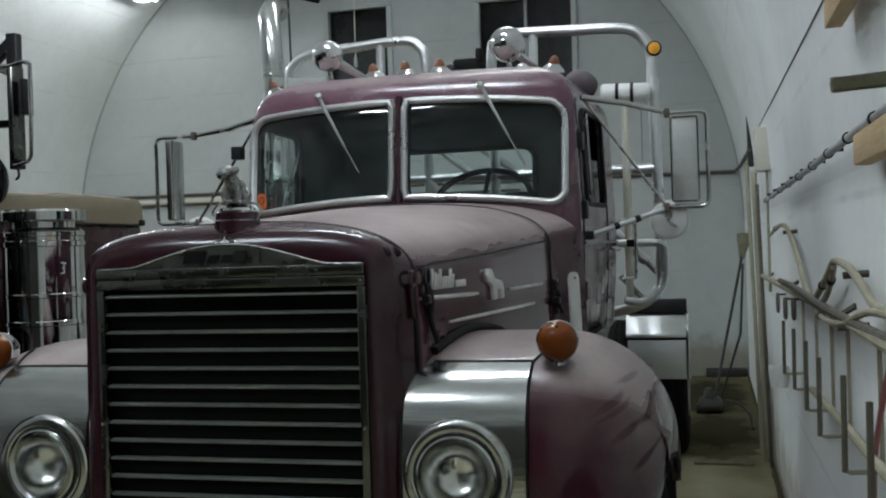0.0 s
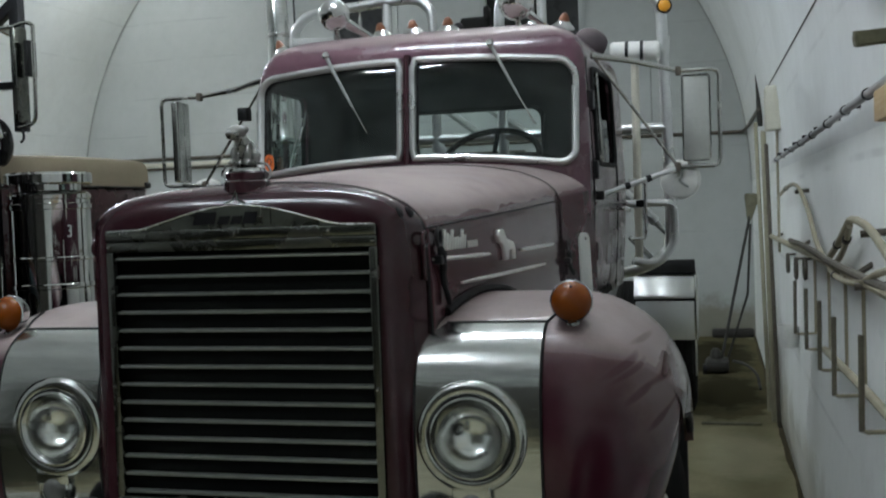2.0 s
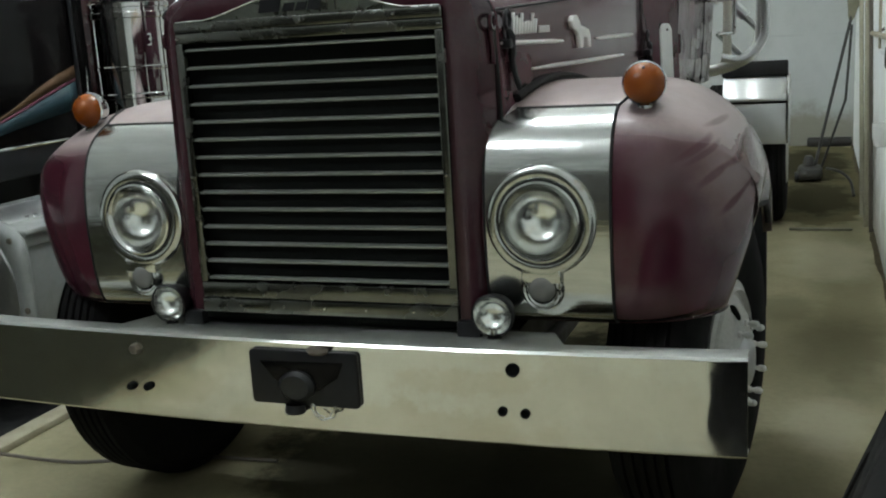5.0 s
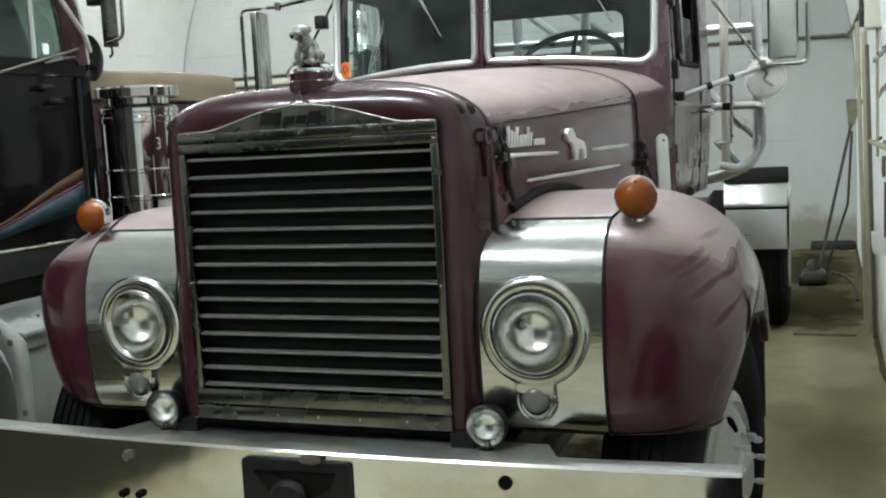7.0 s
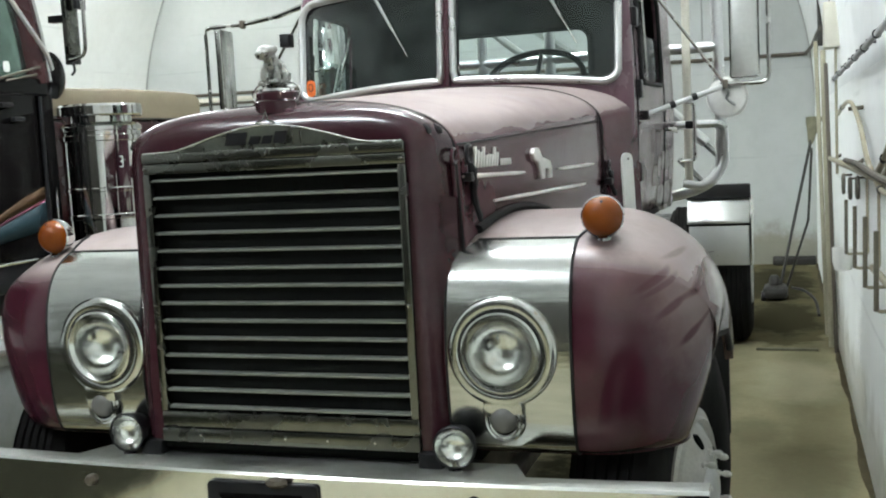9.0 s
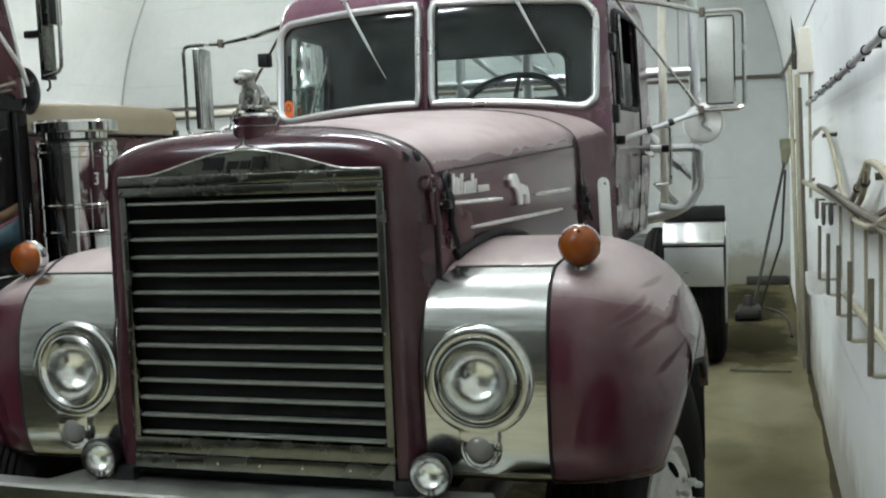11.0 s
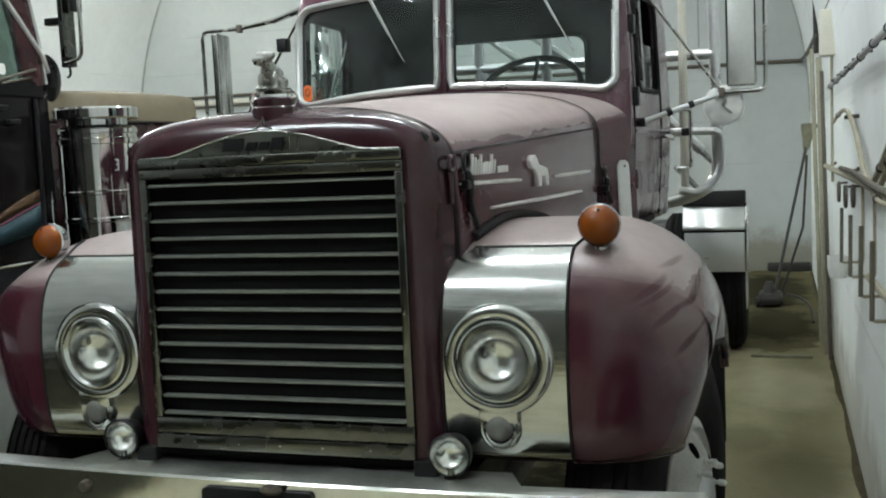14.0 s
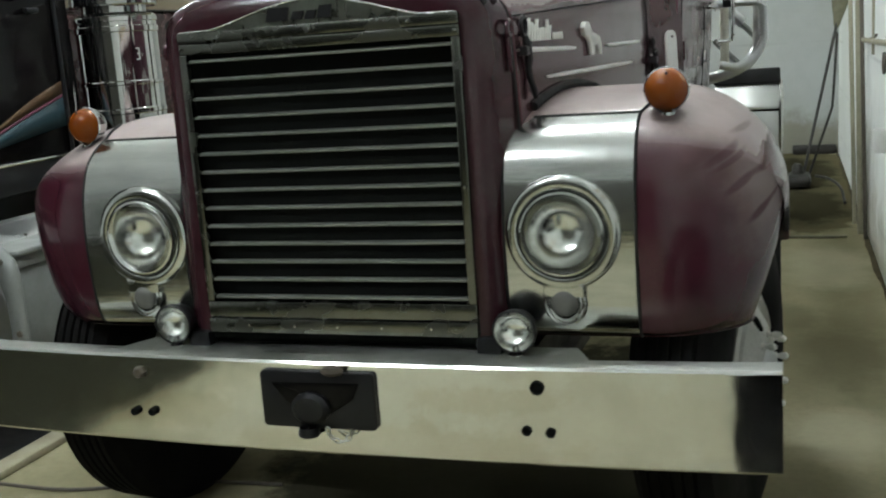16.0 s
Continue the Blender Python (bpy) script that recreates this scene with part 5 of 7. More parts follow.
for s in (-1, 1):
    # bright windscreen frame, glass, wiper
    path = []
    xi, xo, rr = 0.028, 0.714, 0.075
    for k in range(25):
        x = lerp(xi + 0.01, xo - rr, k / 24)
        path.append((x, ws_high(x)))
    for k in range(1, 7):
        a = math.pi / 2 * k / 6
        x = xo - rr + rr * math.sin(a)
        path.append((x, ws_high(x) - rr * (1 - math.cos(a))))
    for k in range(1, 7):
        a = math.pi / 2 * k / 6
        x = xo - rr + rr * math.cos(a)
        path.append((x, ws_low(x) + rr * (1 - math.sin(a))))
    for k in range(1, 25):
        x = lerp(xo - rr, xi + 0.01, k / 24)
        path.append((x, ws_low(x)))
    for k in range(1, 12):
        path.append((xi, lerp(ws_low(xi), ws_high(xi), k / 12)))
    pts = [(s * x, front_y(x, z) - 0.004, z) for x, z in path]
    frame_ob = part("windscreen_frame", tubed(pts, 0.023, 10, True, flat=0.7), FRAME_METAL, cab, "bright metal windscreen frame")
    inner = [(s * lerp(x, 0.37, 0.045), front_y(x, z) + 0.004, lerp(z, 2.08, 0.05)) for x, z in path]
    part("windscreen_seal", tubed(inner, 0.009, 6, True), RUBBER_TRIM, frame_ob)
    grid = [[(s * x, front_y(x, lerp(ws_low(x), ws_high(x), k / 10)) + 0.008, lerp(ws_low(x), ws_high(x), k / 10)) for x in np.linspace(0.034, 0.704, 14)] for k in range(11)]
    pane_ob = part("windscreen_pane", sheet(grid), PANE, cab, "dusty windscreen glass")
    pane_ob.visible_shadow = False
    # side and quarter glass, frame
    dw = part("door_window_frame", tubed([(s * (side_x(y, z) + 0.003), y, z) for y, z in rounded(1.942, 1.842, 2.458, 2.258, 0.06)], 0.011, 6, True), RUBBER_TRIM, cab)
    part("quarter_post", tubed([(s * side_x(2.08, z), 2.08, z) for z in (1.845, 2.05, 2.255)], 0.010, 6), CHROME_WORN, dw)
    # the door glass is wound half down
    g = [[(s * (side_x(y, z) - 0.006), y, z) for y in (2.08, 2.26, 2.45)] for z in (1.85, 1.95, 2.05)]
    dg = part("door_pane", sheet(g), PANE, cab)
    dg.visible_shadow = False
    # door outline, hinges, handle
    for y in (1.845, 2.50):
        part("door_gap", tubed([(s * (side_x(y, z) + 0.001), y, z) for z in (1.27, 1.5, 1.7, 1.80, 2.0, 2.27)], 0.004, 6), BLACK, cab)
    part("body_crease", tubed([(s * (side_x(y, 1.665) + 0.001), y, 1.665) for y in np.linspace(1.86, 2.85, 12)], 0.006, 6), PLUM_CAB, cab)
    for z in (2.10, 1.80, 1.45):
        xh = side_x(1.87, z)
        part("door_hinge", boxed((min(s * (xh - 0.01), s * (xh + 0.018)), 1.845, z - 0.03), (max(s * (xh - 0.01), s * (xh + 0.018)), 1.905, z + 0.05), 0.008), PLUM_DEEP if z < 1.7 else BLACK, cab)
    part("door_handle", tubed(smooth_path([(s * 0.81, 2.42, 1.635), (s * 0.86, 2.43, 1.635), (s * 0.86, 2.55, 1.625)], 5), 0.010, 8), CHROME, cab)
    # pale reflections painted on the door as plain patches
    for y0, y1, z0, z1, r in ((2.20, 2.30, 1.38, 1.475, 0.02), (2.315, 2.40, 1.42, 1.515, 0.03), (2.415, 2.49, 1.45, 1.535, 0.03), (2.51, 2.62, 1.44, 1.53, 0.03), (2.635, 2.74, 1.39, 1.49, 0.03),
                              (2.33, 2.49, 1.29, 1.375, 0.03), (2.51, 2.66, 1.28, 1.385, 0.04), (2.52, 2.62, 1.255, 1.275, 0.008)):
        part("door_mark", drape(slab(rounded(y0, z0, y1, z1, r), 0.0, 0.003, "x"), side_x, s), PALE_REFLECTION, cab, "plain pale painted reflection")
    # wipers hang from the top of the frame
    xb = 0.37 if s > 0 else -0.365
    a, b_, c = Vector((xb, 1.70, 2.352)), Vector((xb + 0.12, 1.682, 2.12)), Vector((xb + 0.185, 1.672, 2.005))
    wip = part("wiper_arm", tubed([a, a + (b_ - a) * 0.3 + Vector((0, -0.012, 0)), b_], [0.009, 0.008, 0.005], 8), GREY_PAINT, cab, "grey metal wiper")
    part("wiper_blade", tubed([b_ + (a - b_) * 0.25, b_, c], [0.003, 0.0045, 0.003], 6), CHROME_WORN, wip)
    part("wiper_pivot", lathe([(0.016, -0.02), (0.016, 0.012), (0.010, 0.018), (0.0, 0.018)], aim(a, (0, -1, 0.3)), 14), CHROME_WORN, wip)
part("windscreen_post", tubed([(0, front_y(0, 1.87) - 0.004, 1.86), (0, front_y(0, 2.1) - 0.004, 2.1), (0, front_y(0, 2.32) - 0.004, 2.33)], 0.016, 8), PLUM_DEEP, cab)
rw = [(x, CAB_BACK - 0.002, z) for x, z in rounded(-0.44, 1.90, 0.385, 2.20, 0.07)]
part("rear_window_seal", tubed(rw, 0.014, 6, True), RUBBER_TRIM, cab)
# tag hanging inside the glass
tag = part("orange_tag", slab(rounded(-0.672, 1.862, -0.632, 1.935, 0.019), 1.690, 1.694, "y"), ORANGE, cab, "small orange oval tag behind the glass")
part("tag_mark", tubed([(-0.652 + 0.010 * math.cos(a), 1.688, 1.902 + 0.016 * math.sin(a)) for a in np.linspace(0, 2 * math.pi, 17)[:-1]], 0.002, 5, True), BLACK, tag)

# interior
part("dashboard", boxed((-0.74, 1.78, 1.60), (0.74, 1.98, 1.85), 0.04), DARK_IN, cab)
part("seat", boxed((-0.72, 2.55, 1.30), (0.72, 2.80, 1.90), 0.06), SEAT_CLOTH, cab)
part("driver_seat_back", boxed((0.255, 2.54, 1.50), (0.475, 2.64, 1.936), 0.045), SEAT_CLOTH, cab, "dark driver's seat back")
part("door_glass_channel", tubed(smooth_path([(-0.775, 2.455, 2.20), (-0.775, 2.40, 2.11), (-0.775, 2.325, 2.0), (-0.775, 2.25, 1.90), (-0.775, 2.19, 1.80)], 4), 0.006, 6), CHROME_WORN, cab, "thin bright glass channel")
part("cab_floor", boxed((-0.78, 1.72, 1.25), (0.78, 2.92, 1.28), 0), DARK_IN, cab, smooth=0)
wc, wn = Vector((0.275, 2.10, 1.885)), Vector((0, -0.64, 0.77)).normalized()
wm = aim(wc, wn)
sw = part("steering_wheel", tubed([wm @ Vector((0.225 * math.cos(a), 0.225 * math.sin(a), 0)) for a in np.linspace(0, 2 * math.pi, 41)[:-1]], 0.015, 8, True), BLACK, cab, "large black steering wheel")
for k in range(3):
    a = math.pi / 2 + 2 * math.pi * k / 3
    part("spoke", tubed([wm @ Vector((0.03 * math.cos(a), 0.03 * math.sin(a), -0.02)), wm @ Vector((0.222 * math.cos(a), 0.222 * math.sin(a), 0))], 0.011, 8), BLACK, sw)
part("horn_button", lathe([(0.045, -0.03), (0.045, 0.0), (0.03, 0.01), (0.0, 0.012)], wm, 20), BLACK, sw)
part("steering_column", tubed([wm @ Vector((0, 0, -0.02)), wm @ Vector((0, 0, -0.5))], 0.025, 10), BLACK, sw)


def roof_z(x, y):
    best = 2.25
    for z in np.linspace(2.25, 2.50, 60):
        h = cab_half(z)
        w, f, b = max(p[0] for p in h), float(np.interp(abs(x), [p[0] for p in h[:60]], [p[1] for p in h[:60]])), h[-1][1]
        if abs(x) <= w and f <= y <= b:
            best = z
    return best


# five cone markers on the roof
for x in (-0.690, -0.195, -0.043, 0.120, 0.640):
    y = 1.98
    z = roof_z(x, y)
    up = Vector((x * 0.35, -0.25, 1)).normalized()
    m = aim((x, y, z - 0.004), up)
    rl = part("roof_marker", lathe([(0.056, -0.004), (0.054, 0.006), (0.044, 0.014), (0.032, 0.024), (0.027, 0.030), (0.0, 0.03)], m, 28, squash=0.75), CHROME, truck, "small dusty amber cone marker lamp")
    part("lens", lathe([(0.026, 0.026), (0.024, 0.038), (0.018, 0.054), (0.009, 0.064), (0.0, 0.066)], m, 20, squash=0.8), AMBER_DULL, rl)

# dull diagonal bars behind the cab's rear window, and a thin bright line in the side window
for a, b_ in (((-0.36, 3.4, 2.33), (-0.06, 3.4, 2.09)), ((-0.07, 3.4, 2.29), (0.26, 3.4, 2.06))):
    part("rack_strut", tubed([a, b_], 0.022, 8), GREY_PAINT, truck, "dull grey diagonal bar behind the cab")
part("window_rod", tubed([(-0.735, 2.295, 2.146), (-0.74, 2.20, 2.01), (-0.735, 2.101, 1.868)], 0.004, 6), BRIGHT_CAST, cab)

# chrome horns on the roof
for x, y, z, r, tail in ((-0.478, 2.12, 2.615, 0.076, Vector((0.42, 0.62, -0.30))), (0.372, 2.32, 2.640, 0.086, Vector((0.30, 0.75, -0.20)))):
    m = aim((x, y, z), (0.10, -1, 0.02))
    hn = part("roof_horn", lathe([(0.0, r), (r * 0.35, r * 0.94), (r * 0.66, r * 0.75), (r * 0.88, r * 0.46), (r, 0.05 * r), (r * 0.99, -0.22 * r), (r * 0.90, -0.55 * r), (r * 0.66, -0.9 * r), (r * 0.36, -1.35 * r), (r * 0.24, -1.9 * r)], m, 40), CHROME, truck, "bulbous chrome roof horn")
    start = m @ Vector((0, 0, -1.2 * r))
    part("trumpet", tubed([start, start + tail * 0.16, start + tail * 0.34], [0.028, 0.020, 0.014], 12), CHROME, hn)
    rz = roof_z(x, y + 0.05)
    part("bracket", tubed([(x, y + 0.02, z - r * 0.8), (x + 0.01, y + 0.05, rz - 0.02)], 0.012, 8), CHROME_WORN, hn)
    part("bracket_foot", boxed((x - 0.03, y + 0.02, rz - 0.015), (x + 0.05, y + 0.09, rz + 0.012), 0.005), CHROME_WORN, hn)
part("horn_diaphragm", lathe([(0.030, -0.02), (0.032, 0.012), (0.020, 0.022), (0.0, 0.024)], aim((0.445, 2.30, roof_z(0.44, 2.3) + 0.030), (0.1, -1, 0.1)), 24), CHROME, truck)
part("pillar_box", boxed((-0.916, 1.93, 2.118), (-0.866, 1.99, 2.181), 0.006), BLACK, truck, "small black box on the cab pillar")
part("roof_plate", boxed((0.08, 2.42, 2.485), (0.36, 2.50, 2.520), 0.004), WHITE_METAL, truck, "white strip on the roof")
part("roof_plate", boxed((0.47, 2.44, 2.485), (0.53, 2.50, 2.535), 0.004), WHITE_METAL, truck)
bm = lathe([(0.0, 0.075), (0.035, 0.068), (0.065, 0.048), (0.085, 0.018), (0.092, -0.02), (0.090, -0.05), (0.0, -0.055)], aim((0.66, 2.72, 2.475), (-0.45, -0.70, 0.45)), 32)
part("roof_cover", bm, material("dusty_brown_cover", (0.060, 0.048, 0.052), 0.85, dust=DUST, dust_amount=0.2), truck, "round dusty brown-purple cover")
part("roof_fairing", boxed((-0.085, 3.05, 2.655), (0.085, 3.14, 2.725), 0.02), DARK_IN, truck, "low dark block on the roof")
part("roof_fairing", boxed((0.055, 3.03, 2.70), (0.09, 3.10, 2.775), 0.012), DARK_IN, truck)
part("roof_disc", lathe([(0.0, 0.012), (0.022, 0.008), (0.028, 0.0), (0.0, -0.002)], aim((0.09, 2.3, 2.535), (0, -1, 0.1)), 20), BLACK, truck)
part("roof_disc_post", tubed([(0.09, 2.302, 2.49), (0.09, 2.302, 2.53)], 0.006, 6), BLACK, truck)

# ---- door mirrors ----
for s in (-1, 1):
    def q(x, y, z):
        return (s * x, y, z)
    if s > 0:
        clamp, x0, x1, z0, z1, ym = 1.127, 1.130, 1.296, 1.812, 2.226, 2.04
    else:
        clamp, x0, x1, z0, z1, ym = 1.165, 1.185, 1.375, 1.825, 2.256, 2.04
    loop = [q(clamp - 0.01, ym, z1)] + [q(x, ym, z) for x, z in ((x1 - 0.03, z1), (x1 - 0.008, z1 - 0.008), (x1, z1 - 0.03), (x1, z0 + 0.03), (x1 - 0.008, z0 + 0.008), (x1 - 0.03, z0))] + [q(clamp - 0.03, ym, z0)]
    mir = part("door_mirror", tubed(loop, 0.0095, 10), CHROME_WORN, truck, "tall bright door mirror on a tube bracket")
    if s > 0:
        part("mirror_body", slab(rounded(x0 + 0.012, z0 + 0.025, x1 - 0.040, z1 - 0.022, 0.010), ym - 0.012, ym + 0.018, "y", 0.006), material("brushed_mirror_back", (0.50, 0.51, 0.48), 0.45, 0.8, second=(0.44, 0.45, 0.42), scale=5), mir, "brushed bright mirror back")
        part("mirror_rim", tubed([(x, ym - 0.014, z) for x, z in rounded(x0 + 0.012, z0 + 0.025, x1 - 0.040, z1 - 0.022, 0.010)], 0.004, 6, True), CHROME, mir)
    else:
        b = slab(rounded(-0.085, z0 + 0.015, 0.085, z1 - 0.02, 0.012), -0.015, 0.018, "y", 0.007)
        bmesh.ops.transform(b, matrix=Matrix.Translation((s * 1.272, ym, 0)) @ Matrix.Rotation(radians(99), 4, "Z"), verts=b.verts[:])
        part("mirror_body", b, STAINLESS, mir, "chrome mirror head turned edge on")
    part("upper_arm", tubed([q(0.765, 1.93, 2.305), q(0.95, 2.0, 2.275), q(clamp, ym, z1)], [0.014, 0.013, 0.009], 10), CHROME_WORN, mir)
    part("lower_arm", tubed([q(0.785, 1.95, 1.70), q(clamp - 0.01, ym, z0 - 0.005)], 0.012, 10), ALUMINIUM, mir)
    part("brace", tubed([q(0.775, 1.95, 2.30), q(clamp - 0.02, ym, z0 + 0.015)], 0.007, 8), CHROME_WORN, mir)
    for x, z in ((clamp, z1), (clamp - 0.01, z0)):
        part("clamp", boxed((min(s * (x - 0.012), s * (x + 0.012)), ym - 0.016, z - 0.020), (max(s * (x - 0.012), s * (x + 0.012)), ym + 0.016, z + 0.020), 0.005), IRON, mir)
    for k in (0.35, 0.62):
        p = Vector(q(lerp(0.785, clamp - 0.01, k), lerp(1.95, ym, k), lerp(1.70, z0 - 0.005, k)))
        part("arm_band", lathe([(0.014, -0.012), (0.016, -0.008), (0.016, 0.008), (0.014, 0.012)], aim(p, (s * 0.3, 0.08, 0.11)), 12), BLACK, mir)
    part("round_mirror", lathe([(0.0, -0.022), (0.03, -0.021), (0.060, -0.016), (0.080, -0.008), (0.086, 0.002), (0.084, 0.008), (0.0, 0.010)], aim(q(clamp - 0.004, ym + 0.035, z0 - 0.055), (0.2 * s, 1, 0)), 32), WHITE_METAL, mir, "round convex mirror with a pale metal back")
    part("mirror_bracket", tubed(smooth_path([q(clamp - 0.01, ym - 0.01, z0 - 0.01), q(clamp + 0.004, ym + 0.0, z0 - 0.035), q(clamp - 0.006, ym + 0.008, z0 - 0.06), q(clamp + 0.03, ym + 0.008, z0 - 0.09)], 4), [0.006] * 12 + [0.004], 6), GREY_PAINT, mir)
    part("mirror_rim", tubed([Vector(q(clamp - 0.004, ym + 0.035, z0 - 0.055)) + Vector((0.086 * math.cos(a), -0.0172 * s * math.cos(a), 0.086 * math.sin(a))) for a in np.linspace(0, 2 * math.pi, 33)[:-1]], 0.003, 6, True), WHITE_METAL, mir)
    part("arm_socket", boxed((min(s * 0.765, s * 0.805), 1.92, 1.68), (max(s * 0.765, s * 0.805), 1.98, 1.72), 0.008), BLACK, mir)

# ---- exhaust stack, pipe rack and gear behind the cab ----
SXX = -1.203
st = part("exhaust_pipe", tubed(smooth_path([(SXX, 3.12, 0.9), (SXX, 3.12, 2.0), (SXX, 3.12, 2.70), (SXX - 0.006, 3.122, 2.86), (SXX - 0.022, 3.14, 3.00), (SXX - 0.042, 3.19, 3.10), (SXX - 0.055, 3.27, 3.155), (SXX - 0.062, 3.38, 3.165)], 6), 0.064, 24), STAINLESS, truck, "tall chrome exhaust stack with a bent top")
part("muffler", lathe([(0.064, 2.34), (0.070, 2.32), (0.074, 2.24), (0.076, 2.13), (0.086, 2.115), (0.088, 2.09), (0.080, 2.08), (0.080, 1.40), (0.088, 1.39), (0.088, 1.37), (0.06, 1.34)], Matrix.Translation((SXX - 0.006, 3.12, 0.0)), 28), STAINLESS, st, "wide chrome muffler body")
part("stack_clamp", lathe([(0.066, -0.012), (0.069, 0.0), (0.066, 0.012)], Matrix.Translation((SXX, 3.12, 2.72)), 24), CHROME_WORN, st)
part("stack_tip", lathe([(0.0, 0.002), (0.055, 0.002), (0.058, -0.01)], aim((SXX - 0.062, 3.38, 3.165), (-0.06, 1, 0.05)), 20), VOID, st)
YR = 3.22
rack = part("headache_rack", tubed(smooth_path([(-1.143, YR, 1.0), (-1.143, YR, 2.3), (-1.143, YR, 2.70), (-1.10, YR, 2.80), (-1.00, YR, 2.850), (-0.70, YR, 2.872), (-0.42, YR, 2.885), (-0.325, YR, 2.845), (-0.285, YR, 2.74), (-0.283, YR, 2.3), (-0.283, YR, 1.0)], 6), 0.029, 14), ALUMINIUM, truck, "welded aluminium pipe rack behind the cab")
part("rack_pipe", tubed(smooth_path([(0.11, YR, 1.0), (0.11, YR, 2.3), (0.11, YR, 2.76), (0.145, YR, 2.84), (0.24, YR, 2.872), (0.60, YR, 2.862), (0.86, YR, 2.850), (0.955, YR, 2.80), (1.005, YR, 2.70), (1.012, YR, 2.50), (1.026, YR, 1.9), (1.028, YR, 1.50), (1.00, YR, 1.38), (0.88, YR, 1.30), (0.55, YR, 1.20), (0.50, YR, 0.95)], 6), 0.030, 14), ALUMINIUM, rack)
for x in (-0.558, 0.353):
    part("rack_post", tubed([(x, YR, 1.0), (x, YR, 2.868)], 0.026, 12), ALUMINIUM, rack)
part("rack_pipe", tubed([(-1.143, YR, 2.065), (1.022, YR, 2.065)], 0.028, 12), ALUMINIUM, rack)
part("rack_sleeve", tubed([(1.0125, YR, 2.47), (1.016, YR, 2.56)], 0.035, 14), ALUMINIUM, rack)
part("rack_brace", tubed([(-0.28, YR, 2.05), (0.11, YR, 1.2)], 0.03, 10), ALUMINIUM, rack)
part("rack_brace", tubed([(0.45, YR, 2.05), (0.95, YR, 1.55)], 0.03, 10), ALUMINIUM, rack)
for a, b_ in (((0.62, 1.87), (1.025, 1.465)), ((0.80, 1.47), (0.93, 1.335))):
    part("flat_brace", tubed([(a[0], YR + 0.05, a[1]), (b_[0], YR + 0.05, b_[1])], 0.045, 8, flat=0.35), GREY_PAINT, rack)
part("rack_marker", lathe([(0.0, 0.018), (0.027, 0.015), (0.033, 0.004), (0.041, 0.004), (0.043, -0.012), (0.0, -0.016)], aim((1.028, YR - 0.03, 2.722), (0.15, -1, 0)), 28), BLACK, rack, "round amber rack lamp")
part("lens", lathe([(0.0, 0.022), (0.020, 0.019), (0.032, 0.008), (0.032, 0.0)], aim((1.028, YR - 0.036, 2.722), (0.15, -1, 0)), 28), AMBER_BRIGHT, rack.children[-1])
part("rack_arm", boxed((-1.13, YR - 0.30, 2.60), (-0.90, YR + 0.28, 2.66), 0.006, (0, 0, 20)), GREY_PAINT, rack)
part("rack_deck", boxed((-1.05, YR - 0.05, 2.53), (0.02, YR + 0.02, 2.60), 0.006), GREY_PAINT, rack)
tank = part("air_tank", tubed([(0.735, YR - 0.07, 2.487), (0.75, YR - 0.07, 2.487), (0.985, YR - 0.07, 2.478), (1.0, YR - 0.07, 2.478)], [0.040, 0.052, 0.052, 0.040], 24), WHITE_METAL, truck, "white air tank held by two black straps")
for x in (0.825, 0.905):
    part("strap", lathe([(0.053, -0.009), (0.056, -0.009), (0.056, 0.009), (0.053, 0.009)], aim((x, YR - 0.07, 2.4835), (1, 0, -0.03)), 28), BLACK, tank)
part("tank_post", tubed([(0.858, YR - 0.04, 1.335), (0.862, YR - 0.04, 2.44)], 0.022, 10), OFF_WHITE, truck)
part("tank_post", tubed([(0.945, YR - 0.02, 2.10), (0.945, YR - 0.02, 2.44)], 0.005, 6), GREY_PAINT, truck)
part("grab_loop", tubed(smooth_path([(0.80, 3.02, 1.655), (0.98, 3.04, 1.655), (1.045, 3.05, 1.640), (1.055, 3.06, 1.56), (1.05, 3.06, 1.45), (1.0, 3.05, 1.37), (0.93, 3.04, 1.335), (0.84, 3.02, 1.35)], 6), 0.022, 10), ALUMINIUM, truck, "bent pipe loop behind the door")
part("grab_bar", tubed(smooth_path([(0.835, 2.90, 1.78), (0.905, 2.93, 1.765), (0.915, 2.93, 1.72), (0.912, 2.93, 1.50), (0.90, 2.93, 1.475), (0.84, 2.90, 1.47)], 5), 0.009, 8), CHROME, truck)
part("hose_joint", boxed((0.86, 3.0, 1.635), (0.92, 3.05, 1.675), 0.008), BLACK, truck)

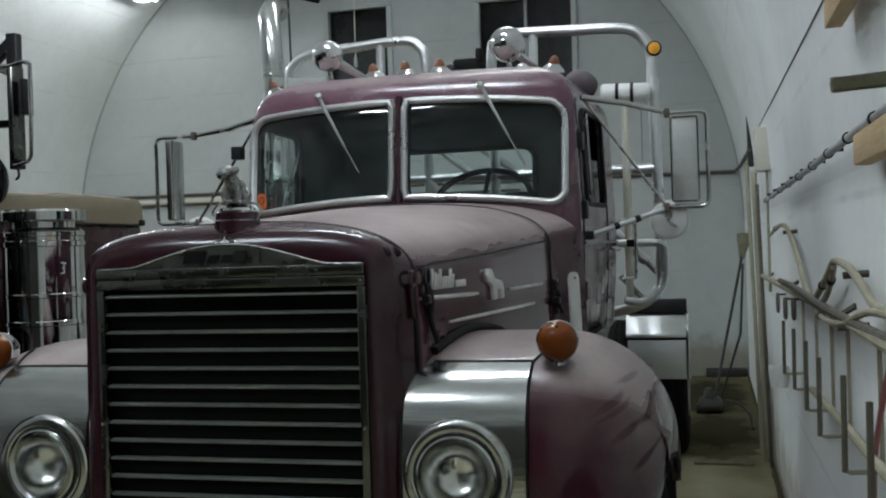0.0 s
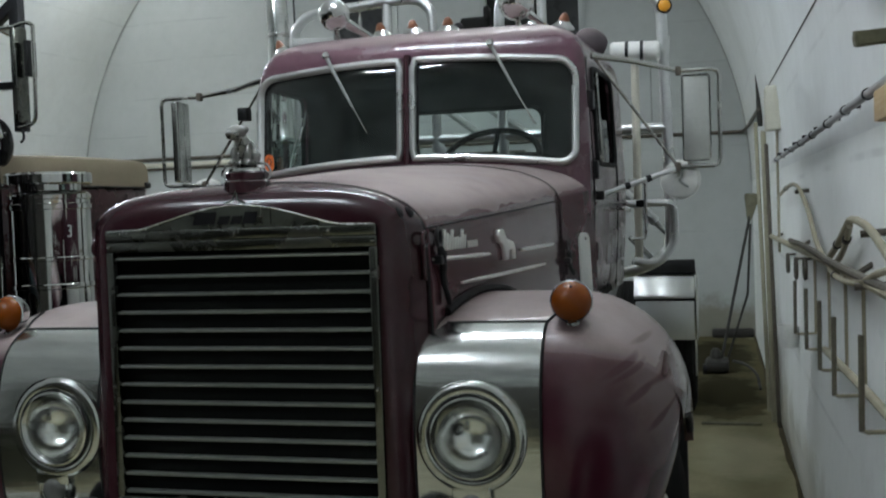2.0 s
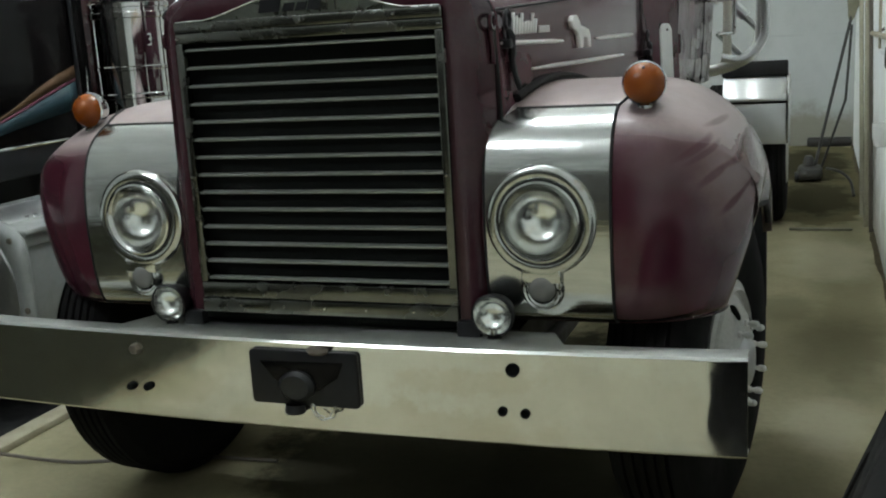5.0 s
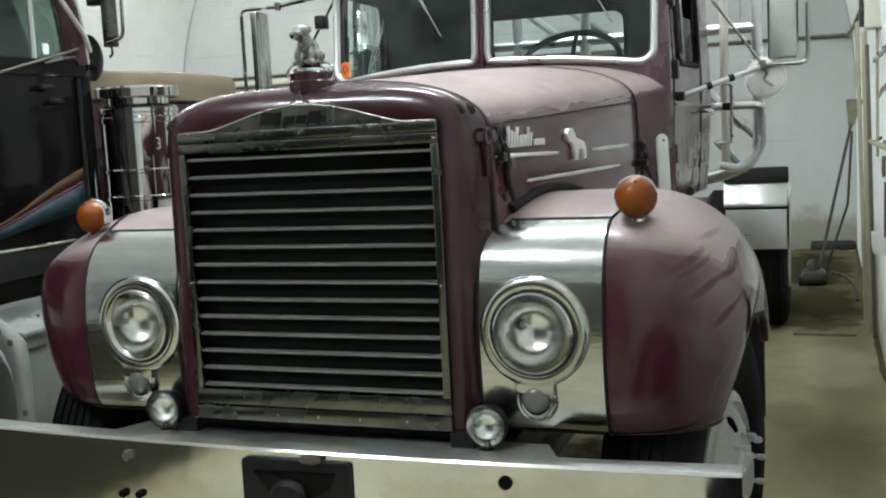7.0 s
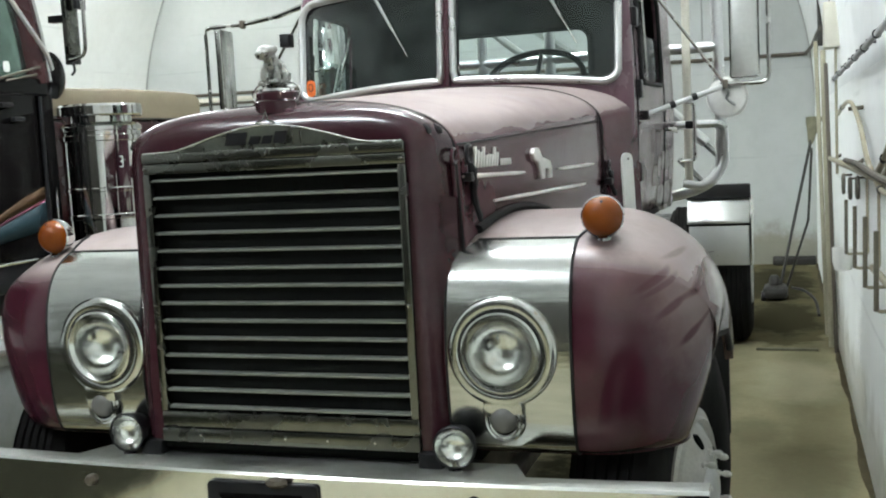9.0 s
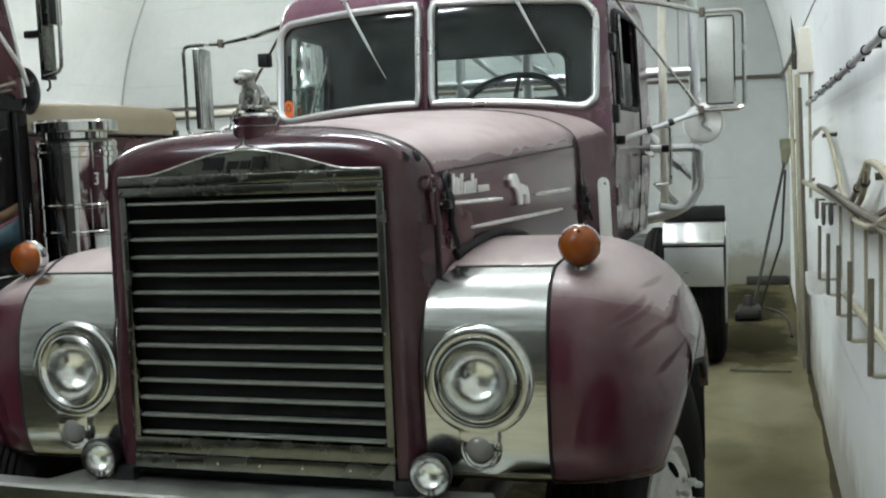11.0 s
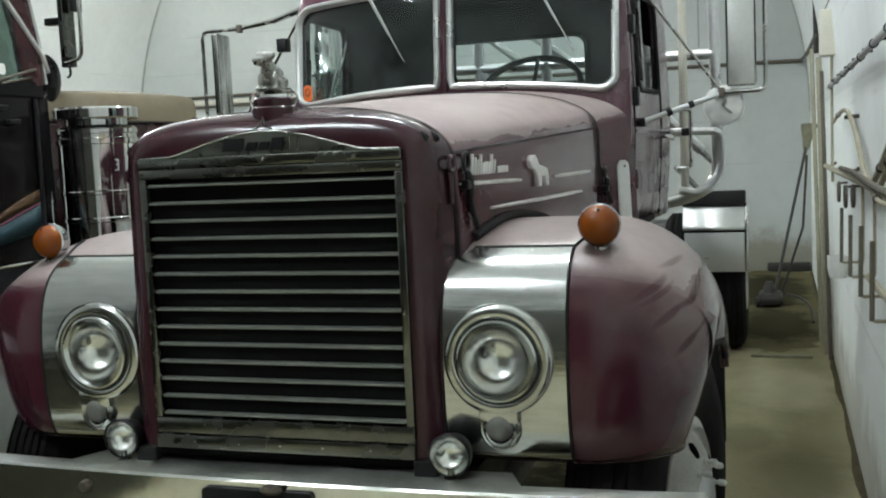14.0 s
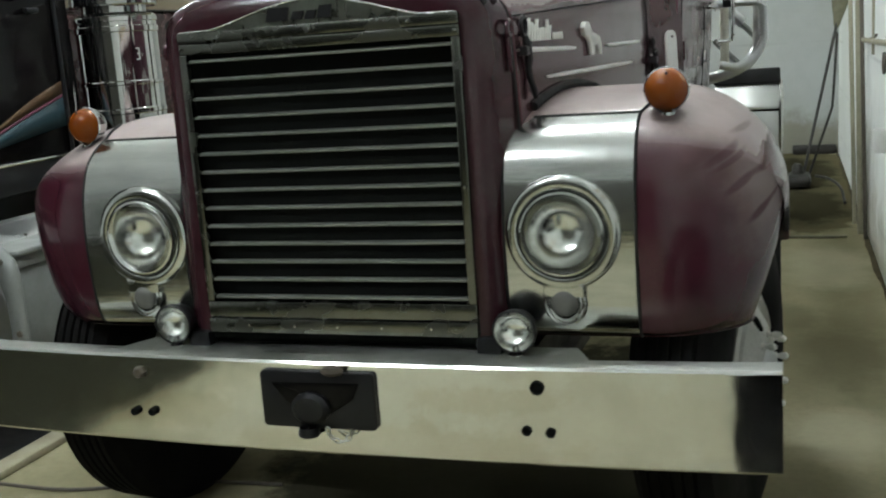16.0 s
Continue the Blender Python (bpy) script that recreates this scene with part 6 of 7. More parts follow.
# ---- rear quarter guards ahead of the drive wheels ----
for s in (-1, 1):
    x0, x1 = sorted((s * 0.68, s * 1.115))
    yb = 5.0
    guard = part("quarter_guard", sheet([[(x, y, z) for x in (x0, (x0 + x1) / 2, x1)] for y, z in ((yb + 0.10, 1.135), (yb + 0.06, 1.10), (yb + 0.01, 0.99), (yb, 0.975), (yb, 0.955))]), FRAME_METAL, truck, "bright folded guard before the rear wheel")
    thicken(guard, 0.01)
    part("guard_panel", slab([(x0 + 0.01, 0.655), (x1 - 0.005, 0.655), (x1 - 0.005, 0.938), (x0 + 0.01, 0.938)], yb + 0.01, yb + 0.03, "y", 0.004), FRAME_METAL, guard)
    part("guard_gap", boxed((x0, yb + 0.02, 0.935), (x1, yb + 0.04, 0.960), 0), VOID, guard, smooth=0)
    part("guard_flap", boxed((x0 - 0.01, yb + 0.05, 1.128), (x1 + 0.002, yb + 0.12, 1.232), 0.012), RUBBER_TRIM, guard, "thick black rubber strip")
    for k in range(4):
        part("bolt", lathe([(0.0, 0.006), (0.010, 0.004), (0.012, 0.0)], aim((lerp(x0, x1, (k + 0.5) / 4), yb + 0.085, 1.118), (0, -1, 0.4)), 10), CHROME_WORN, guard)
    part("guard_edge", tubed(smooth_path([(s * 1.118, yb + 0.09, 1.14), (s * 1.125, yb + 0.03, 1.05), (s * 1.120, yb + 0.0, 0.95), (s * 1.118, yb + 0.02, 0.66)], 5), 0.016, 8), CHROME_WORN, guard)
part("deck", boxed((-0.5, 3.3, 0.86), (0.5, 6.8, 0.90), 0.01), BLACK, truck, "black chassis deck")


# ---- the dark second truck beside it ----
other = thing("dark_truck", "black and maroon truck with rainbow door stripes and chrome air cleaner", "truck")
HX = -2.35
part("cab_side", boxed((HX - 0.06, -0.6, 1.14), (HX, 1.95, 2.0), 0.015), BLACK_GLOSS, other, "glossy black cab door side")
part("cab_belt", boxed((HX - 0.07, -0.6, 1.98), (HX + 0.004, 2.04, 2.075), 0.012), BLACK_GLOSS, other)
part("cab_far_side", boxed((-4.36, -0.6, 1.14), (-4.30, 2.0, 2.06), 0.01), BLACK_GLOSS, other)
part("cab_roof", boxed((-4.36, -0.6, 2.655), (HX, 1.90, 2.76), 0.03), MAROON, other, "maroon cab roof")
part("cab_back", boxed((-4.36, -0.68, 1.14), (HX, -0.60, 2.76), 0.02), BLACK_GLOSS, other)
part("cab_floor", boxed((-4.30, -0.6, 1.10), (HX - 0.06, 2.0, 1.16), 0.01), DARK_IN, other)
part("seat", boxed((-4.1, -0.1, 1.16), (-2.6, 0.45, 2.15), 0.06), SEAT_CLOTH, other)
part("dashboard", boxed((-4.28, 1.70, 1.5), (-2.45, 2.0, 2.02), 0.05), DARK_IN, other)
for x in (HX - 0.03, -4.33):
    part("cab_pillar", tubed([(x, 2.00, 2.05), (x, 1.96, 2.3), (x, 1.86, 2.68)], 0.062, 8, flat=0.6), MAROON, other, "maroon windscreen pillar")
    part("cab_pillar", tubed([(x, 0.30, 2.06), (x, 0.30, 2.68)], 0.07, 8), MAROON, other)
    part("window_post", tubed([(x, 1.69, 2.06), (x, 1.70, 2.67)], 0.014, 6), GREY_PAINT, other)
    dp = part("door_pane", sheet([[(x, 0.35, 2.07), (x, 1.93, 2.07)], [(x, 0.35, 2.66), (x, 1.86, 2.66)]]), DARK_PANE, other, "greenish door glass")
    dp.visible_shadow = False
part("pillar_trim", tubed([(HX + 0.005, 2.055, 2.06), (HX + 0.005, 2.02, 2.3), (HX + 0.005, 1.92, 2.69)], 0.012, 8), GREY_PAINT, other)
part("decal", slab(rounded(1.755, 2.10, 1.80, 2.155, 0.015), HX - 0.028, HX - 0.026, "x"), WHITE_METAL, other, "small white decal")
ws = part("windscreen_pane", sheet([[(HX - 0.06, 2.01, 2.05), (-4.30, 2.01, 2.05)], [(HX - 0.06, 1.87, 2.66), (-4.30, 1.87, 2.66)]]), DARK_PANE, other, "dark windscreen")
ws.visible_shadow = False
part("door_trim", tubed([(HX + 0.008, -0.6, 1.145), (HX + 0.008, 1.93, 1.136)], 0.010, 8), CHROME, other)
part("sill", boxed((HX - 0.06, -0.6, 0.99), (HX + 0.002, 1.93, 1.13), 0.01), BLACK, other)
part("side_marker", lathe([(0.035, 0.0), (0.030, 0.014), (0.0, 0.02)], aim((HX + 0.002, 1.255, 1.055), (1, 0, 0)), 18, squash=0.5), AMBER, other, "small amber side lamp")
for y, z in ((1.78, 1.86), (1.70, 1.93)):
    part("door_handle", boxed((HX - 0.002, y - 0.04, z - 0.012), (HX + 0.03, y + 0.04, z + 0.012), 0.006), BLACK, other)


def stripe(top, low, mat):
    ys = np.linspace(0.9, 1.94, 16)
    rows = [[(HX + 0.004, y, curve(low, y)) for y in ys], [(HX + 0.004, y, curve(top, y)) for y in ys]]
    ob = part("stripe", sheet(rows), mat, other)
    thicken(ob, 0.002, 0.0)


stripe([(0.9, 1.20), (1.33, 1.275), (1.48, 1.33), (1.63, 1.40), (1.78, 1.46), (1.94, 1.51)], [(0.9, 1.18), (1.33, 1.262), (1.48, 1.305), (1.63, 1.355), (1.78, 1.40), (1.94, 1.446)], STRIPE_OCHRE)
stripe([(0.9, 1.175), (1.33, 1.260), (1.48, 1.303), (1.63, 1.352), (1.78, 1.398), (1.94, 1.444)], [(0.9, 1.165), (1.33, 1.250), (1.48, 1.290), (1.63, 1.338), (1.78, 1.384), (1.94, 1.430)], STRIPE_PINK)
stripe([(0.9, 1.160), (1.33, 1.248), (1.48, 1.288), (1.63, 1.336), (1.78, 1.382), (1.94, 1.428)], [(0.9, 1.15), (1.33, 1.20), (1.48, 1.225), (1.63, 1.245), (1.78, 1.265), (1.94, 1.285)], STRIPE_TEAL)
part("cowl_edge", tubed([(HX + 0.005, 1.958, 1.14), (HX + 0.005, 1.962, 1.98)], 0.010, 8), BLACK, other)
part("cowl", boxed((-4.2, 1.965, 1.0), (HX - 0.004, 2.085, 2.0), 0.02), BLACK_GLOSS, other)
part("hood", boxed((-4.05, 2.20, 1.10), (-2.62, 3.99, 1.905), 0.05), MAROON, other, "maroon hood side")
rows = []
for y, dz in ((2.22, -0.05), (2.5, 0.0), (3.2, 0.02), (3.7, 0.02), (3.96, 0.016), (3.985, 0.006)):
    half = [(-2.622, 1.885), (-2.623, 1.97 + dz * 0.5), (-2.628, 2.025 + dz), (-2.65, 2.052 + dz), (-2.72, 2.068 + dz), (-2.95, 2.077 + dz), (-3.33, 2.08 + dz)]
    rows.append([(x, y, z) for x, z in half] + [(-6.66 - x, y, z) for x, z in half[::-1]])
bm = sheet(rows)
bm.faces.new([v for v in bm.verts if abs(v.co.y - 3.985) < 1e-4])
bmesh.ops.recalc_face_normals(bm, faces=bm.faces[:])
part("hood_top", bm, TAN, other, "hood top coated in tan dust")
part("hood_clip", boxed((-2.63, 3.93, 1.885), (-2.605, 3.99, 1.925), 0.006), BLACK, other)
part("hood_bead", tubed([(-2.618, 2.3, 1.89), (-2.618, 3.97, 1.886)], 0.008, 6), BLACK, other)
cm = Matrix.Translation((-2.252, 2.33, 0.0)) @ Matrix.Diagonal((1.02, 1.02, 1, 1))
can = part("air_cleaner", lathe([(0.205, 0.75), (0.208, 0.80), (0.208, 1.00), (0.213, 1.005), (0.213, 1.025), (0.208, 1.03), (0.208, 1.31), (0.213, 1.315), (0.213, 1.335), (0.208, 1.34), (0.208, 1.46), (0.213, 1.465), (0.213, 1.48), (0.208, 1.485),
                                 (0.208, 1.735), (0.215, 1.74), (0.215, 1.765), (0.208, 1.77), (0.208, 1.79), (0.214, 1.795), (0.214, 1.815), (0.20, 1.83), (0.165, 1.84), (0.165, 1.875)], cm, 48), CHROME, other, "tall polished chrome air-cleaner canister")
part("canister_lid", lathe([(0.165, 1.870), (0.218, 1.872), (0.224, 1.880), (0.224, 1.925), (0.216, 1.936), (0.0, 1.950)], cm, 48), CHROME, can)
turn = Matrix.Translation((-2.252 + 0.2125 * 0.88, 2.33 - 0.2125 * 0.475, 1.62)) @ Matrix.Rotation(radians(61.6), 4, "Z") @ Matrix.Scale(0.72, 4)
for u0, v0, u1, v1 in ((-0.014, 0.032, 0.012, 0.044), (0.006, -0.040, 0.016, 0.040), (-0.016, -0.046, 0.010, -0.034), (-0.006, -0.006, 0.010, 0.006)):
    bm = slab(rounded(u0, v0, u1, v1, 0.003), -0.003, 0.004)
    bm.transform(turn)
    part("canister_mark", bm, GREY_PAINT, can, "pale worn mark")
part("mirror_rod", tubed([(HX + 0.02, 1.30, 1.97), (HX + 0.02, 1.472, 2.012), (HX + 0.02, 1.952, 2.13), (-2.44, 2.24, 2.165)], 0.007, 8), IRON, other)
part("mirror_rod", tubed([(HX + 0.03, 1.70, 2.05), (-2.36, 2.00, 2.10), (-2.46, 2.24, 2.13)], 0.006, 8), IRON, other)
# mirror gear of the second truck
YM = 2.30
omir = part("door_mirror", tubed(smooth_path([(-2.42, YM, 2.735), (-2.33, YM, 2.755), (-2.285, YM, 2.74), (-2.280, YM, 2.70), (-2.285, YM, 2.30), (-2.30, YM, 2.22), (-2.34, YM, 2.20), (-2.40, YM, 2.19)], 5), 0.011, 8), CHROME_WORN, other, "tall mirror on a bright tube loop")
part("mirror_body", boxed((-2.412, YM - 0.01, 2.22), (-2.390, YM + 0.10, 2.745), 0.008), GRILLE_FRAME, omir, "grey edge-on mirror head")
part("mirror_shade", boxed((-2.36, YM + 0.02, 2.47), (-2.335, YM + 0.10, 2.67), 0.004), BLACK, omir)
part("mirror_arm", tubed([(-2.80, YM + 0.1, 2.765), (-2.50, YM, 2.735), (-2.40, YM, 2.74)], [0.02, 0.014, 0.012], 8), CHROME, omir)
part("mirror_brace", tubed([(-2.30, 1.58, 2.637), (-2.30, 1.769, 2.444), (-2.31, 2.01, 2.199), (-2.36, 2.10, 2.13)], 0.012, 8), BRIGHT_CAST, omir)
part("stand_post", boxed((-2.505, YM + 0.1, 2.18), (-2.44, YM + 0.16, 2.945), 0.006), BLACK, other, "black square steel post")
part("stand_arm", boxed((-2.68, YM + 0.1, 2.80), (-2.45, YM + 0.15, 2.86), 0.006, (0, -38, 0)), BLACK, other)
part("stand_arm", boxed((-2.60, YM + 0.1, 2.42), (-2.50, YM + 0.15, 2.46), 0.006), BLACK, other)
part("roof_horn", lathe([(0.012, -0.10), (0.02, 0.0), (0.04, 0.07), (0.075, 0.11), (0.078, 0.115), (0.05, 0.10), (0.0, 0.06)], aim((-2.70, 2.38, 2.875), (0.5, -0.8, 0.5)), 28), CHROME, other, "chrome trumpet horn")
part("horn_foot", tubed([(-2.70, 2.40, 2.83), (-2.70, 2.66, 2.78)], 0.02, 8), CHROME_WORN, other)
part("round_mirror", lathe([(0.0, 0.045), (0.06, 0.038), (0.110, 0.014), (0.128, -0.002), (0.124, -0.010), (0.0, -0.012)], aim((-2.452, 2.22, 2.107), (0.985, 0.17, 0)), 36, squash=1.0), BLACK_GLOSS, omir, "round black mirror back")
part("mirror_hook", tubed(smooth_path([(-2.40, YM, 2.19), (-2.375, YM, 2.17), (-2.37, YM, 2.13), (-2.39, YM, 2.11)], 5), 0.007, 6), BLACK, omir)
part("mirror_stay", tubed([(-2.475, 2.20, 1.985), (-2.335, 2.02, 1.40), (-2.325, 2.0, 1.14)], 0.006, 8), CHROME_WORN, omir)
# step, fender and wheel of the second truck, low down
part("step_top", boxed((-2.42, 0.74, 0.850), (-1.715, 1.75, 0.876), 0.010), DECK_GREY, other, "pale grey step plate")
part("step_edge", boxed((-2.40, 0.76, 0.800), (-1.735, 1.73, 0.851), 0.006), GREY_PAINT, other)
part("step_body", boxed((-2.40, 0.78, 0.40), (-1.750, 1.71, 0.801), 0.012), DECK_GREY, other, "pale grey box side")
part("filler_ring", tubed([(-2.12 + 0.075 * math.cos(a), 1.22 + 0.11 * math.sin(a), 0.884) for a in np.linspace(0, 2 * math.pi, 25)[:-1]], 0.011, 8, True), BLACK, other)
part("filler_cap", lathe([(0.062, -0.004), (0.060, 0.012), (0.03, 0.018), (0.0, 0.018)], Matrix.Translation((-2.12, 1.22, 0.876)), 24), DECK_GREY, other)
arch_in = [tuple(p)[:2] for p in smooth_path([(-2.30, 0.93, 0), (-2.05, 0.93, 0), (-1.93, 0.905, 0), (-1.847, 0.855, 0), (-1.785, 0.77, 0), (-1.757, 0.66, 0), (-1.757, 0.40, 0)], 5)]
arch_out = [tuple(p)[:2] for p in smooth_path([(-2.30, 0.985, 0), (-2.05, 0.985, 0), (-1.90, 0.972, 0), (-1.80, 0.930, 0), (-1.715, 0.870, 0), (-1.682, 0.78, 0), (-1.680, 0.40, 0)], 5)]
bracket = part("tank_bracket", sheet([[(x, 0.70, z) for x, z in arch_out], [(x, 0.70, z) for x, z in arch_in]]), DECK_GREY, other, "pale grey arched tank bracket")
thicken(bracket, 0.016, 0.0)
for x, z in ((-1.812, 0.888), (-1.757, 0.842), (-1.715, 0.55)):
    part("bolt", lathe([(0.014, 0.0), (0.013, 0.006), (0.0, 0.008)], aim((x, 0.692, z), (0, -1, 0)), 10), IRON, bracket)
part("fuel_tank", lathe([(0.0, -0.03), (0.20, -0.02), (0.29, 0.0), (0.315, 0.03), (0.32, 0.06), (0.32, 0.5)], aim((-2.08, 0.73, 0.60), (0, 1, 0)), 48), ALUMINIUM, other, "dull aluminium fuel tank end")
part("tyre", lathe([(0.27, 0.03), (0.34, 0.0), (0.45, 0.0), (0.51, 0.04), (0.52, 0.07), (0.52, 0.22), (0.51, 0.25), (0.45, 0.28), (0.27, 0.27)], aim((-2.38, 0.55, 0.52), (1, 0, 0)), 48), RUBBER, other, "black tyre")
part("chassis", boxed((-3.9, 0.60, 0.45), (-2.62, 4.0, 1.14), 0.02), BLACK, other)
for x in (-4.1, -2.75):
    part("tyre", lathe([(0.0, 0.02), (0.30, 0.02), (0.34, 0.0), (0.45, 0.0), (0.51, 0.04), (0.52, 0.07), (0.52, 0.22), (0.51, 0.25), (0.45, 0.28), (0.0, 0.27)], aim((x, 3.4, 0.52), (1, 0, 0)), 40), RUBBER, other, "black tyre")
solid("floor_rail", boxed((-1.86, -0.6, 0.0), (-1.76, 4.4, 0.035), 0.008), HOSE, "pale dirty wooden rail lying along the concrete floor", "plank")
# Flat black sheet that darkens the floor under the dark truck.
solid("floor_mat", boxed((-3.9, -0.4, 0.0), (-1.88, 4.3, 0.014), 0.006), RUBBER_TRIM, "flat black sheet on the floor under the dark truck", "mat")
solid("floor_cable", tubed(smooth_path([(-2.0, 0.40, 0.042), (-1.75, 0.42, 0.042), (-1.4, 0.48, 0.009), (-1.0, 0.62, 0.009), (-0.6, 0.66, 0.009)], 6), 0.007, 6), IRON, "thin brown cable lying on the concrete floor", "cable")

# ---- things on and against the right wall ----
FX = WX


def wall_pt(y, z, out):
    return (FX - out, y, z)


# spiral-banded pipe that runs along the wall
pipe = solid("banded_pipe", tubed([wall_pt(y, curve([(-1.5, 1.93), (0.3, 1.925), (2.0, 1.91), (4.6, 1.90)], y), 0.045) for y in np.linspace(4.6, -1.5, 20)], 0.012, 10), material("grey_plastic_pipe", (0.42, 0.42, 0.42), 0.5), "grey plastic pipe clipped along the white wall", "pipe")
for y in (4.36, 3.73, 3.04, 2.44, 1.86, 1.28, 0.77, 0.30, -0.15):
    part("clip", lathe([(0.0125, -0.010), (0.016, -0.010), (0.016, 0.010), (0.0125, 0.010)], aim(wall_pt(y, curve([(-1.5, 1.93), (0.3, 1.925), (2.0, 1.91), (4.6, 1.90)], y), 0.045), (0, 1, 0)), 14), BLACK, pipe)
    part("clip_tab", boxed((FX - 0.04, y - 0.009, 1.925), (FX + 0.001, y + 0.009, 1.943), 0.003), BLACK, pipe)
# timbers fixed on the wall
for nm, y0, y1, z0, z1, o0, o1 in (("wall_timber", 0.08, -2.2, 1.838, 1.912, 0.020, 0.062), ("wall_timber", 0.35, -2.2, 2.225, 2.310, 0.045, 0.090)):
    t = solid(nm, boxed((FX - o1, y1, z0), (FX - o0, y0, z1), 0.004), WOOD, "raw pine timber rail held off the white wall", "timber", "wall timbers")
    for y in (-0.9, -2.0):
        part("spacer", boxed((FX - o0, y - 0.05, z0 + 0.01), (FX + 0.001, y + 0.05, z1 - 0.01), 0.003), WOOD, t)
bm = boxed((FX - 0.140, -0.235, 1.985), (FX + 0.02, -0.190, 2.018), 0.006, (6, -3, 2))
bmesh.ops.subdivide_edges(bm, edges=bm.edges[:], cuts=2)
random.seed(4)
for v in bm.verts:
    v.co += Vector((random.uniform(-1, 1), random.uniform(-1, 1), random.uniform(-1, 1))) * 0.0022
st = solid("wooden_peg", bm, WOOD_OLD, "rough weathered wooden peg standing out of the wall", "peg")
# cable from the small cabinet up over the vault
pts = []
for k in range(16):
    u = k / 15
    y = lerp(5.4, -0.5, u)
    z = 2.455 - 0.06 * u
    x = CX + math.sqrt(RAD ** 2 - (z - SPRING) ** 2) - 0.003
    pts.append((x, y, z))
solid("wall_cable", tubed(pts, 0.0035, 6), IRON, "thin grey cable tacked along the white wall", "cable")
cab_box = solid("fuse_box", boxed((FX - 0.100, 4.45, 2.10), (FX - 0.004, 4.68, 2.385), 0.008), OFF_WHITE, "narrow cream fuse box on the wall", "box")
part("conduit", tubed([(FX - 0.03, 4.52, 1.30), (FX - 0.03, 4.52, 2.11)], 0.009, 10), AGED_PIPE, cab_box)
part("mount", boxed((FX - 0.005, 4.50, 2.13), (FX + 0.001, 4.62, 2.35), 0.002), OFF_WHITE, cab_box)

# row of J hooks under a long rail
hook_root = None
for y, zs in ((2.25, 1.052), (1.67, 1.066), (1.14, 1.070), (0.70, 1.064), (0.10, 1.088), (-0.33, 1.090), (-0.95, 1.092)):
    h = thing("wall_hook", "painted iron J hook with a dark upright tip", "hook", "wall hooks")
    h.location = (FX, y, zs)
    bpy.context.view_layer.update()
    zt = zs + 0.238
    part("strap", tubed([(FX - 0.012, y + 0.01, 1.41), (FX - 0.012, y + 0.01, zs + 0.004)], 0.006, 8), HOSE, h)
    part("shank", tubed([(FX - 0.01, y + 0.008, zs + 0.001), (FX - 0.088, y, zs - 0.001), (FX - 0.100, y, zs + 0.005)], 0.006, 8), HOSE, h)
    part("tip", tubed([(FX - 0.100, y, zs), (FX - 0.098, y, zt)], 0.0075, 8), HOOK_TIP, h, "dark rubber-covered tip")
rail = solid("hung_pole", tubed(smooth_path([(FX - 0.04, 5.5, 1.375), (FX - 0.04, 4.0, 1.39), (FX - 0.04, 2.4, 1.41), (FX - 0.04, 1.0, 1.425), (FX - 0.055, -0.4, 1.44), (FX - 0.05, -1.4, 1.44)], 6), 0.017, 9), HOSE, "long tan pole hung along the wall", "pole")
part("wrap", tubed(smooth_path([(FX - 0.05, 3.2, 1.43), (FX - 0.055, 2.2, 1.445), (FX - 0.06, 1.2, 1.44), (FX - 0.055, 0.2, 1.445), (FX - 0.05, -0.8, 1.46)], 6), 0.013, 8), IRON, rail)
for y, z in ((4.6, 1.39), (2.6, 1.42), (0.6, 1.435), (-1.0, 1.44)):
    part("bracket", tubed([(FX + 0.001, y, z + 0.03), (FX - 0.045, y, z)], 0.010, 6), IRON, rail)
for nm, pts, r in (("hung_hose", [(4.15, 1.675, 0.04), (3.6, 1.71, 0.04), (3.0, 1.725, 0.045), (2.6, 1.70, 0.045), (2.2, 1.60, 0.04), (1.85, 1.48, 0.04), (1.6, 1.435, 0.04)], 0.0105),
                   ("hung_hose", [(1.46, 1.421, 0.04), (1.10, 1.50, 0.04), (0.78, 1.574, 0.045), (0.66, 1.592, 0.05), (0.52, 1.594, 0.05), (0.33, 1.578, 0.045), (0.15, 1.54, 0.04), (-0.03, 1.507, 0.04), (-0.25, 1.50, 0.04), (-0.6, 1.49, 0.04)], 0.0115),
                   ("hung_hose", [(1.35, 1.425, 0.05), (1.0, 1.405, 0.06), (0.65, 1.41, 0.06), (0.35, 1.435, 0.06), (0.1, 1.475, 0.055), (-0.1, 1.495, 0.05), (-0.4, 1.50, 0.04)], 0.0095)):
    ob = solid(nm, tubed(smooth_path([wall_pt(*p) for p in pts], 6), r, 9), HOSE, "stiff tan hose looped over the wall pole", "hose", "hoses on the wall")
    y, z, o = pts[len(pts) // 2]
    part("peg", tubed([(FX + 0.001, y, z - r), (FX - o - 0.02, y, z - r - 0.004)], 0.010, 8), IRON, ob)
    part("band", lathe([(r + 0.001, -0.014), (r + 0.004, -0.012), (r + 0.004, 0.012), (r + 0.001, 0.014)], aim(wall_pt(*pts[1]), Vector(wall_pt(*pts[2])) - Vector(wall_pt(*pts[1]))), 12), BLACK, ob)
ob = solid("hung_hose", tubed(smooth_path([wall_pt(*p) for p in ((1.30, 1.415, 0.035), (1.0, 1.47, 0.04), (0.80, 1.53, 0.045), (0.68, 1.575, 0.05))], 6), 0.010, 8), HOSE, "thin stiff tan hose tied to the wall pole", "hose", "hoses on the wall")
part("band", lathe([(0.011, -0.014), (0.014, -0.012), (0.014, 0.012), (0.011, 0.014)], aim(wall_pt(0.80, 1.53, 0.045), (0.0, -0.6, 0.25)), 12), BLACK, ob)
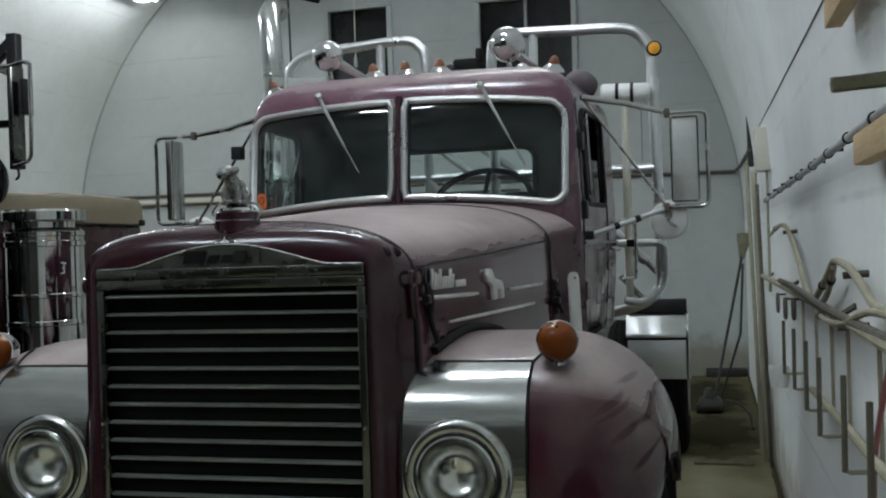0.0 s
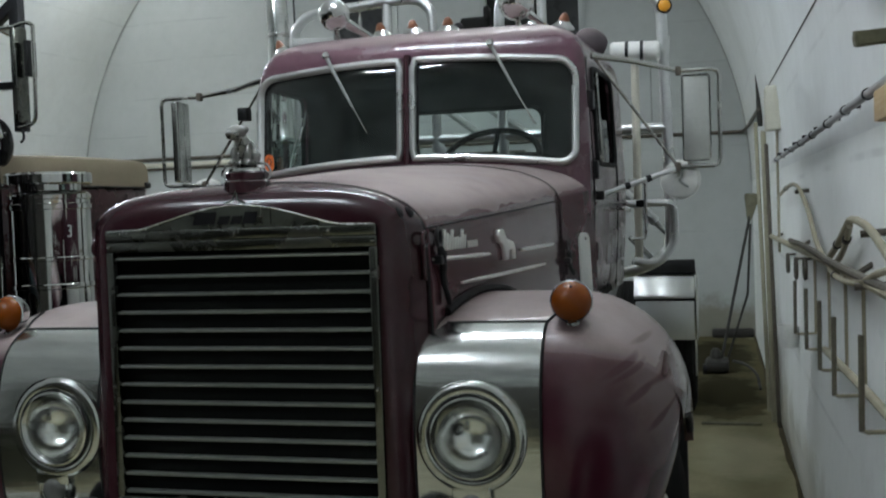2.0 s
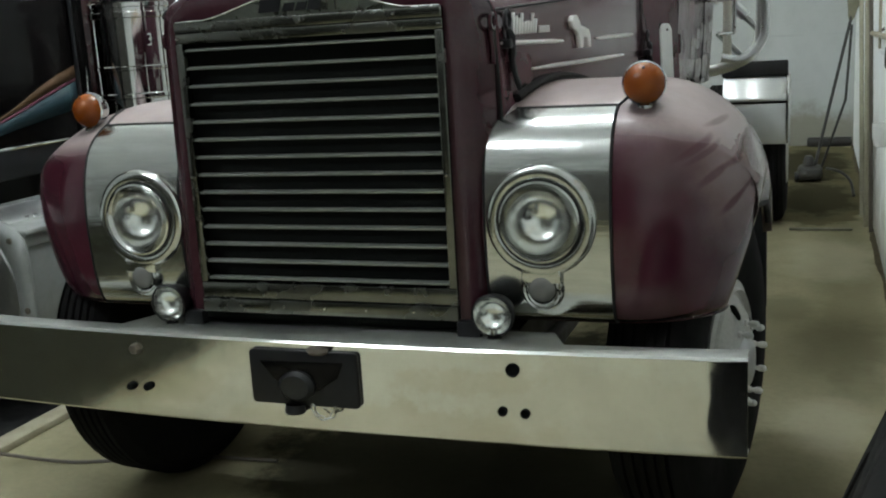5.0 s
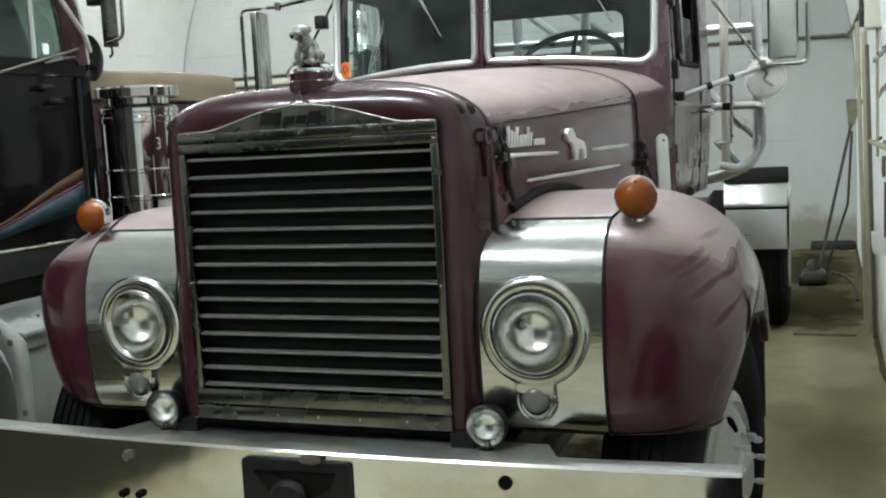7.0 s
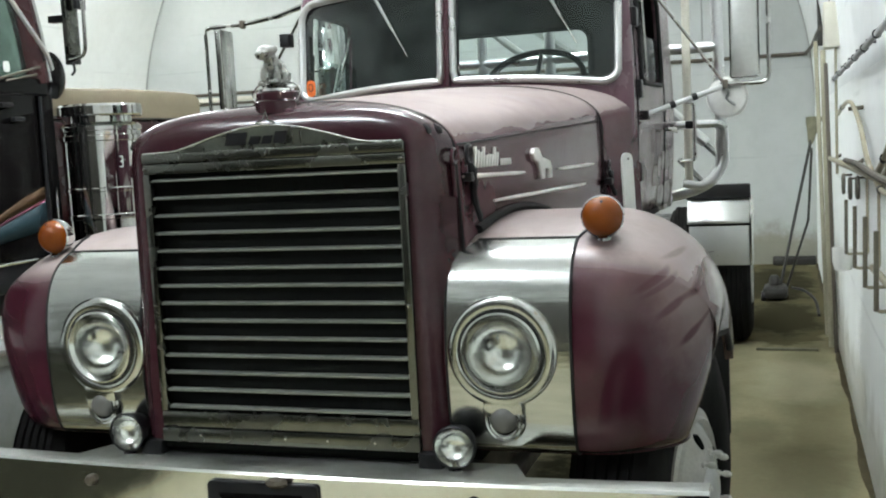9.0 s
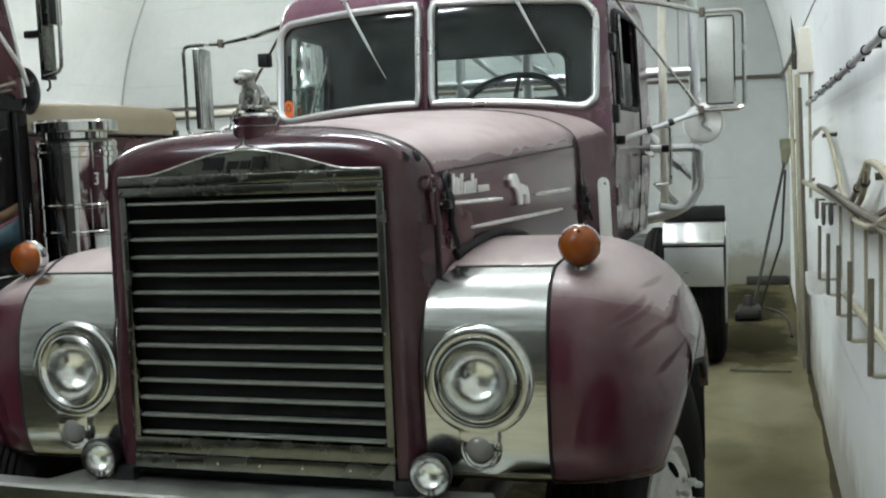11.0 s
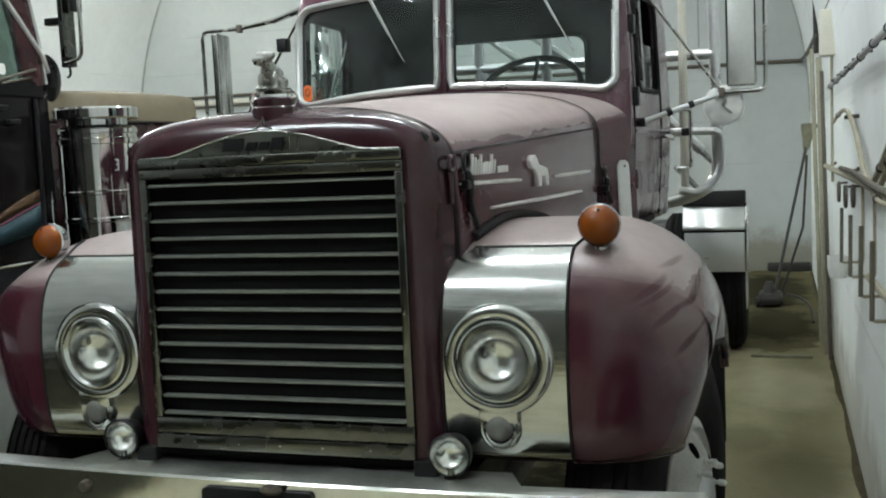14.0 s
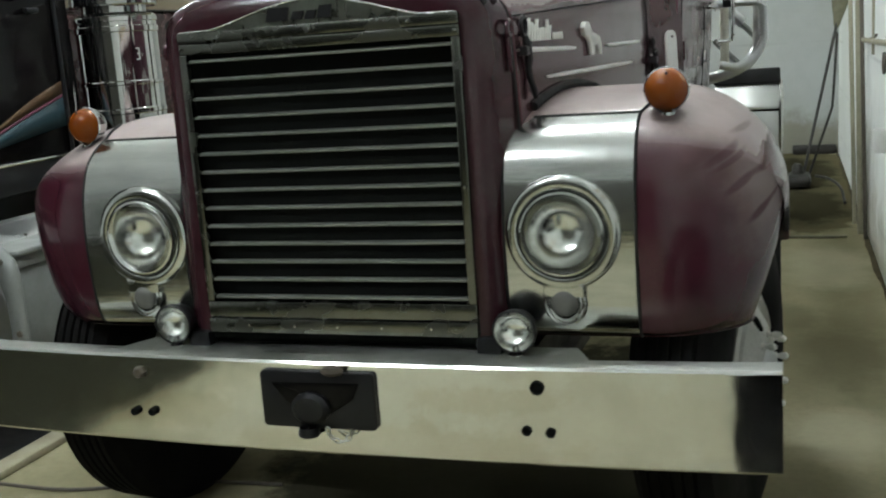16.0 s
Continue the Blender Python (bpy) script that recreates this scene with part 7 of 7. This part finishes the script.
low = solid("low_pole", tubed(smooth_path([wall_pt(*p) for p in ((1.5, 1.09, 0.05), (0.80, 1.119, 0.05), (0.25, 1.138, 0.05), (-0.6, 1.16, 0.05), (-1.4, 1.18, 0.05))], 5), 0.013, 8), HOSE, "thin tan pole lying in the wall hooks", "pole")
red = solid("red_cord", tubed(smooth_path([(FX - 0.03, -0.30, 1.50), (FX - 0.045, -0.16, 1.314), (FX - 0.045, -0.015, 1.166), (FX - 0.04, 0.068, 1.031), (FX - 0.03, 0.12, 0.80), (FX - 0.03, 0.05, 0.55), (FX - 0.03, -0.25, 0.42), (FX - 0.03, -0.6, 0.60), (FX - 0.03, -0.7, 1.05), (FX - 0.03, -0.55, 1.47)], 8), 0.007, 8), RED_CORD, "dusty pinkish red cord looped over the wall pole", "cord")
for y, z, r in ((2.9, 1.30, 0.05), (2.35, 1.335, 0.045), (3.5, 1.29, 0.05)):
    ob = solid("iron_ring", tubed([wall_pt(y + r * math.cos(a), z + r * math.sin(a), 0.045) for a in np.linspace(0, 2 * math.pi, 21)[:-1]], 0.009, 7, True), IRON, "dark iron ring hanging on the wall", "ring", "iron rings")
    part("nail", tubed([(FX + 0.001, y, z + r), (FX - 0.055, y, z + r - 0.003)], 0.006, 6), IRON, ob)
shelf = solid("wall_cup", lathe([(0.0, 0.0), (0.045, 0.0), (0.055, 0.05), (0.056, 0.12), (0.050, 0.12), (0.046, 0.02), (0.0, 0.015)], Matrix.Translation((FX - 0.057, 3.4, 0.83)), 20), WHITE_METAL, "white enamel cup fixed on the wall", "cup")
# poles and pipes leaning in the corner
for nm, a, b_, r, mat, lab in (("leaning_pipe", (FX - 0.045, 5.35, 0.0), (FX - 0.075, 5.45, 2.15), 0.020, AGED_PIPE, "cream plastic pipe standing against the wall"),
                               ("leaning_pipe", (FX - 0.022, 5.15, 0.0), (FX - 0.060, 5.35, 2.05), 0.014, IRON, "dark iron pipe leaning on the wall"),
                               ("leaning_pipe", (FX - 0.060, 5.75, 0.0), (FX - 0.110, 5.9, 2.25), 0.016, AGED_PIPE, "cream plastic pipe leaning on the wall"),
                               ("dark_rod", (FX - 0.05, 6.55, 2.26), (FX - 0.06, 6.47, 2.775), 0.024, OILY, "short dark iron rod fixed high on the wall")):
    solid(nm, tubed([a, [lerp(p, q_, 0.5) for p, q_ in zip(a, b_)], b_], r, 10), mat, lab, "pipe", "pipes in the corner")
broom = thing("broom", "old broom standing head up against the wall", "broom")
part("stick", tubed([(1.28, 7.6, 0.06), (1.60, 8.0, 1.50)], 0.014, 8), OILY, broom)
part("head", lathe([(0.02, 0.0), (0.035, 0.03), (0.05, 0.10), (0.085, 0.22), (0.09, 0.26), (0.0, 0.25)], aim((1.59, 7.99, 1.44), (0.15, 0.2, 1)), 14, squash=0.45), WOOD_OLD, broom)
part("brace_stick", tubed([(1.35, 8.3, 0.0), (1.56, 8.05, 0.7), (1.60, 8.0, 1.40)], 0.012, 8), OILY, broom)
jack = thing("floor_jack", "greasy dark floor jack with a long handle", "jack")
part("base", boxed((1.14, 7.4, 0.02), (1.36, 7.75, 0.13), 0.04), OILY, jack)
part("ram", lathe([(0.05, 0.0), (0.05, 0.06), (0.03, 0.10), (0.0, 0.10)], Matrix.Translation((1.24, 7.6, 0.125)), 16), OILY, jack)
part("handle", tubed(smooth_path([(1.40, 7.5, 0.12), (1.50, 7.1, 0.15), (1.58, 6.7, 0.13), (1.60, 6.4, 0.05)], 5), 0.012, 8), OILY, jack)
part("caster", lathe([(0.0, 0.0), (0.045, 0.0), (0.05, 0.02), (0.045, 0.04), (0.0, 0.04)], aim((1.12, 7.45, 0.05), (1, 0, 0)), 16), BLACK, jack)
solid("base_board", boxed((1.20, 10.05, 0.0), (1.68, 10.17, 0.10), 0.02), OILY, "dark oily board lying along the end wall", "board")
solid("floor_strip", boxed((1.13, 5.19, 0.0), (1.56, 5.23, 0.018), 0.007), WOOD_OLD, "thin dirty wooden strip on the concrete floor", "plank")
# spare tyre leaning on the wall in the foreground
spare = thing("spare_tyre", "worn black truck tyre standing against the white wall", "tyre")
ta, tb = radians(20), radians(-10)
axis = Vector((-math.cos(ta) * math.cos(tb), -math.cos(ta) * math.sin(tb), math.sin(ta)))


def lean(bm, seat=[]):
    """Stand the tyre on the floor with its top on the wall."""
    if not seat:
        seat.append(Vector((1.696 - max(v.co.x for v in bm.verts), -0.80, -min(v.co.z for v in bm.verts))))
    bmesh.ops.translate(bm, vec=seat[0], verts=bm.verts[:])
    return bm


tm = aim((0, 0, 0), axis)
part("carcass", lean(lathe([(0.27, -0.03), (0.275, -0.005), (0.30, 0.004), (0.36, 0.012), (0.42, 0.008), (0.442, 0.001), (0.458, -0.007), (0.472, -0.018), (0.483, -0.031), (0.491, -0.047), (0.496, -0.066), (0.499, -0.09), (0.50, -0.115), (0.50, -0.14),
                            (0.488, -0.143), (0.488, -0.151), (0.50, -0.154), (0.50, -0.18), (0.495, -0.195), (0.475, -0.218), (0.45, -0.24), (0.36, -0.25), (0.30, -0.244), (0.275, -0.235), (0.27, -0.21), (0.27, -0.03)], tm, 72)), RUBBER, spare)
part("bead_rib", lean(lathe([(0.302, 0.002), (0.306, 0.010), (0.312, 0.010), (0.316, 0.003)], tm, 60)), RUBBER, spare)
part("sidewall_rib", lean(lathe([(0.425, 0.004), (0.428, 0.009), (0.434, 0.008), (0.438, 0.001)], tm, 60)), RUBBER, spare)

# hanging cord with a pull, and the dark gear under the vault at the back
for x, y, low in ((-2.37, 8.0, 3.72), (-5.6, 6.0, 3.62)):
    top = SPRING + math.sqrt((RAD + 0.01) ** 2 - (x - CX) ** 2)
    cord = solid("pull_cord", tubed([(x, y, top), (x, y, low)], 0.005, 6), OFF_WHITE, "thin white pull cord hanging from the ceiling", "cord")
    part("pull_weight", lathe([(0.006, 0.07), (0.018, 0.05), (0.020, -0.05), (0.0, -0.06)], Matrix.Translation((x, y, low - 0.03)), 12), GREY_PAINT, cord)
heater = thing("hanging_heater", "dark slim heater hung from the ceiling on rods", "heater")
part("casing", boxed((-4.40, 9.05, 4.98), (-3.92, 9.40, 5.14), 0.03), DARK_IN, heater)
part("duct", tubed([(-4.20, 9.2, 5.03), (-3.70, 9.18, 4.86), (-3.22, 9.15, 4.70)], [0.06, 0.055, 0.045], 14), DARK_IN, heater)
part("shield", boxed((-3.95, 9.05, 4.745), (-3.56, 9.22, 4.775), 0.01), GREY_PAINT, heater)
for x in (-4.2, -3.55):
    part("rod", tubed([(x, 9.2, 4.85), (x, 9.2, SPRING + math.sqrt((RAD + 0.02) ** 2 - (x - CX) ** 2))], 0.010, 6), BLACK, heater)
for x in (-3.86, -3.64):
    part("drop_pipe", tubed([(x, 9.2, 4.85), (x, 9.25, 3.7), (x, 9.3, 2.5)], 0.013, 8), BLACK, heater)
part("drop_pipe", tubed([(-3.86, 9.25, 3.75), (-3.64, 9.25, 3.75)], 0.010, 6), BLACK, heater)
